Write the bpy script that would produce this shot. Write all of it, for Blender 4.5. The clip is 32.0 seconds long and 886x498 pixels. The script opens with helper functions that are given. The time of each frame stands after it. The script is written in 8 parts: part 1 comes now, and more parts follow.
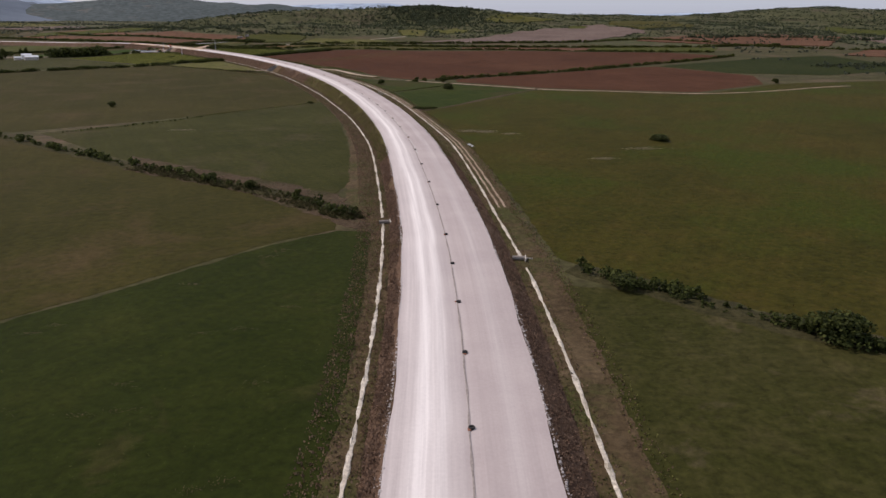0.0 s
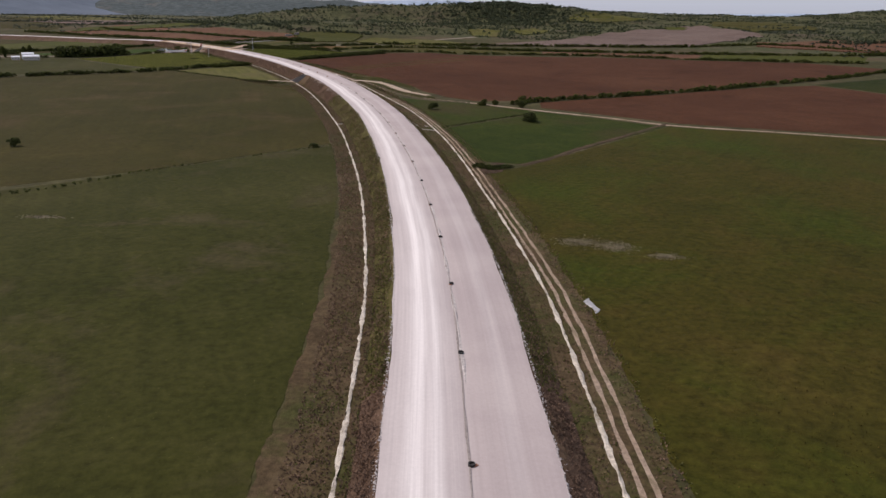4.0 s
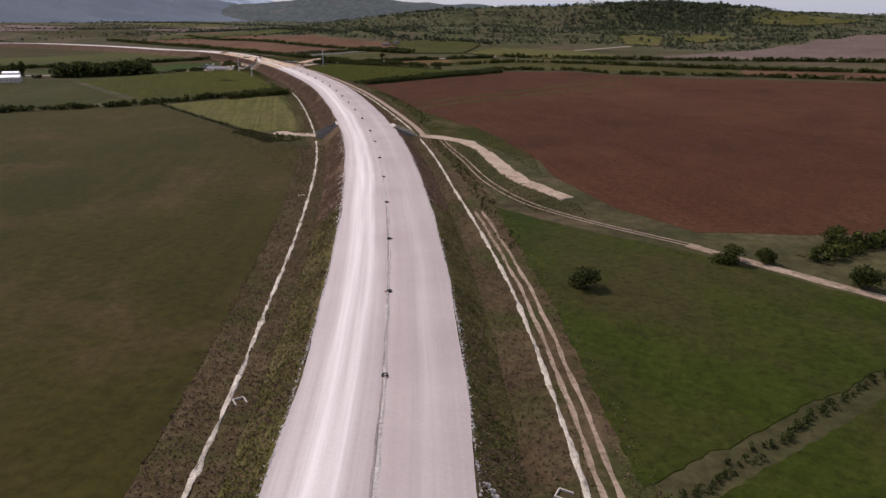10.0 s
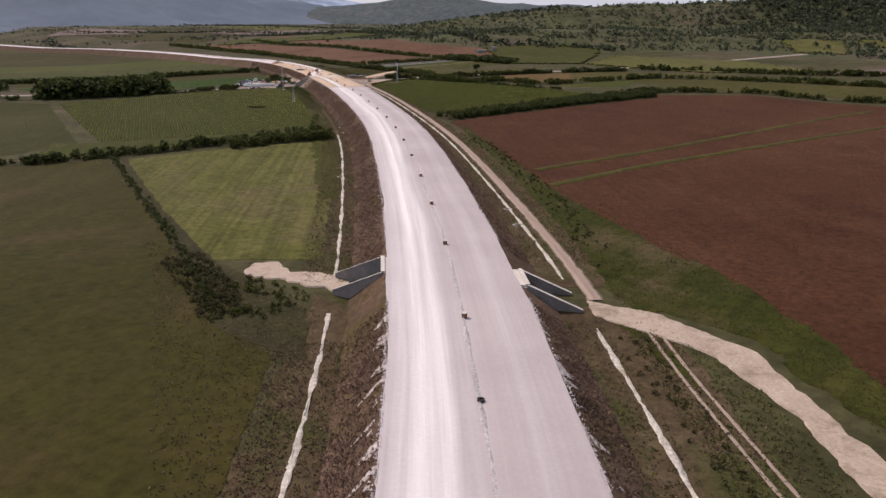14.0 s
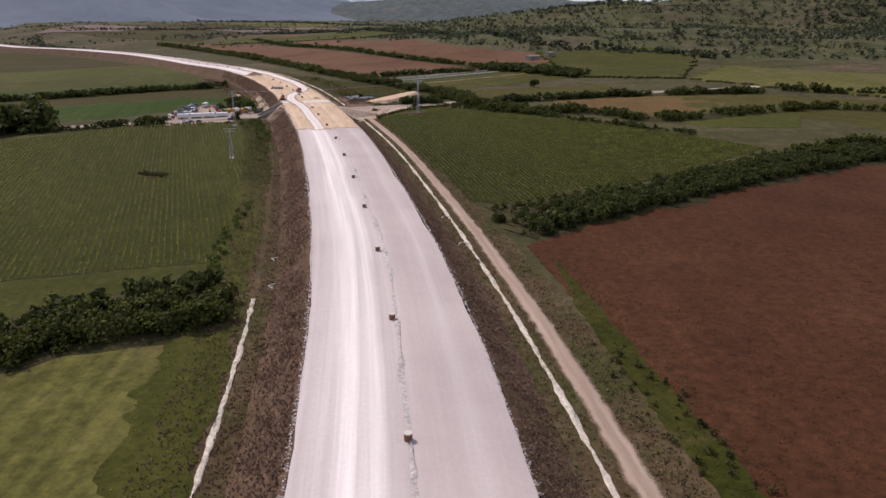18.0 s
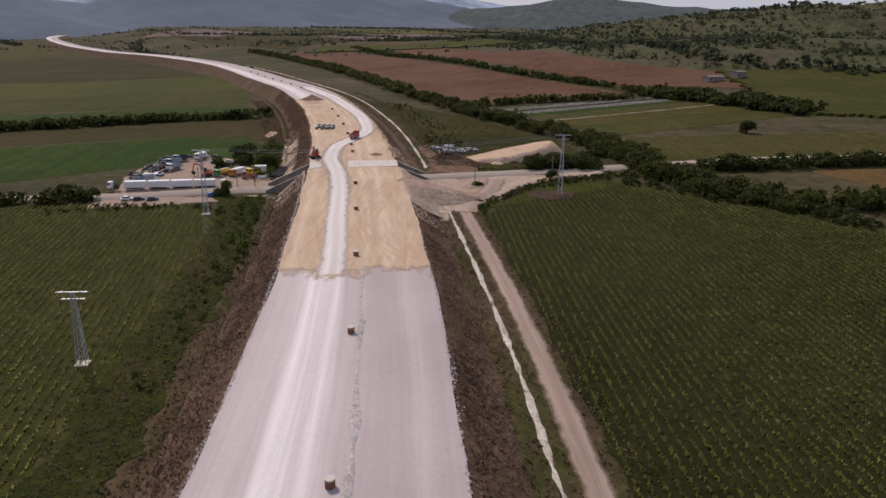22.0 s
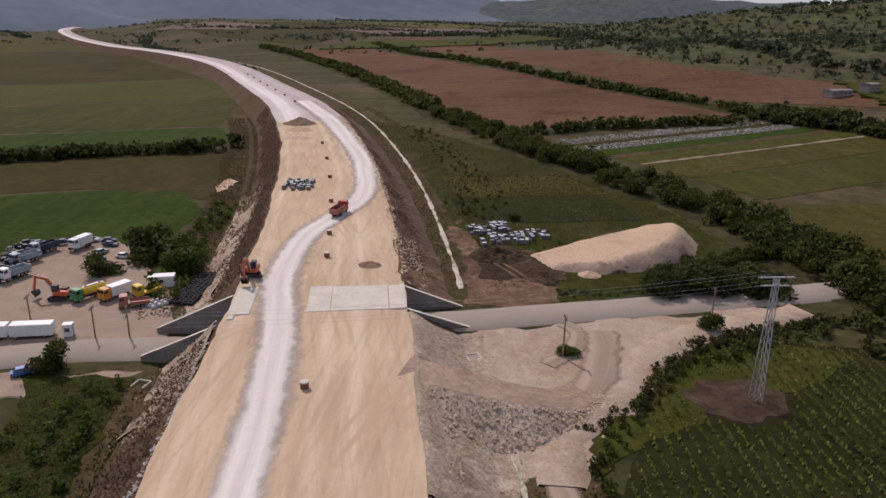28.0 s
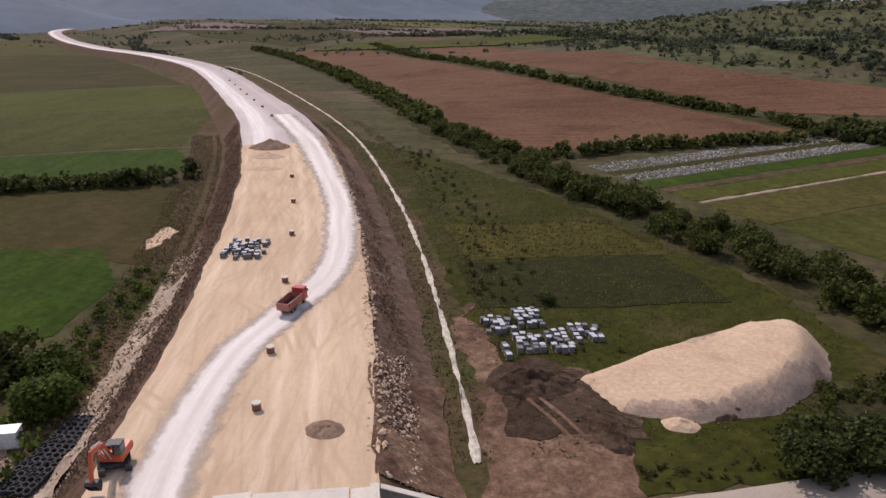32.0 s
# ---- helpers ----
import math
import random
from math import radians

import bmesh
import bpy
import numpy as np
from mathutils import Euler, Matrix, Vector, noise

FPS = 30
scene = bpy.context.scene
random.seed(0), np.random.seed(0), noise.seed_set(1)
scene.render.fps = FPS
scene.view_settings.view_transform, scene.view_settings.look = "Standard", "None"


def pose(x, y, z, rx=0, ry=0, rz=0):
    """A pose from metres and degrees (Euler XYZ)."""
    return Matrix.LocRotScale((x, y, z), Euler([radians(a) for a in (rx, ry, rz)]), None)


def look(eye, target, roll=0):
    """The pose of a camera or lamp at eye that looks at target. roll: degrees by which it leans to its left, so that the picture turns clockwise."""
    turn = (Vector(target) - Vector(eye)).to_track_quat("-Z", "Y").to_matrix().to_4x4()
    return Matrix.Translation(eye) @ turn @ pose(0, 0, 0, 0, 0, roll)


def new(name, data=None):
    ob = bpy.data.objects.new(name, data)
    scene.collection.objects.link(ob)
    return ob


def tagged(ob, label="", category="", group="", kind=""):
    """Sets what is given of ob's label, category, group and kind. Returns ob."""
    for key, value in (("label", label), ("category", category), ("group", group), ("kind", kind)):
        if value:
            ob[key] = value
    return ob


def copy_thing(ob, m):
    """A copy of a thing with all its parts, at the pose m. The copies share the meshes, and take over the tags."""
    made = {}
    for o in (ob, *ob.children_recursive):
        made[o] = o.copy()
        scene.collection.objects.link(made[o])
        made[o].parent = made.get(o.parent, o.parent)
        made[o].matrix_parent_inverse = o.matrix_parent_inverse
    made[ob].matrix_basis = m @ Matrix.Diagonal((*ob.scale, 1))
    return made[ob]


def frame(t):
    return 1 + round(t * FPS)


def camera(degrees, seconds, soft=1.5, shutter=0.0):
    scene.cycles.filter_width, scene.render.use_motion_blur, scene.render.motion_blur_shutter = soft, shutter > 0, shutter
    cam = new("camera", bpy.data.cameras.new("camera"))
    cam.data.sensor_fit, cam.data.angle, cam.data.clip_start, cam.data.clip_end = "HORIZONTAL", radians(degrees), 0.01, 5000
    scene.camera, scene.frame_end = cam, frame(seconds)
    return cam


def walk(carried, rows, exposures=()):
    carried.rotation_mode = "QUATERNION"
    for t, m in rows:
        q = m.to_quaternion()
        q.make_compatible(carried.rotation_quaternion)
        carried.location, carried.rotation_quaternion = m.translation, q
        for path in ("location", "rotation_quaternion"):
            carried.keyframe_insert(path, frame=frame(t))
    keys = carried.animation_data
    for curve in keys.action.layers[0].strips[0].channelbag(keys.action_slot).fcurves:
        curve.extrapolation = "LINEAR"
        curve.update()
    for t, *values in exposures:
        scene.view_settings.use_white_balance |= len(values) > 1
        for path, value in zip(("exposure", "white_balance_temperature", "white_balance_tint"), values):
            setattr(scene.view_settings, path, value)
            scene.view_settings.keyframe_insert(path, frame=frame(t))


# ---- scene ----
cam = camera(63.5, 32.0, 1.5, 0.0)
# seconds, eye x, y, z, yaw, pitch, roll
ROWS = [
    (0.0, 0.0, 0.0, 42.7, 0.21, -18.31, -0.65),
    (0.5, 0.37, 18.32, 42.6, 1.15, -18.24, -0.63),
    (1.0, 0.28, 36.57, 42.33, 1.24, -18.29, -0.85),
    (1.5, -0.11, 54.9, 42.23, 1.26, -18.27, -1.02),
    (2.0, -0.55, 73.5, 41.87, 1.24, -18.28, -1.29),
    (2.5, -1.22, 92.31, 41.59, 1.28, -18.31, -1.51),
    (3.0, -1.93, 111.63, 41.59, 1.29, -18.38, -1.59),
    (3.5, -2.83, 131.09, 41.58, 4.96, -18.49, -1.41),
    (5.5, -10.77, 206.99, 39.74, 6.51, -18.63, -1.06),
    (6.0, -13.26, 226.21, 39.48, 6.39, -18.44, -0.91),
    (6.5, -15.76, 245.11, 39.09, 6.27, -18.29, -0.74),
    (7.0, -18.14, 264.07, 38.56, 6.14, -18.08, -0.51),
    (7.5, -20.54, 282.69, 37.98, 6.12, -17.94, -0.41),
    (8.0, -22.93, 301.92, 37.54, 6.17, -18.04, -0.41),
    (8.5, -25.43, 320.93, 37.44, 6.18, -18.21, -0.52),
    (9.0, -28.09, 340.42, 36.99, 6.89, -18.27, -0.49),
    (9.5, -30.9, 359.8, 36.89, 11.72, -18.28, -0.4),
    (10.0, -34.82, 378.92, 36.62, 16.12, -18.32, -0.67),
    (10.5, -39.92, 397.44, 36.52, 20.07, -18.36, -0.66),
    (11.0, -46.14, 416.04, 36.25, 23.27, -18.36, -0.45),
    (11.5, -53.26, 433.79, 35.77, 23.23, -18.32, -0.44),
    (12.0, -60.97, 451.59, 35.06, 23.12, -18.3, -0.3),
    (12.5, -69.03, 469.24, 34.76, 23.16, -18.37, -0.37),
    (13.0, -77.0, 486.77, 34.32, 23.1, -18.34, -0.45),
    (13.5, -85.06, 504.05, 34.03, 23.0, -18.26, -0.46),
    (14.0, -93.21, 521.41, 33.67, 22.91, -18.21, -0.37),
    (14.5, -101.27, 538.77, 33.39, 22.87, -18.21, -0.35),
    (15.0, -109.42, 555.95, 33.4, 22.86, -18.33, -0.44),
    (15.5, -117.48, 573.29, 33.02, 22.95, -18.34, -0.51),
    (17.5, -149.72, 641.0, 31.91, 24.73, -18.44, -0.72),
    (18.0, -157.78, 657.81, 31.74, 25.18, -18.46, -0.52),
    (18.5, -165.83, 674.39, 31.16, 25.58, -18.43, -0.32),
    (19.0, -173.71, 689.96, 30.63, 26.94, -18.34, -0.15),
    (19.5, -181.77, 705.29, 30.25, 27.95, -18.21, -0.09),
    (20.0, -189.74, 719.71, 29.71, 29.22, -18.08, -0.04),
    (20.5, -197.89, 733.5, 29.23, 30.58, -18.02, -0.22),
    (21.0, -205.76, 746.05, 28.7, 31.86, -18.01, -0.41),
    (21.5, -213.33, 757.44, 28.32, 32.92, -17.96, -0.67),
    (22.0, -220.22, 767.51, 27.87, 34.3, -17.95, -0.89),
    (22.5, -226.45, 776.4, 27.78, 34.99, -17.99, -0.93),
    (23.0, -232.01, 783.91, 27.78, 35.05, -18.03, -1.08),
    (23.5, -236.89, 790.5, 27.87, 35.28, -18.1, -1.16),
    (24.0, -240.85, 795.97, 27.96, 35.56, -18.19, -1.18),
    (24.5, -244.68, 800.95, 28.06, 35.76, -18.24, -1.2),
    (25.0, -247.95, 805.37, 28.06, 35.93, -18.29, -1.22),
    (25.5, -250.91, 809.29, 28.05, 36.06, -18.31, -1.25),
    (27.5, -261.69, 823.65, 27.78, 36.47, -18.49, -1.21),
    (28.0, -264.25, 826.92, 27.69, 36.52, -18.5, -1.16),
    (28.5, -266.75, 830.38, 27.69, 36.57, -18.53, -1.14),
    (29.0, -269.41, 834.01, 27.59, 36.64, -18.55, -1.12),
    (29.5, -272.0, 837.37, 27.59, 36.66, -18.56, -1.11),
    (30.0, -274.47, 840.73, 27.59, 36.7, -18.56, -1.08),
    (30.5, -277.06, 844.19, 27.5, 36.71, -18.55, -1.01),
    (31.0, -279.63, 847.55, 27.41, 36.68, -18.57, -0.95),
    (31.5, -282.13, 851.0, 27.31, 36.62, -18.57, -0.9),
    (32.0, -284.7, 854.46, 27.23, 36.63, -18.56, -0.83),
]
walk(cam, [(t, pose(x, y, z, 90 + pitch, roll, yaw)) for t, x, y, z, yaw, pitch, roll in ROWS],
     exposures=[(t, e, 6750, 21 if t < 5 else 24) for t, e in ((0.0, 0.2), (3.5, 0.2), (6.0, 0.3), (8.0, 0.36), (9.0, 0.2), (10.0, 0.2), (15.0, 0.40), (19.0, 0.41), (20.5, 0.05), (25.0, 0.03), (28.0, 0.08), (30.0, 0.22), (32.0, 0.35))])

# ---------------------------------------------------------------- light
SUN_AZ, SUN_EL = radians(68), radians(47)      # azimuth counted from +y towards -x
sun_way = Vector((-math.sin(SUN_AZ) * math.cos(SUN_EL), math.cos(SUN_AZ) * math.cos(SUN_EL), math.sin(SUN_EL)))
sun = new("sun", bpy.data.lights.new("sun", "SUN"))
sun.data.energy, sun.data.angle, sun.data.color = 2.9, radians(0.8), (1.0, 0.95, 0.88)
sun.matrix_world = look(sun_way * 100, (0, 0, 0))
world = bpy.data.worlds.new("world")
scene.world = world
world.use_nodes = True
wn = world.node_tree
sky = wn.nodes.new("ShaderNodeTexSky")
sky.sky_type = "NISHITA"
sky.sun_disc = False
sky.sun_elevation, sky.sun_rotation = SUN_EL, -SUN_AZ
sky.dust_density, sky.air_density, sky.ozone_density = 1.0, 0.8, 3.0
haze = wn.nodes.new("ShaderNodeMix")
haze.data_type = "RGBA"
haze.inputs[0].default_value = 0.6
haze.inputs[7].default_value = (5.6, 6.5, 7.9, 1)
wn.links.new(sky.outputs[0], haze.inputs[6])
wn.links.new(haze.outputs[2], wn.nodes["Background"].inputs[0])
wn.nodes["Background"].inputs[1].default_value = 0.085


# ---------------------------------------------------------------- materials
def node(nt, kind, **values):
    n = nt.nodes.new(kind)
    for k, v in values.items():
        n.inputs[k].default_value = v
    return n


def ramp(nt, source, stops):
    r = nt.nodes.new("ShaderNodeValToRGB")
    while len(r.color_ramp.elements) < len(stops):
        r.color_ramp.elements.new(0.5)
    for e, (p, c) in zip(r.color_ramp.elements, stops):
        e.position, e.color = p, (*c, 1)
    nt.links.new(source, r.inputs[0])
    return r.outputs[0]


def mix(nt, fac, a, b, mode="MIX"):
    m = nt.nodes.new("ShaderNodeMix")
    m.data_type, m.blend_type = "RGBA", mode
    for socket, v in ((m.inputs[0], fac), (m.inputs[6], a), (m.inputs[7], b)):
        if isinstance(v, bpy.types.NodeSocket):
            nt.links.new(v, socket)
        elif isinstance(v, (int, float)):
            socket.default_value = v
        else:
            socket.default_value = (*v, 1)
    return m.outputs[2]


def noise_of(nt, coords, scale, detail=4.0, rough=0.6, stretch=None, distortion=0.0):
    if stretch:
        mp = node(nt, "ShaderNodeMapping", Scale=stretch)
        nt.links.new(coords, mp.inputs[0])
        coords = mp.outputs[0]
    n = node(nt, "ShaderNodeTexNoise", Scale=scale, Detail=detail, Roughness=rough, Distortion=distortion)
    nt.links.new(coords, n.inputs["Vector"])
    return n.outputs[0]


def start(name, rough=0.9, metal=0.0, spec=0.06):
    m = bpy.data.materials.new(name)
    m.use_nodes = True
    nt = m.node_tree
    b = nt.nodes["Principled BSDF"]
    b.inputs["Roughness"].default_value, b.inputs["Metallic"].default_value = rough, metal
    b.inputs["Specular IOR Level"].default_value = spec
    tc = nt.nodes.new("ShaderNodeTexCoord")
    return m, nt, b, tc.outputs["Object"]


def bump(nt, b, height, strength, distance):
    n = node(nt, "ShaderNodeBump", Strength=strength, Distance=distance)
    nt.links.new(height, n.inputs["Height"])
    nt.links.new(n.outputs[0], b.inputs["Normal"])


def earth(name, dark, mid, light, patch=0.02, grain=0.6, spread=0.5, relief=0.5, accent=None, accent_size=0.05, accent_from=0.6, swath=None, blotch=0.45, grit=1.0):
    """Ground cover: large patches, smaller blotches and a fine grain of three colours, with an accent of its own in places."""
    m, nt, b, co = start(name, 0.95)
    big, small, fine = noise_of(nt, co, patch, 5, 0.6), noise_of(nt, co, patch * 7, 4, 0.65), noise_of(nt, co, grain, 5, 0.75)
    c = ramp(nt, big, ((0.5 - spread * 0.35, dark), (0.5, mid), (0.5 + spread * 0.35, light)))
    c2 = ramp(nt, small, ((0.32, dark), (0.52, mid), (0.7, light)))
    c = mix(nt, blotch, c, c2)
    if accent:
        a = noise_of(nt, co, accent_size, 6, 0.7, distortion=0.4)
        c = mix(nt, ramp(nt, a, ((accent_from - 0.05, (0, 0, 0)), (accent_from + 0.1, (0.85, 0.85, 0.85)))), c, accent)
    if swath:
        turn, wide, amount = swath
        mp = node(nt, "ShaderNodeMapping", Rotation=(0, 0, radians(turn)))
        nt.links.new(co, mp.inputs[0])
        lines = noise_of(nt, mp.outputs[0], 1.0, 3, 0.6, (1 / wide, 0.012, 0.012))
        c = mix(nt, amount, c, ramp(nt, lines, ((0.3, (0.55, 0.6, 0.55)), (0.7, (1.45, 1.38, 1.4)))), "MULTIPLY")
    f = ramp(nt, fine, ((0.3, (0.55, 0.55, 0.55)), (0.7, (1.4, 1.4, 1.36))))
    c = mix(nt, grit, c, f, "MULTIPLY")
    nt.links.new(c, b.inputs["Base Color"])
    bump(nt, b, fine, relief, 0.3)
    return m


def leafy(name, dark, light, rough=0.7):
    """Foliage: each leaf clump has its own shade."""
    m, nt, b, co = start(name, rough, spec=0.1)
    g = nt.nodes.new("ShaderNodeNewGeometry")
    n = noise_of(nt, co, 0.35, 3)
    c = ramp(nt, g.outputs["Random Per Island"], ((0.0, dark), (0.75, light), (1.0, tuple(v * 1.35 for v in light))))
    c = mix(nt, 1.0, c, ramp(nt, n, ((0.3, (0.65, 0.65, 0.65)), (0.7, (1.25, 1.25, 1.2)))), "MULTIPLY")
    nt.links.new(c, b.inputs["Base Color"])
    tr = nt.nodes.new("ShaderNodeBsdfTranslucent")
    nt.links.new(c, tr.inputs[0])
    ms = nt.nodes.new("ShaderNodeMixShader")
    ms.inputs[0].default_value = 0.42
    nt.links.new(b.outputs[0], ms.inputs[1])
    nt.links.new(tr.outputs[0], ms.inputs[2])
    nt.links.new(ms.outputs[0], nt.nodes["Material Output"].inputs[0])
    return m


def plain(name, colour, rough=0.6, metal=0.0, vary=0.25, scale=2.0, relief=0.1, spec=0.4):
    m, nt, b, co = start(name, rough, metal, spec)
    n = noise_of(nt, co, scale, 6, 0.7)
    n2 = noise_of(nt, co, scale * 9, 3)
    lo, hi = tuple(v * (1 - vary) for v in colour), tuple(min(1, v * (1 + vary)) for v in colour)
    c = mix(nt, 0.3, ramp(nt, n, ((0.3, lo), (0.7, hi))), ramp(nt, n2, ((0.3, lo), (0.7, hi))))
    nt.links.new(c, b.inputs["Base Color"])
    bump(nt, b, n2, relief, 0.02)
    return m


def lane_material(name, base, pale, tint, bands, along=0.012, tracks=0.55, fade=0.0, cross=0.0, front=None, arcs=()):
    """A graded roadway: its UV is metres across and along. bands: (from, to, strength) of whitened wheel tracks."""
    m, nt, b, co = start(name, 0.95)
    uv = nt.nodes.new("ShaderNodeUVMap")
    uv.uv_map = "UVMap"
    sep = nt.nodes.new("ShaderNodeSeparateXYZ")
    streak = noise_of(nt, uv.outputs[0], 1.0, 5, 0.7, (0.9, along, 1))
    fine_streak = noise_of(nt, uv.outputs[0], 1.0, 4, 0.65, (3.2, along * 2.2, 1))
    wob = noise_of(nt, uv.outputs[0], 1.0, 3, 0.5, (0.02, 0.03, 1))
    wobm = node(nt, "ShaderNodeMath")
    wobm.operation = "MULTIPLY_ADD"
    wobm.inputs[1].default_value, wobm.inputs[2].default_value = 2.0, -1.0
    nt.links.new(wob, wobm.inputs[0])
    nt.links.new(uv.outputs[0], sep.inputs[0])
    add = node(nt, "ShaderNodeMath")
    nt.links.new(sep.outputs[0], add.inputs[0])
    nt.links.new(wobm.outputs[0], add.inputs[1])
    patch = noise_of(nt, co, 0.07, 5, 0.6)
    grain = noise_of(nt, co, 2.2, 5, 0.75)
    c = mix(nt, ramp(nt, patch, ((0.35, (0, 0, 0)), (0.65, (0.8, 0.8, 0.8)))), base, tint)
    for lo, hi, amount in bands:
        w = (hi - lo)
        mr = node(nt, "ShaderNodeMapRange")
        mr.inputs[1].default_value, mr.inputs[2].default_value = lo - w * 0.45, hi + w * 0.45
        nt.links.new(add.outputs[0], mr.inputs[0])
        f = ramp(nt, mr.outputs[0], ((0.0, (0, 0, 0)), (0.42, (amount,) * 3), (0.58, (amount,) * 3), (1.0, (0, 0, 0))))
        f = mix(nt, 0.55, f, ramp(nt, streak, ((0.35, (0.2,) * 3), (0.65, (1.2,) * 3))), "MULTIPLY")
        c = mix(nt, f, c, pale)
    c = mix(nt, tracks, c, ramp(nt, streak, ((0.3, (0.74, 0.74, 0.75)), (0.7, (1.2, 1.19, 1.18)))), "MULTIPLY")
    c = mix(nt, tracks * 0.7, c, ramp(nt, fine_streak, ((0.3, (0.82, 0.81, 0.82)), (0.7, (1.14, 1.14, 1.13)))), "MULTIPLY")
    c = mix(nt, 0.4, c, ramp(nt, grain, ((0.3, (0.85, 0.85, 0.85)), (0.7, (1.12, 1.12, 1.12)))), "MULTIPLY")
    if cross:
        for k, turn in enumerate((5, -7, 13)):
            mp = node(nt, "ShaderNodeMapping", Rotation=(0, 0, radians(turn)), Location=(k * 31.0, 0, 0))
            nt.links.new(uv.outputs[0], mp.inputs[0])
            sweep = noise_of(nt, mp.outputs[0], 1.0, 3, 0.55, (1.5, 0.05, 1), 0.5)
            c = mix(nt, cross, c, ramp(nt, sweep, ((0.36, (0.74, 0.69, 0.66)), (0.46, (1, 1, 1)), (0.56, (1, 1, 1)), (0.68, (1.16, 1.15, 1.14)))), "MULTIPLY")
    for k, (cs, cu, radius) in enumerate(arcs):
        d = node(nt, "ShaderNodeVectorMath")
        d.operation = "DISTANCE"
        d.inputs[1].default_value = (cs, cu, 0)
        nt.links.new(uv.outputs[0], d.inputs[0])
        v = d.outputs["Value"]
        for take in (radius, 0.55):
            less = node(nt, "ShaderNodeMath")
            less.operation = "SUBTRACT"
            less.inputs[1].default_value = take
            nt.links.new(v, less.inputs[0])
            ab = node(nt, "ShaderNodeMath")
            ab.operation = "ABSOLUTE"
            nt.links.new(less.outputs[0], ab.inputs[0])
            v = ab.outputs[0]
        mark = ramp(nt, v, ((0.0, (0.8, 0.8, 0.8)), (0.12, (0.7, 0.7, 0.7)), (0.3, (0, 0, 0))))
        broken = noise_of(nt, uv.outputs[0], 0.14, 3, 0.5, (1, 1, 1 + k))
        mark = mix(nt, 1.0, mark, ramp(nt, broken, ((0.42, (0, 0, 0)), (0.56, (1, 1, 1)))), "MULTIPLY")
        c = mix(nt, mark, c, tint)
    nt.links.new(c, b.inputs["Base Color"])
    bump(nt, b, mix(nt, 0.5, streak, grain), 0.35, 0.12)
    if front:
        rag = noise_of(nt, uv.outputs[0], 1.0, 6, 0.65, (0.25, 0.12, 1))
        ad = node(nt, "ShaderNodeMath")
        ad.operation = "MULTIPLY_ADD"
        ad.inputs[1].default_value = 18.0
        nt.links.new(rag, ad.inputs[0])
        nt.links.new(sep.outputs[1], ad.inputs[2])
        mr = node(nt, "ShaderNodeMapRange")
        mr.inputs[1].default_value, mr.inputs[2].default_value = front[0] + 10, front[1] + 8
        nt.links.new(ad.outputs[0], mr.inputs[0])
        clear_shader = nt.nodes.new("ShaderNodeBsdfTransparent")
        ms = nt.nodes.new("ShaderNodeMixShader")
        nt.links.new(mr.outputs[0], ms.inputs[0])
        nt.links.new(clear_shader.outputs[0], ms.inputs[1])
        nt.links.new(b.outputs[0], ms.inputs[2])
        nt.links.new(ms.outputs[0], nt.nodes["Material Output"].inputs[0])
    if fade:
        ab = node(nt, "ShaderNodeMath")
        ab.operation = "ABSOLUTE"
        nt.links.new(sep.outputs[0], ab.inputs[0])
        ragged = noise_of(nt, co, 0.5, 6, 0.7)
        ad = node(nt, "ShaderNodeMath")
        ad.operation = "MULTIPLY_ADD"
        ad.inputs[1].default_value = 1.6
        nt.links.new(ragged, ad.inputs[0])
        nt.links.new(ab.outputs[0], ad.inputs[2])
        half = node(nt, "ShaderNodeMath")
        half.operation = "MULTIPLY"
        half.inputs[1].default_value = 0.38 * fade
        nt.links.new(ad.outputs[0], half.inputs[0])
        thin = ramp(nt, half.outputs[0], ((0.70, (0, 0, 0)), (0.96, (1, 1, 1))))
        clear_shader = nt.nodes.new("ShaderNodeBsdfTransparent")
        ms = nt.nodes.new("ShaderNodeMixShader")
        nt.links.new(thin, ms.inputs[0])
        nt.links.new(b.outputs[0], ms.inputs[1])
        nt.links.new(clear_shader.outputs[0], ms.inputs[2])
        nt.links.new(ms.outputs[0], nt.nodes["Material Output"].inputs[0])
    return m


ROAD = lane_material("gravel_road", (0.37, 0.318, 0.302), (0.75, 0.71, 0.67), (0.43, 0.375, 0.35), ((-8.6, -1.8, 0.4), (-5.9, -4.3, 0.75), (-3.6, -2.4, 0.6), (4.0, 5.4, 0.14)), tracks=0.24)
DIRT_ROAD = lane_material("graded_sand", (0.52, 0.398, 0.272), (0.62, 0.505, 0.385), (0.43, 0.308, 0.205), ((1.0, 2.0, 0.4), (3.4, 4.6, 0.5), (-7.6, -6.8, 0.4)), 0.06, 0.35, cross=0.28, front=(888, 893), arcs=((43, 908, 43), (47, 906, 45), (40, 914, 39), (-38, 940, 41), (-30, 968, 32), (30, 968, 26), (44, 985, 42), (-26, 1010, 27), (-40, 1030, 38)))
HAUL = lane_material("white_haul_dust", (0.54, 0.49, 0.445), (0.70, 0.65, 0.60), (0.50, 0.445, 0.395), ((-1.0, -0.2, 0.8), (0.3, 1.0, 0.8)), 0.03, 0.4, 1.0)
TRACK = earth("bare_track", (0.19, 0.14, 0.10), (0.28, 0.21, 0.155), (0.38, 0.30, 0.235), 0.07, 1.6, 0.6, 0.4, (0.11, 0.095, 0.045), 0.16, 0.57, blotch=0.3)
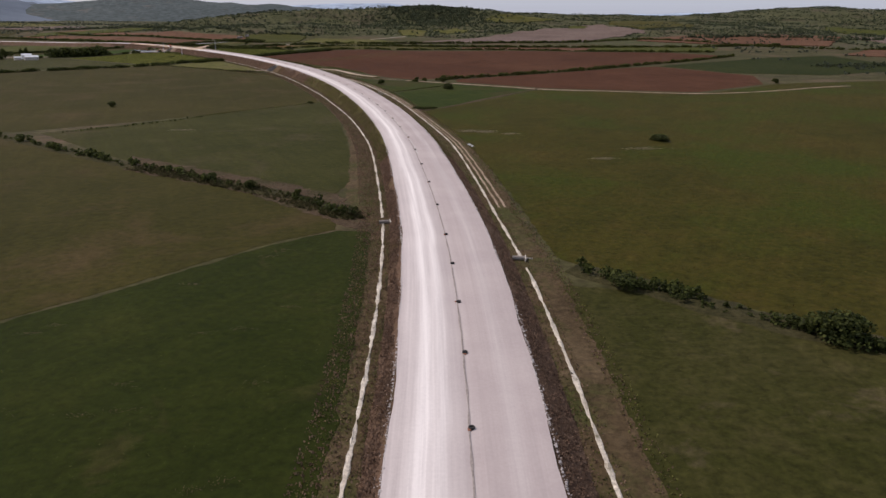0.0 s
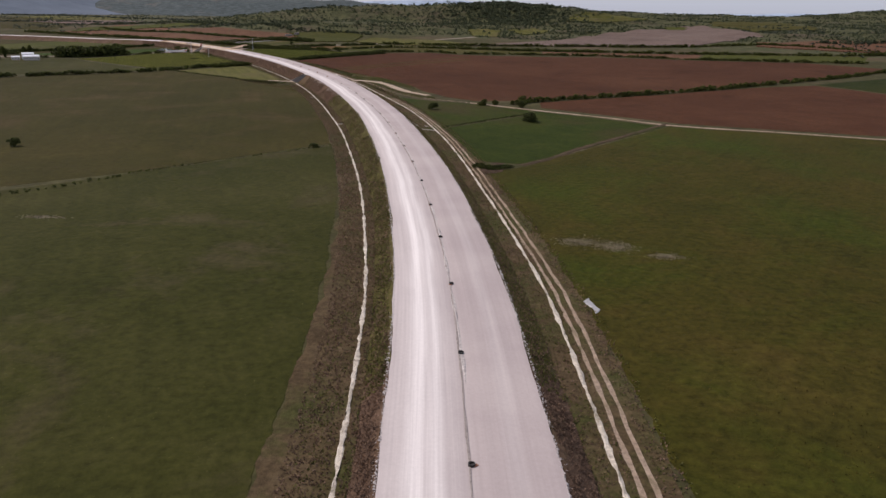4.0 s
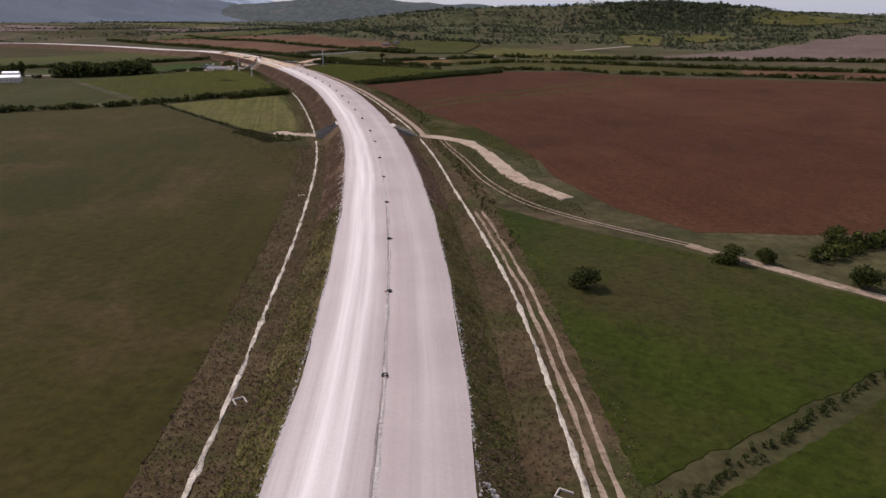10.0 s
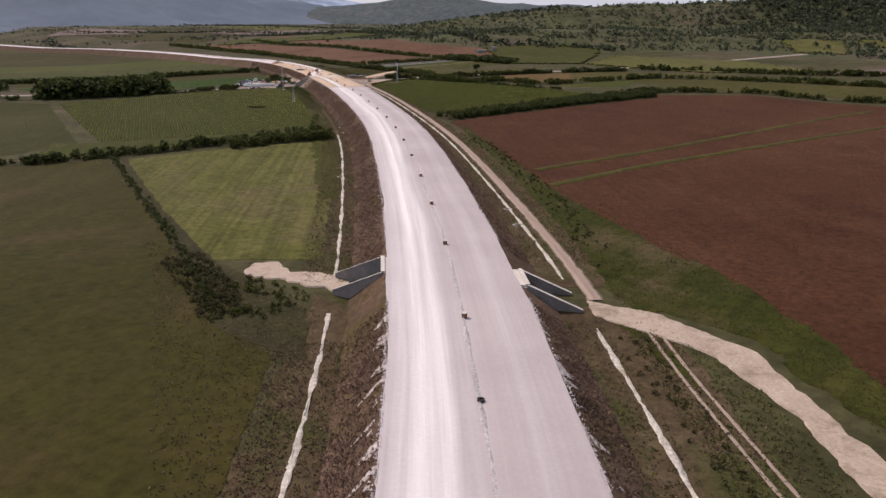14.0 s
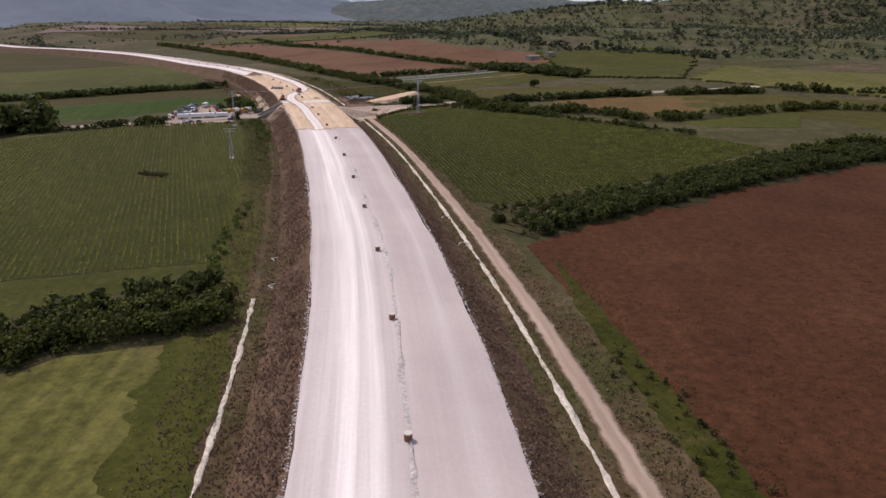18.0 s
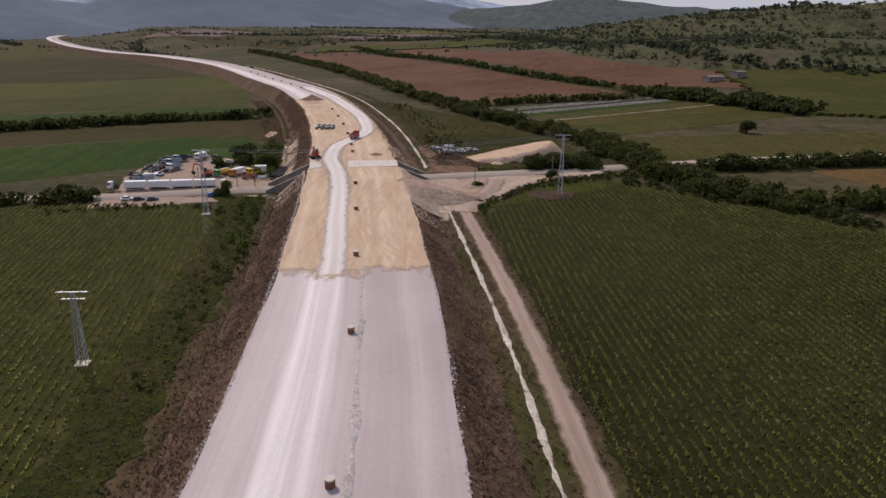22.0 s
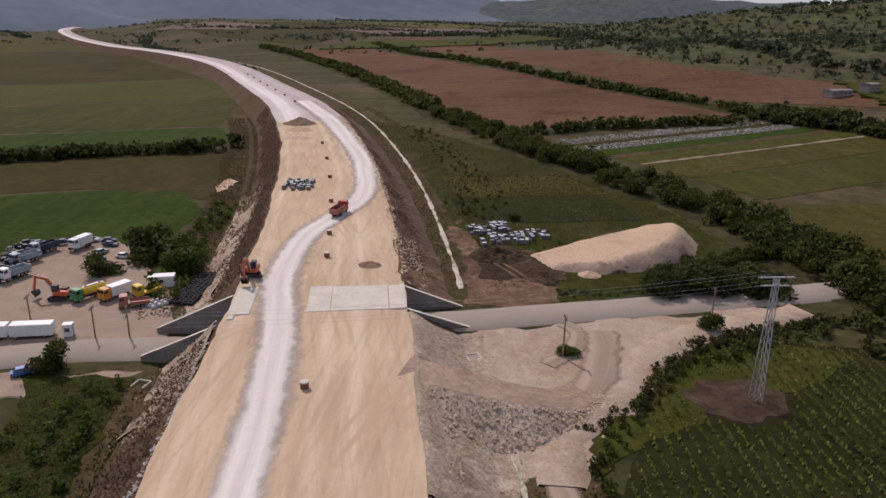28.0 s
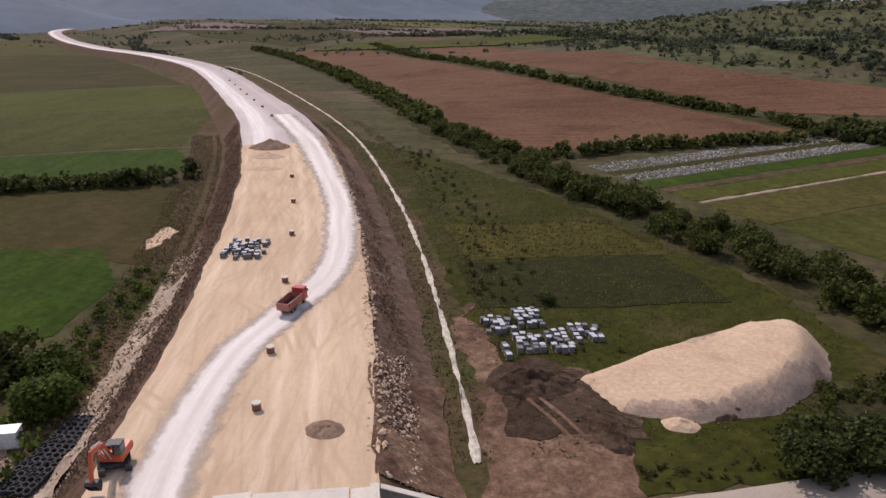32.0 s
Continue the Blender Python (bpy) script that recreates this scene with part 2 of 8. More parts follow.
SAND = earth("pale_sand", (0.40, 0.282, 0.188), (0.465, 0.338, 0.232), (0.53, 0.395, 0.28), 0.05, 2.6, 0.9, 0.3, (0.37, 0.25, 0.165), 0.12, 0.6, blotch=0.3, grit=0.5)
STONY = earth("crushed_stone", (0.24, 0.178, 0.13), (0.38, 0.298, 0.228), (0.52, 0.425, 0.34), 0.12, 2.6, 0.7, 0.8, (0.19, 0.125, 0.085), 0.16, 0.58)
SOIL = earth("dark_soil", (0.032, 0.020, 0.013), (0.060, 0.039, 0.026), (0.11, 0.075, 0.052), 0.12, 1.6, 0.6, 0.9)
RED_SOIL = earth("churned_brown_soil", (0.095, 0.055, 0.037), (0.165, 0.10, 0.067), (0.28, 0.19, 0.128), 0.13, 1.6, 0.7, 0.9, (0.07, 0.04, 0.028), 0.16, 0.54, blotch=0.5)
ASPHALT = earth("worn_asphalt", (0.245, 0.205, 0.168), (0.28, 0.237, 0.196), (0.315, 0.27, 0.226), 0.05, 5.0, 0.8, 0.04, (0.34, 0.275, 0.215), 0.06, 0.58, blotch=0.2, grit=0.3)
YARD = earth("dusty_yard", (0.235, 0.172, 0.126), (0.295, 0.222, 0.168), (0.355, 0.278, 0.216), 0.06, 5.0, 0.9, 0.06, (0.175, 0.13, 0.10), 0.12, 0.58, blotch=0.4, grit=0.3)
JUNCTION = earth("gravelly_junction", (0.27, 0.20, 0.148), (0.36, 0.28, 0.215), (0.45, 0.365, 0.29), 0.1, 4.0, 0.7, 0.2, (0.30, 0.205, 0.138), 0.14, 0.53, blotch=0.5, grit=0.6)
SHOULDER = earth("shoulder_gravel", (0.32, 0.265, 0.235), (0.43, 0.37, 0.335), (0.54, 0.48, 0.44), 0.2, 2.4, 0.7, 0.6)
WASH = earth("white_ditch_gravel", (0.34, 0.29, 0.23), (0.52, 0.47, 0.40), (0.66, 0.61, 0.54), 0.25, 2.2, 0.7, 0.6, (0.14, 0.12, 0.06), 0.35, 0.6)
SCRUB = earth("dry_scrub", (0.045, 0.031, 0.017), (0.078, 0.054, 0.029), (0.118, 0.086, 0.05), 0.06, 1.1, 0.6, 1.0, (0.046, 0.050, 0.015), 0.07, 0.52)
SLOPE = earth("brown_slope", (0.066, 0.040, 0.027), (0.112, 0.070, 0.047), (0.16, 0.106, 0.071), 0.08, 1.2, 0.8, 1.0, (0.078, 0.062, 0.02), 0.05, 0.58, blotch=0.35)
MEADOW = earth("meadow", (0.020, 0.023, 0.005), (0.034, 0.035, 0.008), (0.054, 0.050, 0.016), 0.012, 0.7, 0.9, 0.6, (0.056, 0.046, 0.021), 0.03, 0.58, swath=(-28, 3.5, 0.22), blotch=0.3, grit=0.8)
PALE_MEADOW = earth("pale_meadow", (0.050, 0.052, 0.012), (0.082, 0.080, 0.021), (0.12, 0.108, 0.04), 0.02, 0.7, 0.9, 0.6, (0.088, 0.073, 0.033), 0.04, 0.56, swath=(-28, 1.2, 0.6), blotch=0.4)
VIVID = earth("vivid_grass", (0.016, 0.034, 0.002), (0.025, 0.047, 0.004), (0.042, 0.060, 0.008), 0.02, 0.9, 0.8, 0.6, (0.045, 0.051, 0.012), 0.03, 0.62, swath=(-40, 3.0, 0.5), blotch=0.4)
YELLOW_GREEN = earth("yellow_green_grass", (0.035, 0.041, 0.007), (0.050, 0.055, 0.010), (0.070, 0.068, 0.017), 0.02, 0.9, 0.8, 0.5, swath=(-40, 3.0, 0.25), blotch=0.25)
OLIVE = earth("olive_meadow", (0.022, 0.0215, 0.0045), (0.036, 0.0325, 0.0072), (0.055, 0.043, 0.012), 0.010, 0.6, 0.9, 0.5, (0.056, 0.040, 0.0155), 0.025, 0.56, swath=(-20, 4.0, 0.2), blotch=0.25, grit=0.75)
PASTURE = earth("mown_pasture", (0.028, 0.033, 0.006), (0.044, 0.047, 0.009), (0.068, 0.064, 0.017), 0.02, 0.9, 0.9, 0.6, (0.066, 0.056, 0.021), 0.03, 0.58, swath=(-40, 3.0, 0.3), blotch=0.4)
GREEN = earth("deep_green_crop", (0.010, 0.016, 0.002), (0.019, 0.025, 0.004), (0.034, 0.036, 0.007), 0.012, 0.8, 0.9, 0.5, (0.042, 0.037, 0.012), 0.05, 0.63, swath=(35, 3.0, 0.22), blotch=0.3, grit=0.8)
DRY_PASTURE = earth("dry_pasture", (0.020, 0.023, 0.004), (0.035, 0.034, 0.009), (0.062, 0.052, 0.02), 0.025, 0.8, 0.9, 0.6, (0.085, 0.065, 0.036), 0.06, 0.62, swath=(20, 3.0, 0.2), blotch=0.4)
BRIGHT = earth("bright_grass", (0.015, 0.024, 0.003), (0.025, 0.036, 0.0042), (0.042, 0.048, 0.008), 0.014, 0.9, 0.9, 0.5, (0.040, 0.034, 0.011), 0.014, 0.53, swath=(-40, 4.0, 0.2), blotch=0.45)
WEEDY = earth("green_weeds", (0.017, 0.024, 0.004), (0.031, 0.037, 0.007), (0.055, 0.052, 0.015), 0.08, 1.2, 0.8, 1.0, (0.062, 0.045, 0.02), 0.09, 0.6, blotch=0.5)
PADDOCK = earth("paddock_grass", (0.018, 0.023, 0.003), (0.032, 0.035, 0.006), (0.058, 0.050, 0.014), 0.02, 0.8, 0.9, 0.6, (0.078, 0.058, 0.028), 0.045, 0.58, swath=(20, 1.5, 0.4), blotch=0.4)
STRAW = earth("yellowing_crop", (0.021, 0.023, 0.003), (0.040, 0.035, 0.0055), (0.066, 0.044, 0.011), 0.012, 0.7, 0.9, 0.7, (0.030, 0.041, 0.004), 0.014, 0.52, swath=(28, 1.4, 0.22), blotch=0.4)
RIPE = earth("red_brown_crop", (0.045, 0.0175, 0.0085), (0.065, 0.027, 0.013), (0.094, 0.044, 0.022), 0.009, 0.9, 0.8, 0.9, (0.042, 0.017, 0.0085), 0.02, 0.58, swath=(-28, 2.4, 0.25), blotch=0.3)
RIPE_PALE = earth("orange_brown_crop", (0.075, 0.036, 0.020), (0.110, 0.057, 0.033), (0.15, 0.084, 0.05), 0.012, 0.9, 0.8, 0.9, (0.07, 0.034, 0.019), 0.03, 0.58, swath=(58, 1.6, 0.4), blotch=0.35)
TAN_CROP = earth("tan_stubble", (0.075, 0.044, 0.016), (0.11, 0.068, 0.026), (0.15, 0.095, 0.04), 0.02, 0.9, 0.8, 0.7, (0.085, 0.07, 0.025), 0.04, 0.58, blotch=0.35)
CORN = earth("row_crop", (0.014, 0.015, 0.004), (0.022, 0.023, 0.007), (0.036, 0.034, 0.011), 0.03, 0.9, 0.8, 0.8, (0.048, 0.044, 0.015), 0.04, 0.63, blotch=0.3)
MAIZE = earth("maize_ground", (0.022, 0.025, 0.006), (0.033, 0.036, 0.009), (0.052, 0.050, 0.016), 0.03, 0.9, 0.8, 0.8, (0.076, 0.068, 0.025), 0.05, 0.64, blotch=0.3)
PINK = earth("ploughed_field", (0.095, 0.068, 0.056), (0.13, 0.094, 0.078), (0.16, 0.12, 0.10), 0.02, 0.8, 0.5, 0.4, swath=(-40, 1.5, 0.25))
GOLD = earth("golden_grass", (0.036, 0.034, 0.008), (0.056, 0.050, 0.012), (0.082, 0.068, 0.021), 0.02, 0.8, 0.8, 0.6, (0.042, 0.045, 0.011), 0.04, 0.58, swath=(-38, 2.5, 0.35), blotch=0.4)
MULCH = earth("mulched_soil", (0.05, 0.047, 0.038), (0.088, 0.082, 0.07), (0.15, 0.145, 0.135), 0.25, 1.5, 0.7, 0.4, (0.05, 0.055, 0.018), 0.15, 0.52, swath=(62, 0.7, 0.7))
GROUND = earth("valley_ground", (0.034, 0.034, 0.013), (0.052, 0.049, 0.021), (0.082, 0.070, 0.036), 0.006, 0.35, 0.9, 0.6, (0.095, 0.066, 0.044), 0.012, 0.56, swath=(60, 9.0, 0.5), blotch=0.4)
HILL = earth("hill_grass", (0.037, 0.041, 0.017), (0.062, 0.064, 0.029), (0.098, 0.09, 0.047), 0.01, 0.12, 0.9, 0.6, (0.076, 0.058, 0.04), 0.014, 0.56, blotch=0.5)
LEAF = leafy("hedge_leaves", (0.020, 0.028, 0.006), (0.082, 0.092, 0.022))
LEAF_OLIVE = leafy("olive_brush", (0.032, 0.031, 0.012), (0.085, 0.076, 0.032))
# far and hill foliage: haze mixed into the leaf colour as grey
LEAF_FAR = leafy("hazed_far_leaves", (0.036, 0.045, 0.033), (0.070, 0.082, 0.060))
LEAF_HILL = leafy("hazed_hill_leaves", (0.036, 0.046, 0.026), (0.082, 0.095, 0.052))
LEAF_BRIGHT = leafy("fresh_leaves", (0.03, 0.05, 0.01), (0.085, 0.115, 0.022))
LEAF_DARK = leafy("dark_leaves", (0.018, 0.026, 0.008), (0.070, 0.082, 0.022))
TUFT_BROWN = leafy("dry_stalks", (0.085, 0.056, 0.036), (0.20, 0.14, 0.09))
TUFT_SLOPE = leafy("brown_weeds", (0.085, 0.052, 0.038), (0.19, 0.125, 0.088))
TUFT_PALE = leafy("bleached_grass", (0.16, 0.13, 0.08), (0.30, 0.26, 0.18))
TUFT_GREEN = leafy("grass_blades", (0.045, 0.05, 0.013), (0.12, 0.115, 0.035))
TUFT_RED = leafy("ripe_heads", (0.058, 0.021, 0.011), (0.15, 0.064, 0.034))
TUFT_CORN = leafy("sunflower_leaves", (0.078, 0.094, 0.019), (0.19, 0.202, 0.054))
TUFT_MAIZE = leafy("maize_leaves", (0.098, 0.112, 0.024), (0.25, 0.25, 0.07))
SCRUB_DARK = earth("weedy_hedge_bank", (0.024, 0.024, 0.010), (0.042, 0.038, 0.016), (0.07, 0.058, 0.028), 0.1, 1.3, 0.7, 1.0)
TUFT_STRAW = leafy("yellow_stalks", (0.036, 0.032, 0.006), (0.10, 0.07, 0.018))
MEDIAN = earth("shaded_median_gravel", (0.20, 0.17, 0.15), (0.30, 0.26, 0.24), (0.38, 0.34, 0.315), 0.3, 2.6, 0.7, 0.6)
GRAVEL = earth("pale_gravel", (0.34, 0.31, 0.30), (0.45, 0.41, 0.39), (0.56, 0.52, 0.50), 0.12, 2.4, 0.6, 0.8)
# blue haze of distance is painted into these three base colours
MOUNTAIN = earth("hazed_wooded_mountain", (0.098, 0.12, 0.148), (0.112, 0.136, 0.165), (0.125, 0.15, 0.18), 0.004, 0.012, 0.8, 0.0, blotch=0.3, grit=0.3)
WOODED = earth("hazed_wooded_ridge", (0.05, 0.064, 0.064), (0.066, 0.081, 0.08), (0.088, 0.102, 0.098), 0.01, 0.05, 0.8, 0.4, (0.13, 0.112, 0.092), 0.006, 0.62)
FAR_RIDGE = earth("hazed_far_ridge", (0.27, 0.335, 0.42), (0.285, 0.35, 0.435), (0.30, 0.365, 0.45), 0.002, 0.008, 0.6, 0.1)
DIRT = earth("trodden_dirt", (0.22, 0.148, 0.107), (0.31, 0.222, 0.165), (0.38, 0.285, 0.22), 0.06, 1.8, 0.8, 0.4, (0.19, 0.12, 0.082), 0.12, 0.6, blotch=0.3, grit=0.6)
DIRT_TRACK = lane_material("worn_dirt_track", (0.305, 0.228, 0.172), (0.36, 0.285, 0.228), (0.26, 0.188, 0.138), ((-1.2, -0.4, 0.6), (0.4, 1.2, 0.6)), 0.05, 0.7, 1.0)
GREY_DUST = lane_material("dusty_gravel_fringe", (0.46, 0.385, 0.315), (0.52, 0.45, 0.385), (0.42, 0.345, 0.275), ((-0.6, 0.6, 0.3),), 0.05, 0.5, 1.1)
SLOPE_GREEN = earth("grassy_slope", (0.045, 0.042, 0.014), (0.082, 0.072, 0.024), (0.125, 0.105, 0.045), 0.06, 1.2, 0.7, 1.0, (0.11, 0.075, 0.048), 0.08, 0.56)
DIRT_DARK = earth("brown_spoil", (0.13, 0.082, 0.056), (0.20, 0.132, 0.092), (0.29, 0.205, 0.15), 0.3, 2.4, 0.7, 0.5, blotch=0.4, grit=0.7)
SOIL_BANK = earth("brown_soil_bank", (0.066, 0.040, 0.029), (0.112, 0.072, 0.053), (0.17, 0.118, 0.09), 0.1, 1.4, 0.7, 0.8, (0.15, 0.085, 0.06), 0.07, 0.57, blotch=0.4)
FACE = earth("gravelly_heap_face", (0.27, 0.19, 0.14), (0.38, 0.275, 0.208), (0.46, 0.345, 0.265), 0.25, 3.0, 0.7, 0.5, (0.16, 0.10, 0.075), 0.2, 0.6, grit=0.6)
BLEACHED_SAND = earth("bleached_sand", (0.31, 0.24, 0.178), (0.385, 0.303, 0.228), (0.47, 0.382, 0.298), 0.08, 2.6, 0.8, 0.25, (0.22, 0.165, 0.11), 0.25, 0.55, blotch=0.45, grit=0.6)
SCRUB_BROWN = earth("brown_brush", (0.040, 0.028, 0.017), (0.066, 0.046, 0.028), (0.10, 0.073, 0.046), 0.1, 1.3, 0.7, 1.0, (0.034, 0.034, 0.012), 0.09, 0.54)
BARK = plain("bark", (0.09, 0.065, 0.045), 0.95)
CONCRETE = plain("concrete", (0.50, 0.455, 0.385), 0.9, vary=0.2, scale=0.6)
# darkened to hold the wing walls' shade; also plain grey pipes and blocks
CONCRETE_DARK = plain("shaded_formwork_concrete", (0.215, 0.19, 0.165), 0.9, vary=0.4, scale=0.5)
STONE = plain("rubble", (0.42, 0.315, 0.228), 0.95, vary=0.45, scale=1.5)
STEEL = plain("galvanised_steel", (0.50, 0.51, 0.52), 0.45, 0.7, vary=0.2)


# ---------------------------------------------------------------- the line of the road
KNOTS = [(3.2, -80), (3.3, 0), (3.2, 56), (3.0, 86), (0.5, 139.3), (-5.9, 201.3), (-13.4, 260), (-17.5, 280.6), (-27, 326.7), (-38.8, 372.9), (-52, 419.5), (-59.3, 442.8),
         (-75.6, 488.2), (-93.2, 532), (-112.7, 576.9), (-134, 618.8), (-168.5, 680.1), (-195.5, 724.2), (-219.7, 758.6), (-233.6, 777), (-261.3, 813.4), (-290.7, 847.7), (-322, 883),
         (-351.5, 913), (-364.3, 924.8), (-410, 963), (-436.2, 982), (-502, 1025), (-560, 1062), (-650, 1114), (-752, 1156), (-860, 1191), (-957, 1224), (-1113, 1278), (-1290, 1348), (-1430, 1412), (-1510, 1460), (-1600, 1530), (-1800, 1660)]


def spline(points, step=4.0):
    p, out = np.array(points, float), []
    for i in range(len(p) - 1):
        a, b, c, d = p[max(i - 1, 0)], p[i], p[i + 1], p[min(i + 2, len(p) - 1)]
        gap = np.linalg.norm(c - b)
        m1 = (c - a) / (gap + np.linalg.norm(b - a) + 1e-9) * gap
        m2 = (d - b) / (np.linalg.norm(d - c) + gap + 1e-9) * gap
        for k in range(max(2, int(gap / step))):
            t = k / max(2, int(gap / step))
            out.append((2 * t**3 - 3 * t**2 + 1) * b + (t**3 - 2 * t**2 + t) * m1 + (3 * t**2 - 2 * t**3) * c + (t**3 - t**2) * m2)
    return np.array(out + [p[-1]])


LINE = spline(KNOTS)
for _ in range(30):
    LINE[1:-1] = 0.25 * LINE[:-2] + 0.5 * LINE[1:-1] + 0.25 * LINE[2:]
AHEAD = np.gradient(LINE, axis=0)
AHEAD /= np.linalg.norm(AHEAD, axis=1)[:, None]
ALONG = np.concatenate([[0], np.cumsum(np.linalg.norm(np.diff(LINE, axis=0), axis=1))]) - 80


def at(u, s):
    """World x, y at u metres along the road and s metres to the right of its middle."""
    x, y = np.interp(u, ALONG, LINE[:, 0]), np.interp(u, ALONG, LINE[:, 1])
    tx, ty = np.interp(u, ALONG, AHEAD[:, 0]), np.interp(u, ALONG, AHEAD[:, 1])
    return x + s * ty, y - s * tx


def heading(u):
    return math.atan2(np.interp(u, ALONG, AHEAD[:, 1]), np.interp(u, ALONG, AHEAD[:, 0]))


def along_across(x, y):
    x, y = np.atleast_1d(np.asarray(x, float)), np.atleast_1d(np.asarray(y, float))
    u, s = np.empty_like(x), np.empty_like(x)
    for k in range(0, len(x), 20000):
        dx, dy = x[k:k + 20000, None] - LINE[None, :, 0], y[k:k + 20000, None] - LINE[None, :, 1]
        i = np.argmin(dx * dx + dy * dy, axis=1)
        j = np.arange(len(i))
        ddx, ddy, t = dx[j, i], dy[j, i], AHEAD[i]
        u[k:k + 20000] = ALONG[i] + ddx * t[:, 0] + ddy * t[:, 1]
        s[k:k + 20000] = ddx * t[:, 1] - ddy * t[:, 0]
    return u, s


def smooth(v, lo, hi):
    t = np.clip((v - lo) / (hi - lo), 0, 1)
    return t * t * (3 - 2 * t)


def lump(x, y, cx, cy, rx, ry, turn=0.0):
    c, s = math.cos(radians(turn)), math.sin(radians(turn))
    dx, dy = x - cx, y - cy
    return np.exp(-((dx * c + dy * s) / rx) ** 2 - ((-dx * s + dy * c) / ry) ** 2)


def waves(x, y):
    return np.sin(x / 61 + 1.3 * np.sin(y / 83)) * np.cos(y / 71 + np.sin(x / 97))


LEFT_U, LEFT_Z = (-100, 160, 300, 400, 600, 950, 1060, 1500), (-2.6, -2.8, -3.3, -4.6, -5.2, -5.0, -5.3, -5.6)
RIGHT_U, RIGHT_Z = (-100, 150, 300, 500, 600, 760, 950, 1500), (-2.3, -2.5, -2.9, -3.1, -3.4, -3.2, -3.2, -3.0)


def road_z(u):
    """The roadway lies level as far as the heaps and then falls away down the valley."""
    return np.interp(u, (1075, 1130, 1210, 1350, 1550, 1700, 1900), (0, -0.9, -3.4, -6.0, -9.0, -13.0, -15.0))


# hills: centre x, y, half widths, height, turn
HILLS = ((-6, 1510, 203, 307, 25.6, 5.8), (-126, 1418, 368, 66, 24.2, 5.8), (-343, 1460, 213, 258, 19.7, 0.4), (445, 1320, 310, 366, 23.0, -15.2),
         (947, 1859, 426, 371, 62.8, 4.4), (164, 1791, 360, 181, 34.0, -5.2), (-259, 1201, 192, 69, 10.9, 10.8))


def land_us(x, y, u, s):
    left = np.interp(u, LEFT_U, LEFT_Z) - np.interp(u, (0, 350, 600), (1.2, 1.2, 2.2)) * smooth(-s, 18, 120)
    right = np.interp(u, RIGHT_U, RIGHT_Z) + 0.014 * np.clip(s - 30, 0, 260)
    z = left + (right - left) * smooth(s, -8, 8)
    z = z + road_z(u) * (1 - smooth(s, 30, 160))
    far = smooth(np.abs(s), 60, 400)
    z = z + 0.5 * far * waves(x, y)
    h = sum(k[4] * lump(x, y, *k[:4], k[5]) for k in HILLS)
    return z + h + 1.1 * smooth(h, 5, 14) * np.sin(h * 1.5 + 1.5 * waves(x * 2, y * 2)) + 1.5 * smooth(h, 6, 20) * waves(x * 2.3, y * 2.3)


def land(x, y):
    u, s = along_across(x, y)
    z = land_us(np.atleast_1d(np.asarray(x, float)), np.atleast_1d(np.asarray(y, float)), u, s)
    return z


def land1(x, y):
    return float(land(x, y)[0])


def inside(outline, x, y):
    hit = np.zeros(len(x), bool)
    for (x0, y0), (x1, y1) in zip(outline, outline[1:] + outline[:1]):
        cross = (y0 > y) != (y1 > y)
        with np.errstate(divide="ignore", invalid="ignore"):
            hit ^= cross & (x < (x1 - x0) * (y - y0) / (y1 - y0) + x0)
    return hit


# ---------------------------------------------------------------- mesh helpers
def mesh_of(name, verts, faces, material, smooth_shade=False):
    me = bpy.data.meshes.new(name)
    verts, faces = np.asarray(verts, np.float32), np.asarray(faces, np.int32)
    n, k = faces.shape
    me.vertices.add(len(verts))
    me.vertices.foreach_set("co", verts.ravel())
    me.loops.add(n * k)
    me.loops.foreach_set("vertex_index", faces.ravel())
    me.polygons.add(n)
    me.polygons.foreach_set("loop_start", np.arange(0, n * k, k, dtype=np.int32))
    if smooth_shade:
        me.polygons.foreach_set("use_smooth", np.ones(n, bool))
    me.update(calc_edges=True)
    me.materials.append(material)
    return me


def part(name, bm, material, parent=None, label=""):
    """Links a bmesh, or a mesh, as one object under a thing or a part."""
    if isinstance(bm, bmesh.types.BMesh):
        me = bpy.data.meshes.new(name)
        bm.to_mesh(me)
        bm.free()
        me.materials.append(material)
    else:
        me = bm
    ob = new(name, me)
    ob.parent = parent
    if label:
        ob["label"] = label
    return ob


def thing(name, m, label, category, group="", kind=""):
    ob = new(name)
    ob.matrix_world = m
    ob.empty_display_size = 0.3
    return tagged(ob, label, category, group, kind)


def box(bm, sx, sy, sz, x=0, y=0, z=0, bevel=0.0, m=None):
    """A box centred at x, y with its foot at z."""
    r = bmesh.ops.create_cube(bm, size=1)
    vs = r["verts"]
    bmesh.ops.scale(bm, vec=(sx, sy, sz), verts=vs)
    if bevel:
        es = list({e for v in vs for e in v.link_edges})
        got = bmesh.ops.bevel(bm, geom=es, offset=bevel, segments=1, affect="EDGES")
        vs = list({v for f in got["faces"] for v in f.verts} | {v for v in vs if v.is_valid})
    bmesh.ops.translate(bm, vec=(x, y, z + sz / 2), verts=vs)
    if m:
        bmesh.ops.transform(bm, matrix=m, verts=vs)
    return vs


def tube(bm, r, a, b, n=8, r2=None):
    a, b = Vector(a), Vector(b)
    m = Matrix.Translation((a + b) / 2) @ (b - a).to_track_quat("Z", "Y").to_matrix().to_4x4()
    return bmesh.ops.create_cone(bm, cap_ends=True, segments=n, radius1=r, radius2=r if r2 is None else r2, depth=(b - a).length, matrix=m)["verts"]


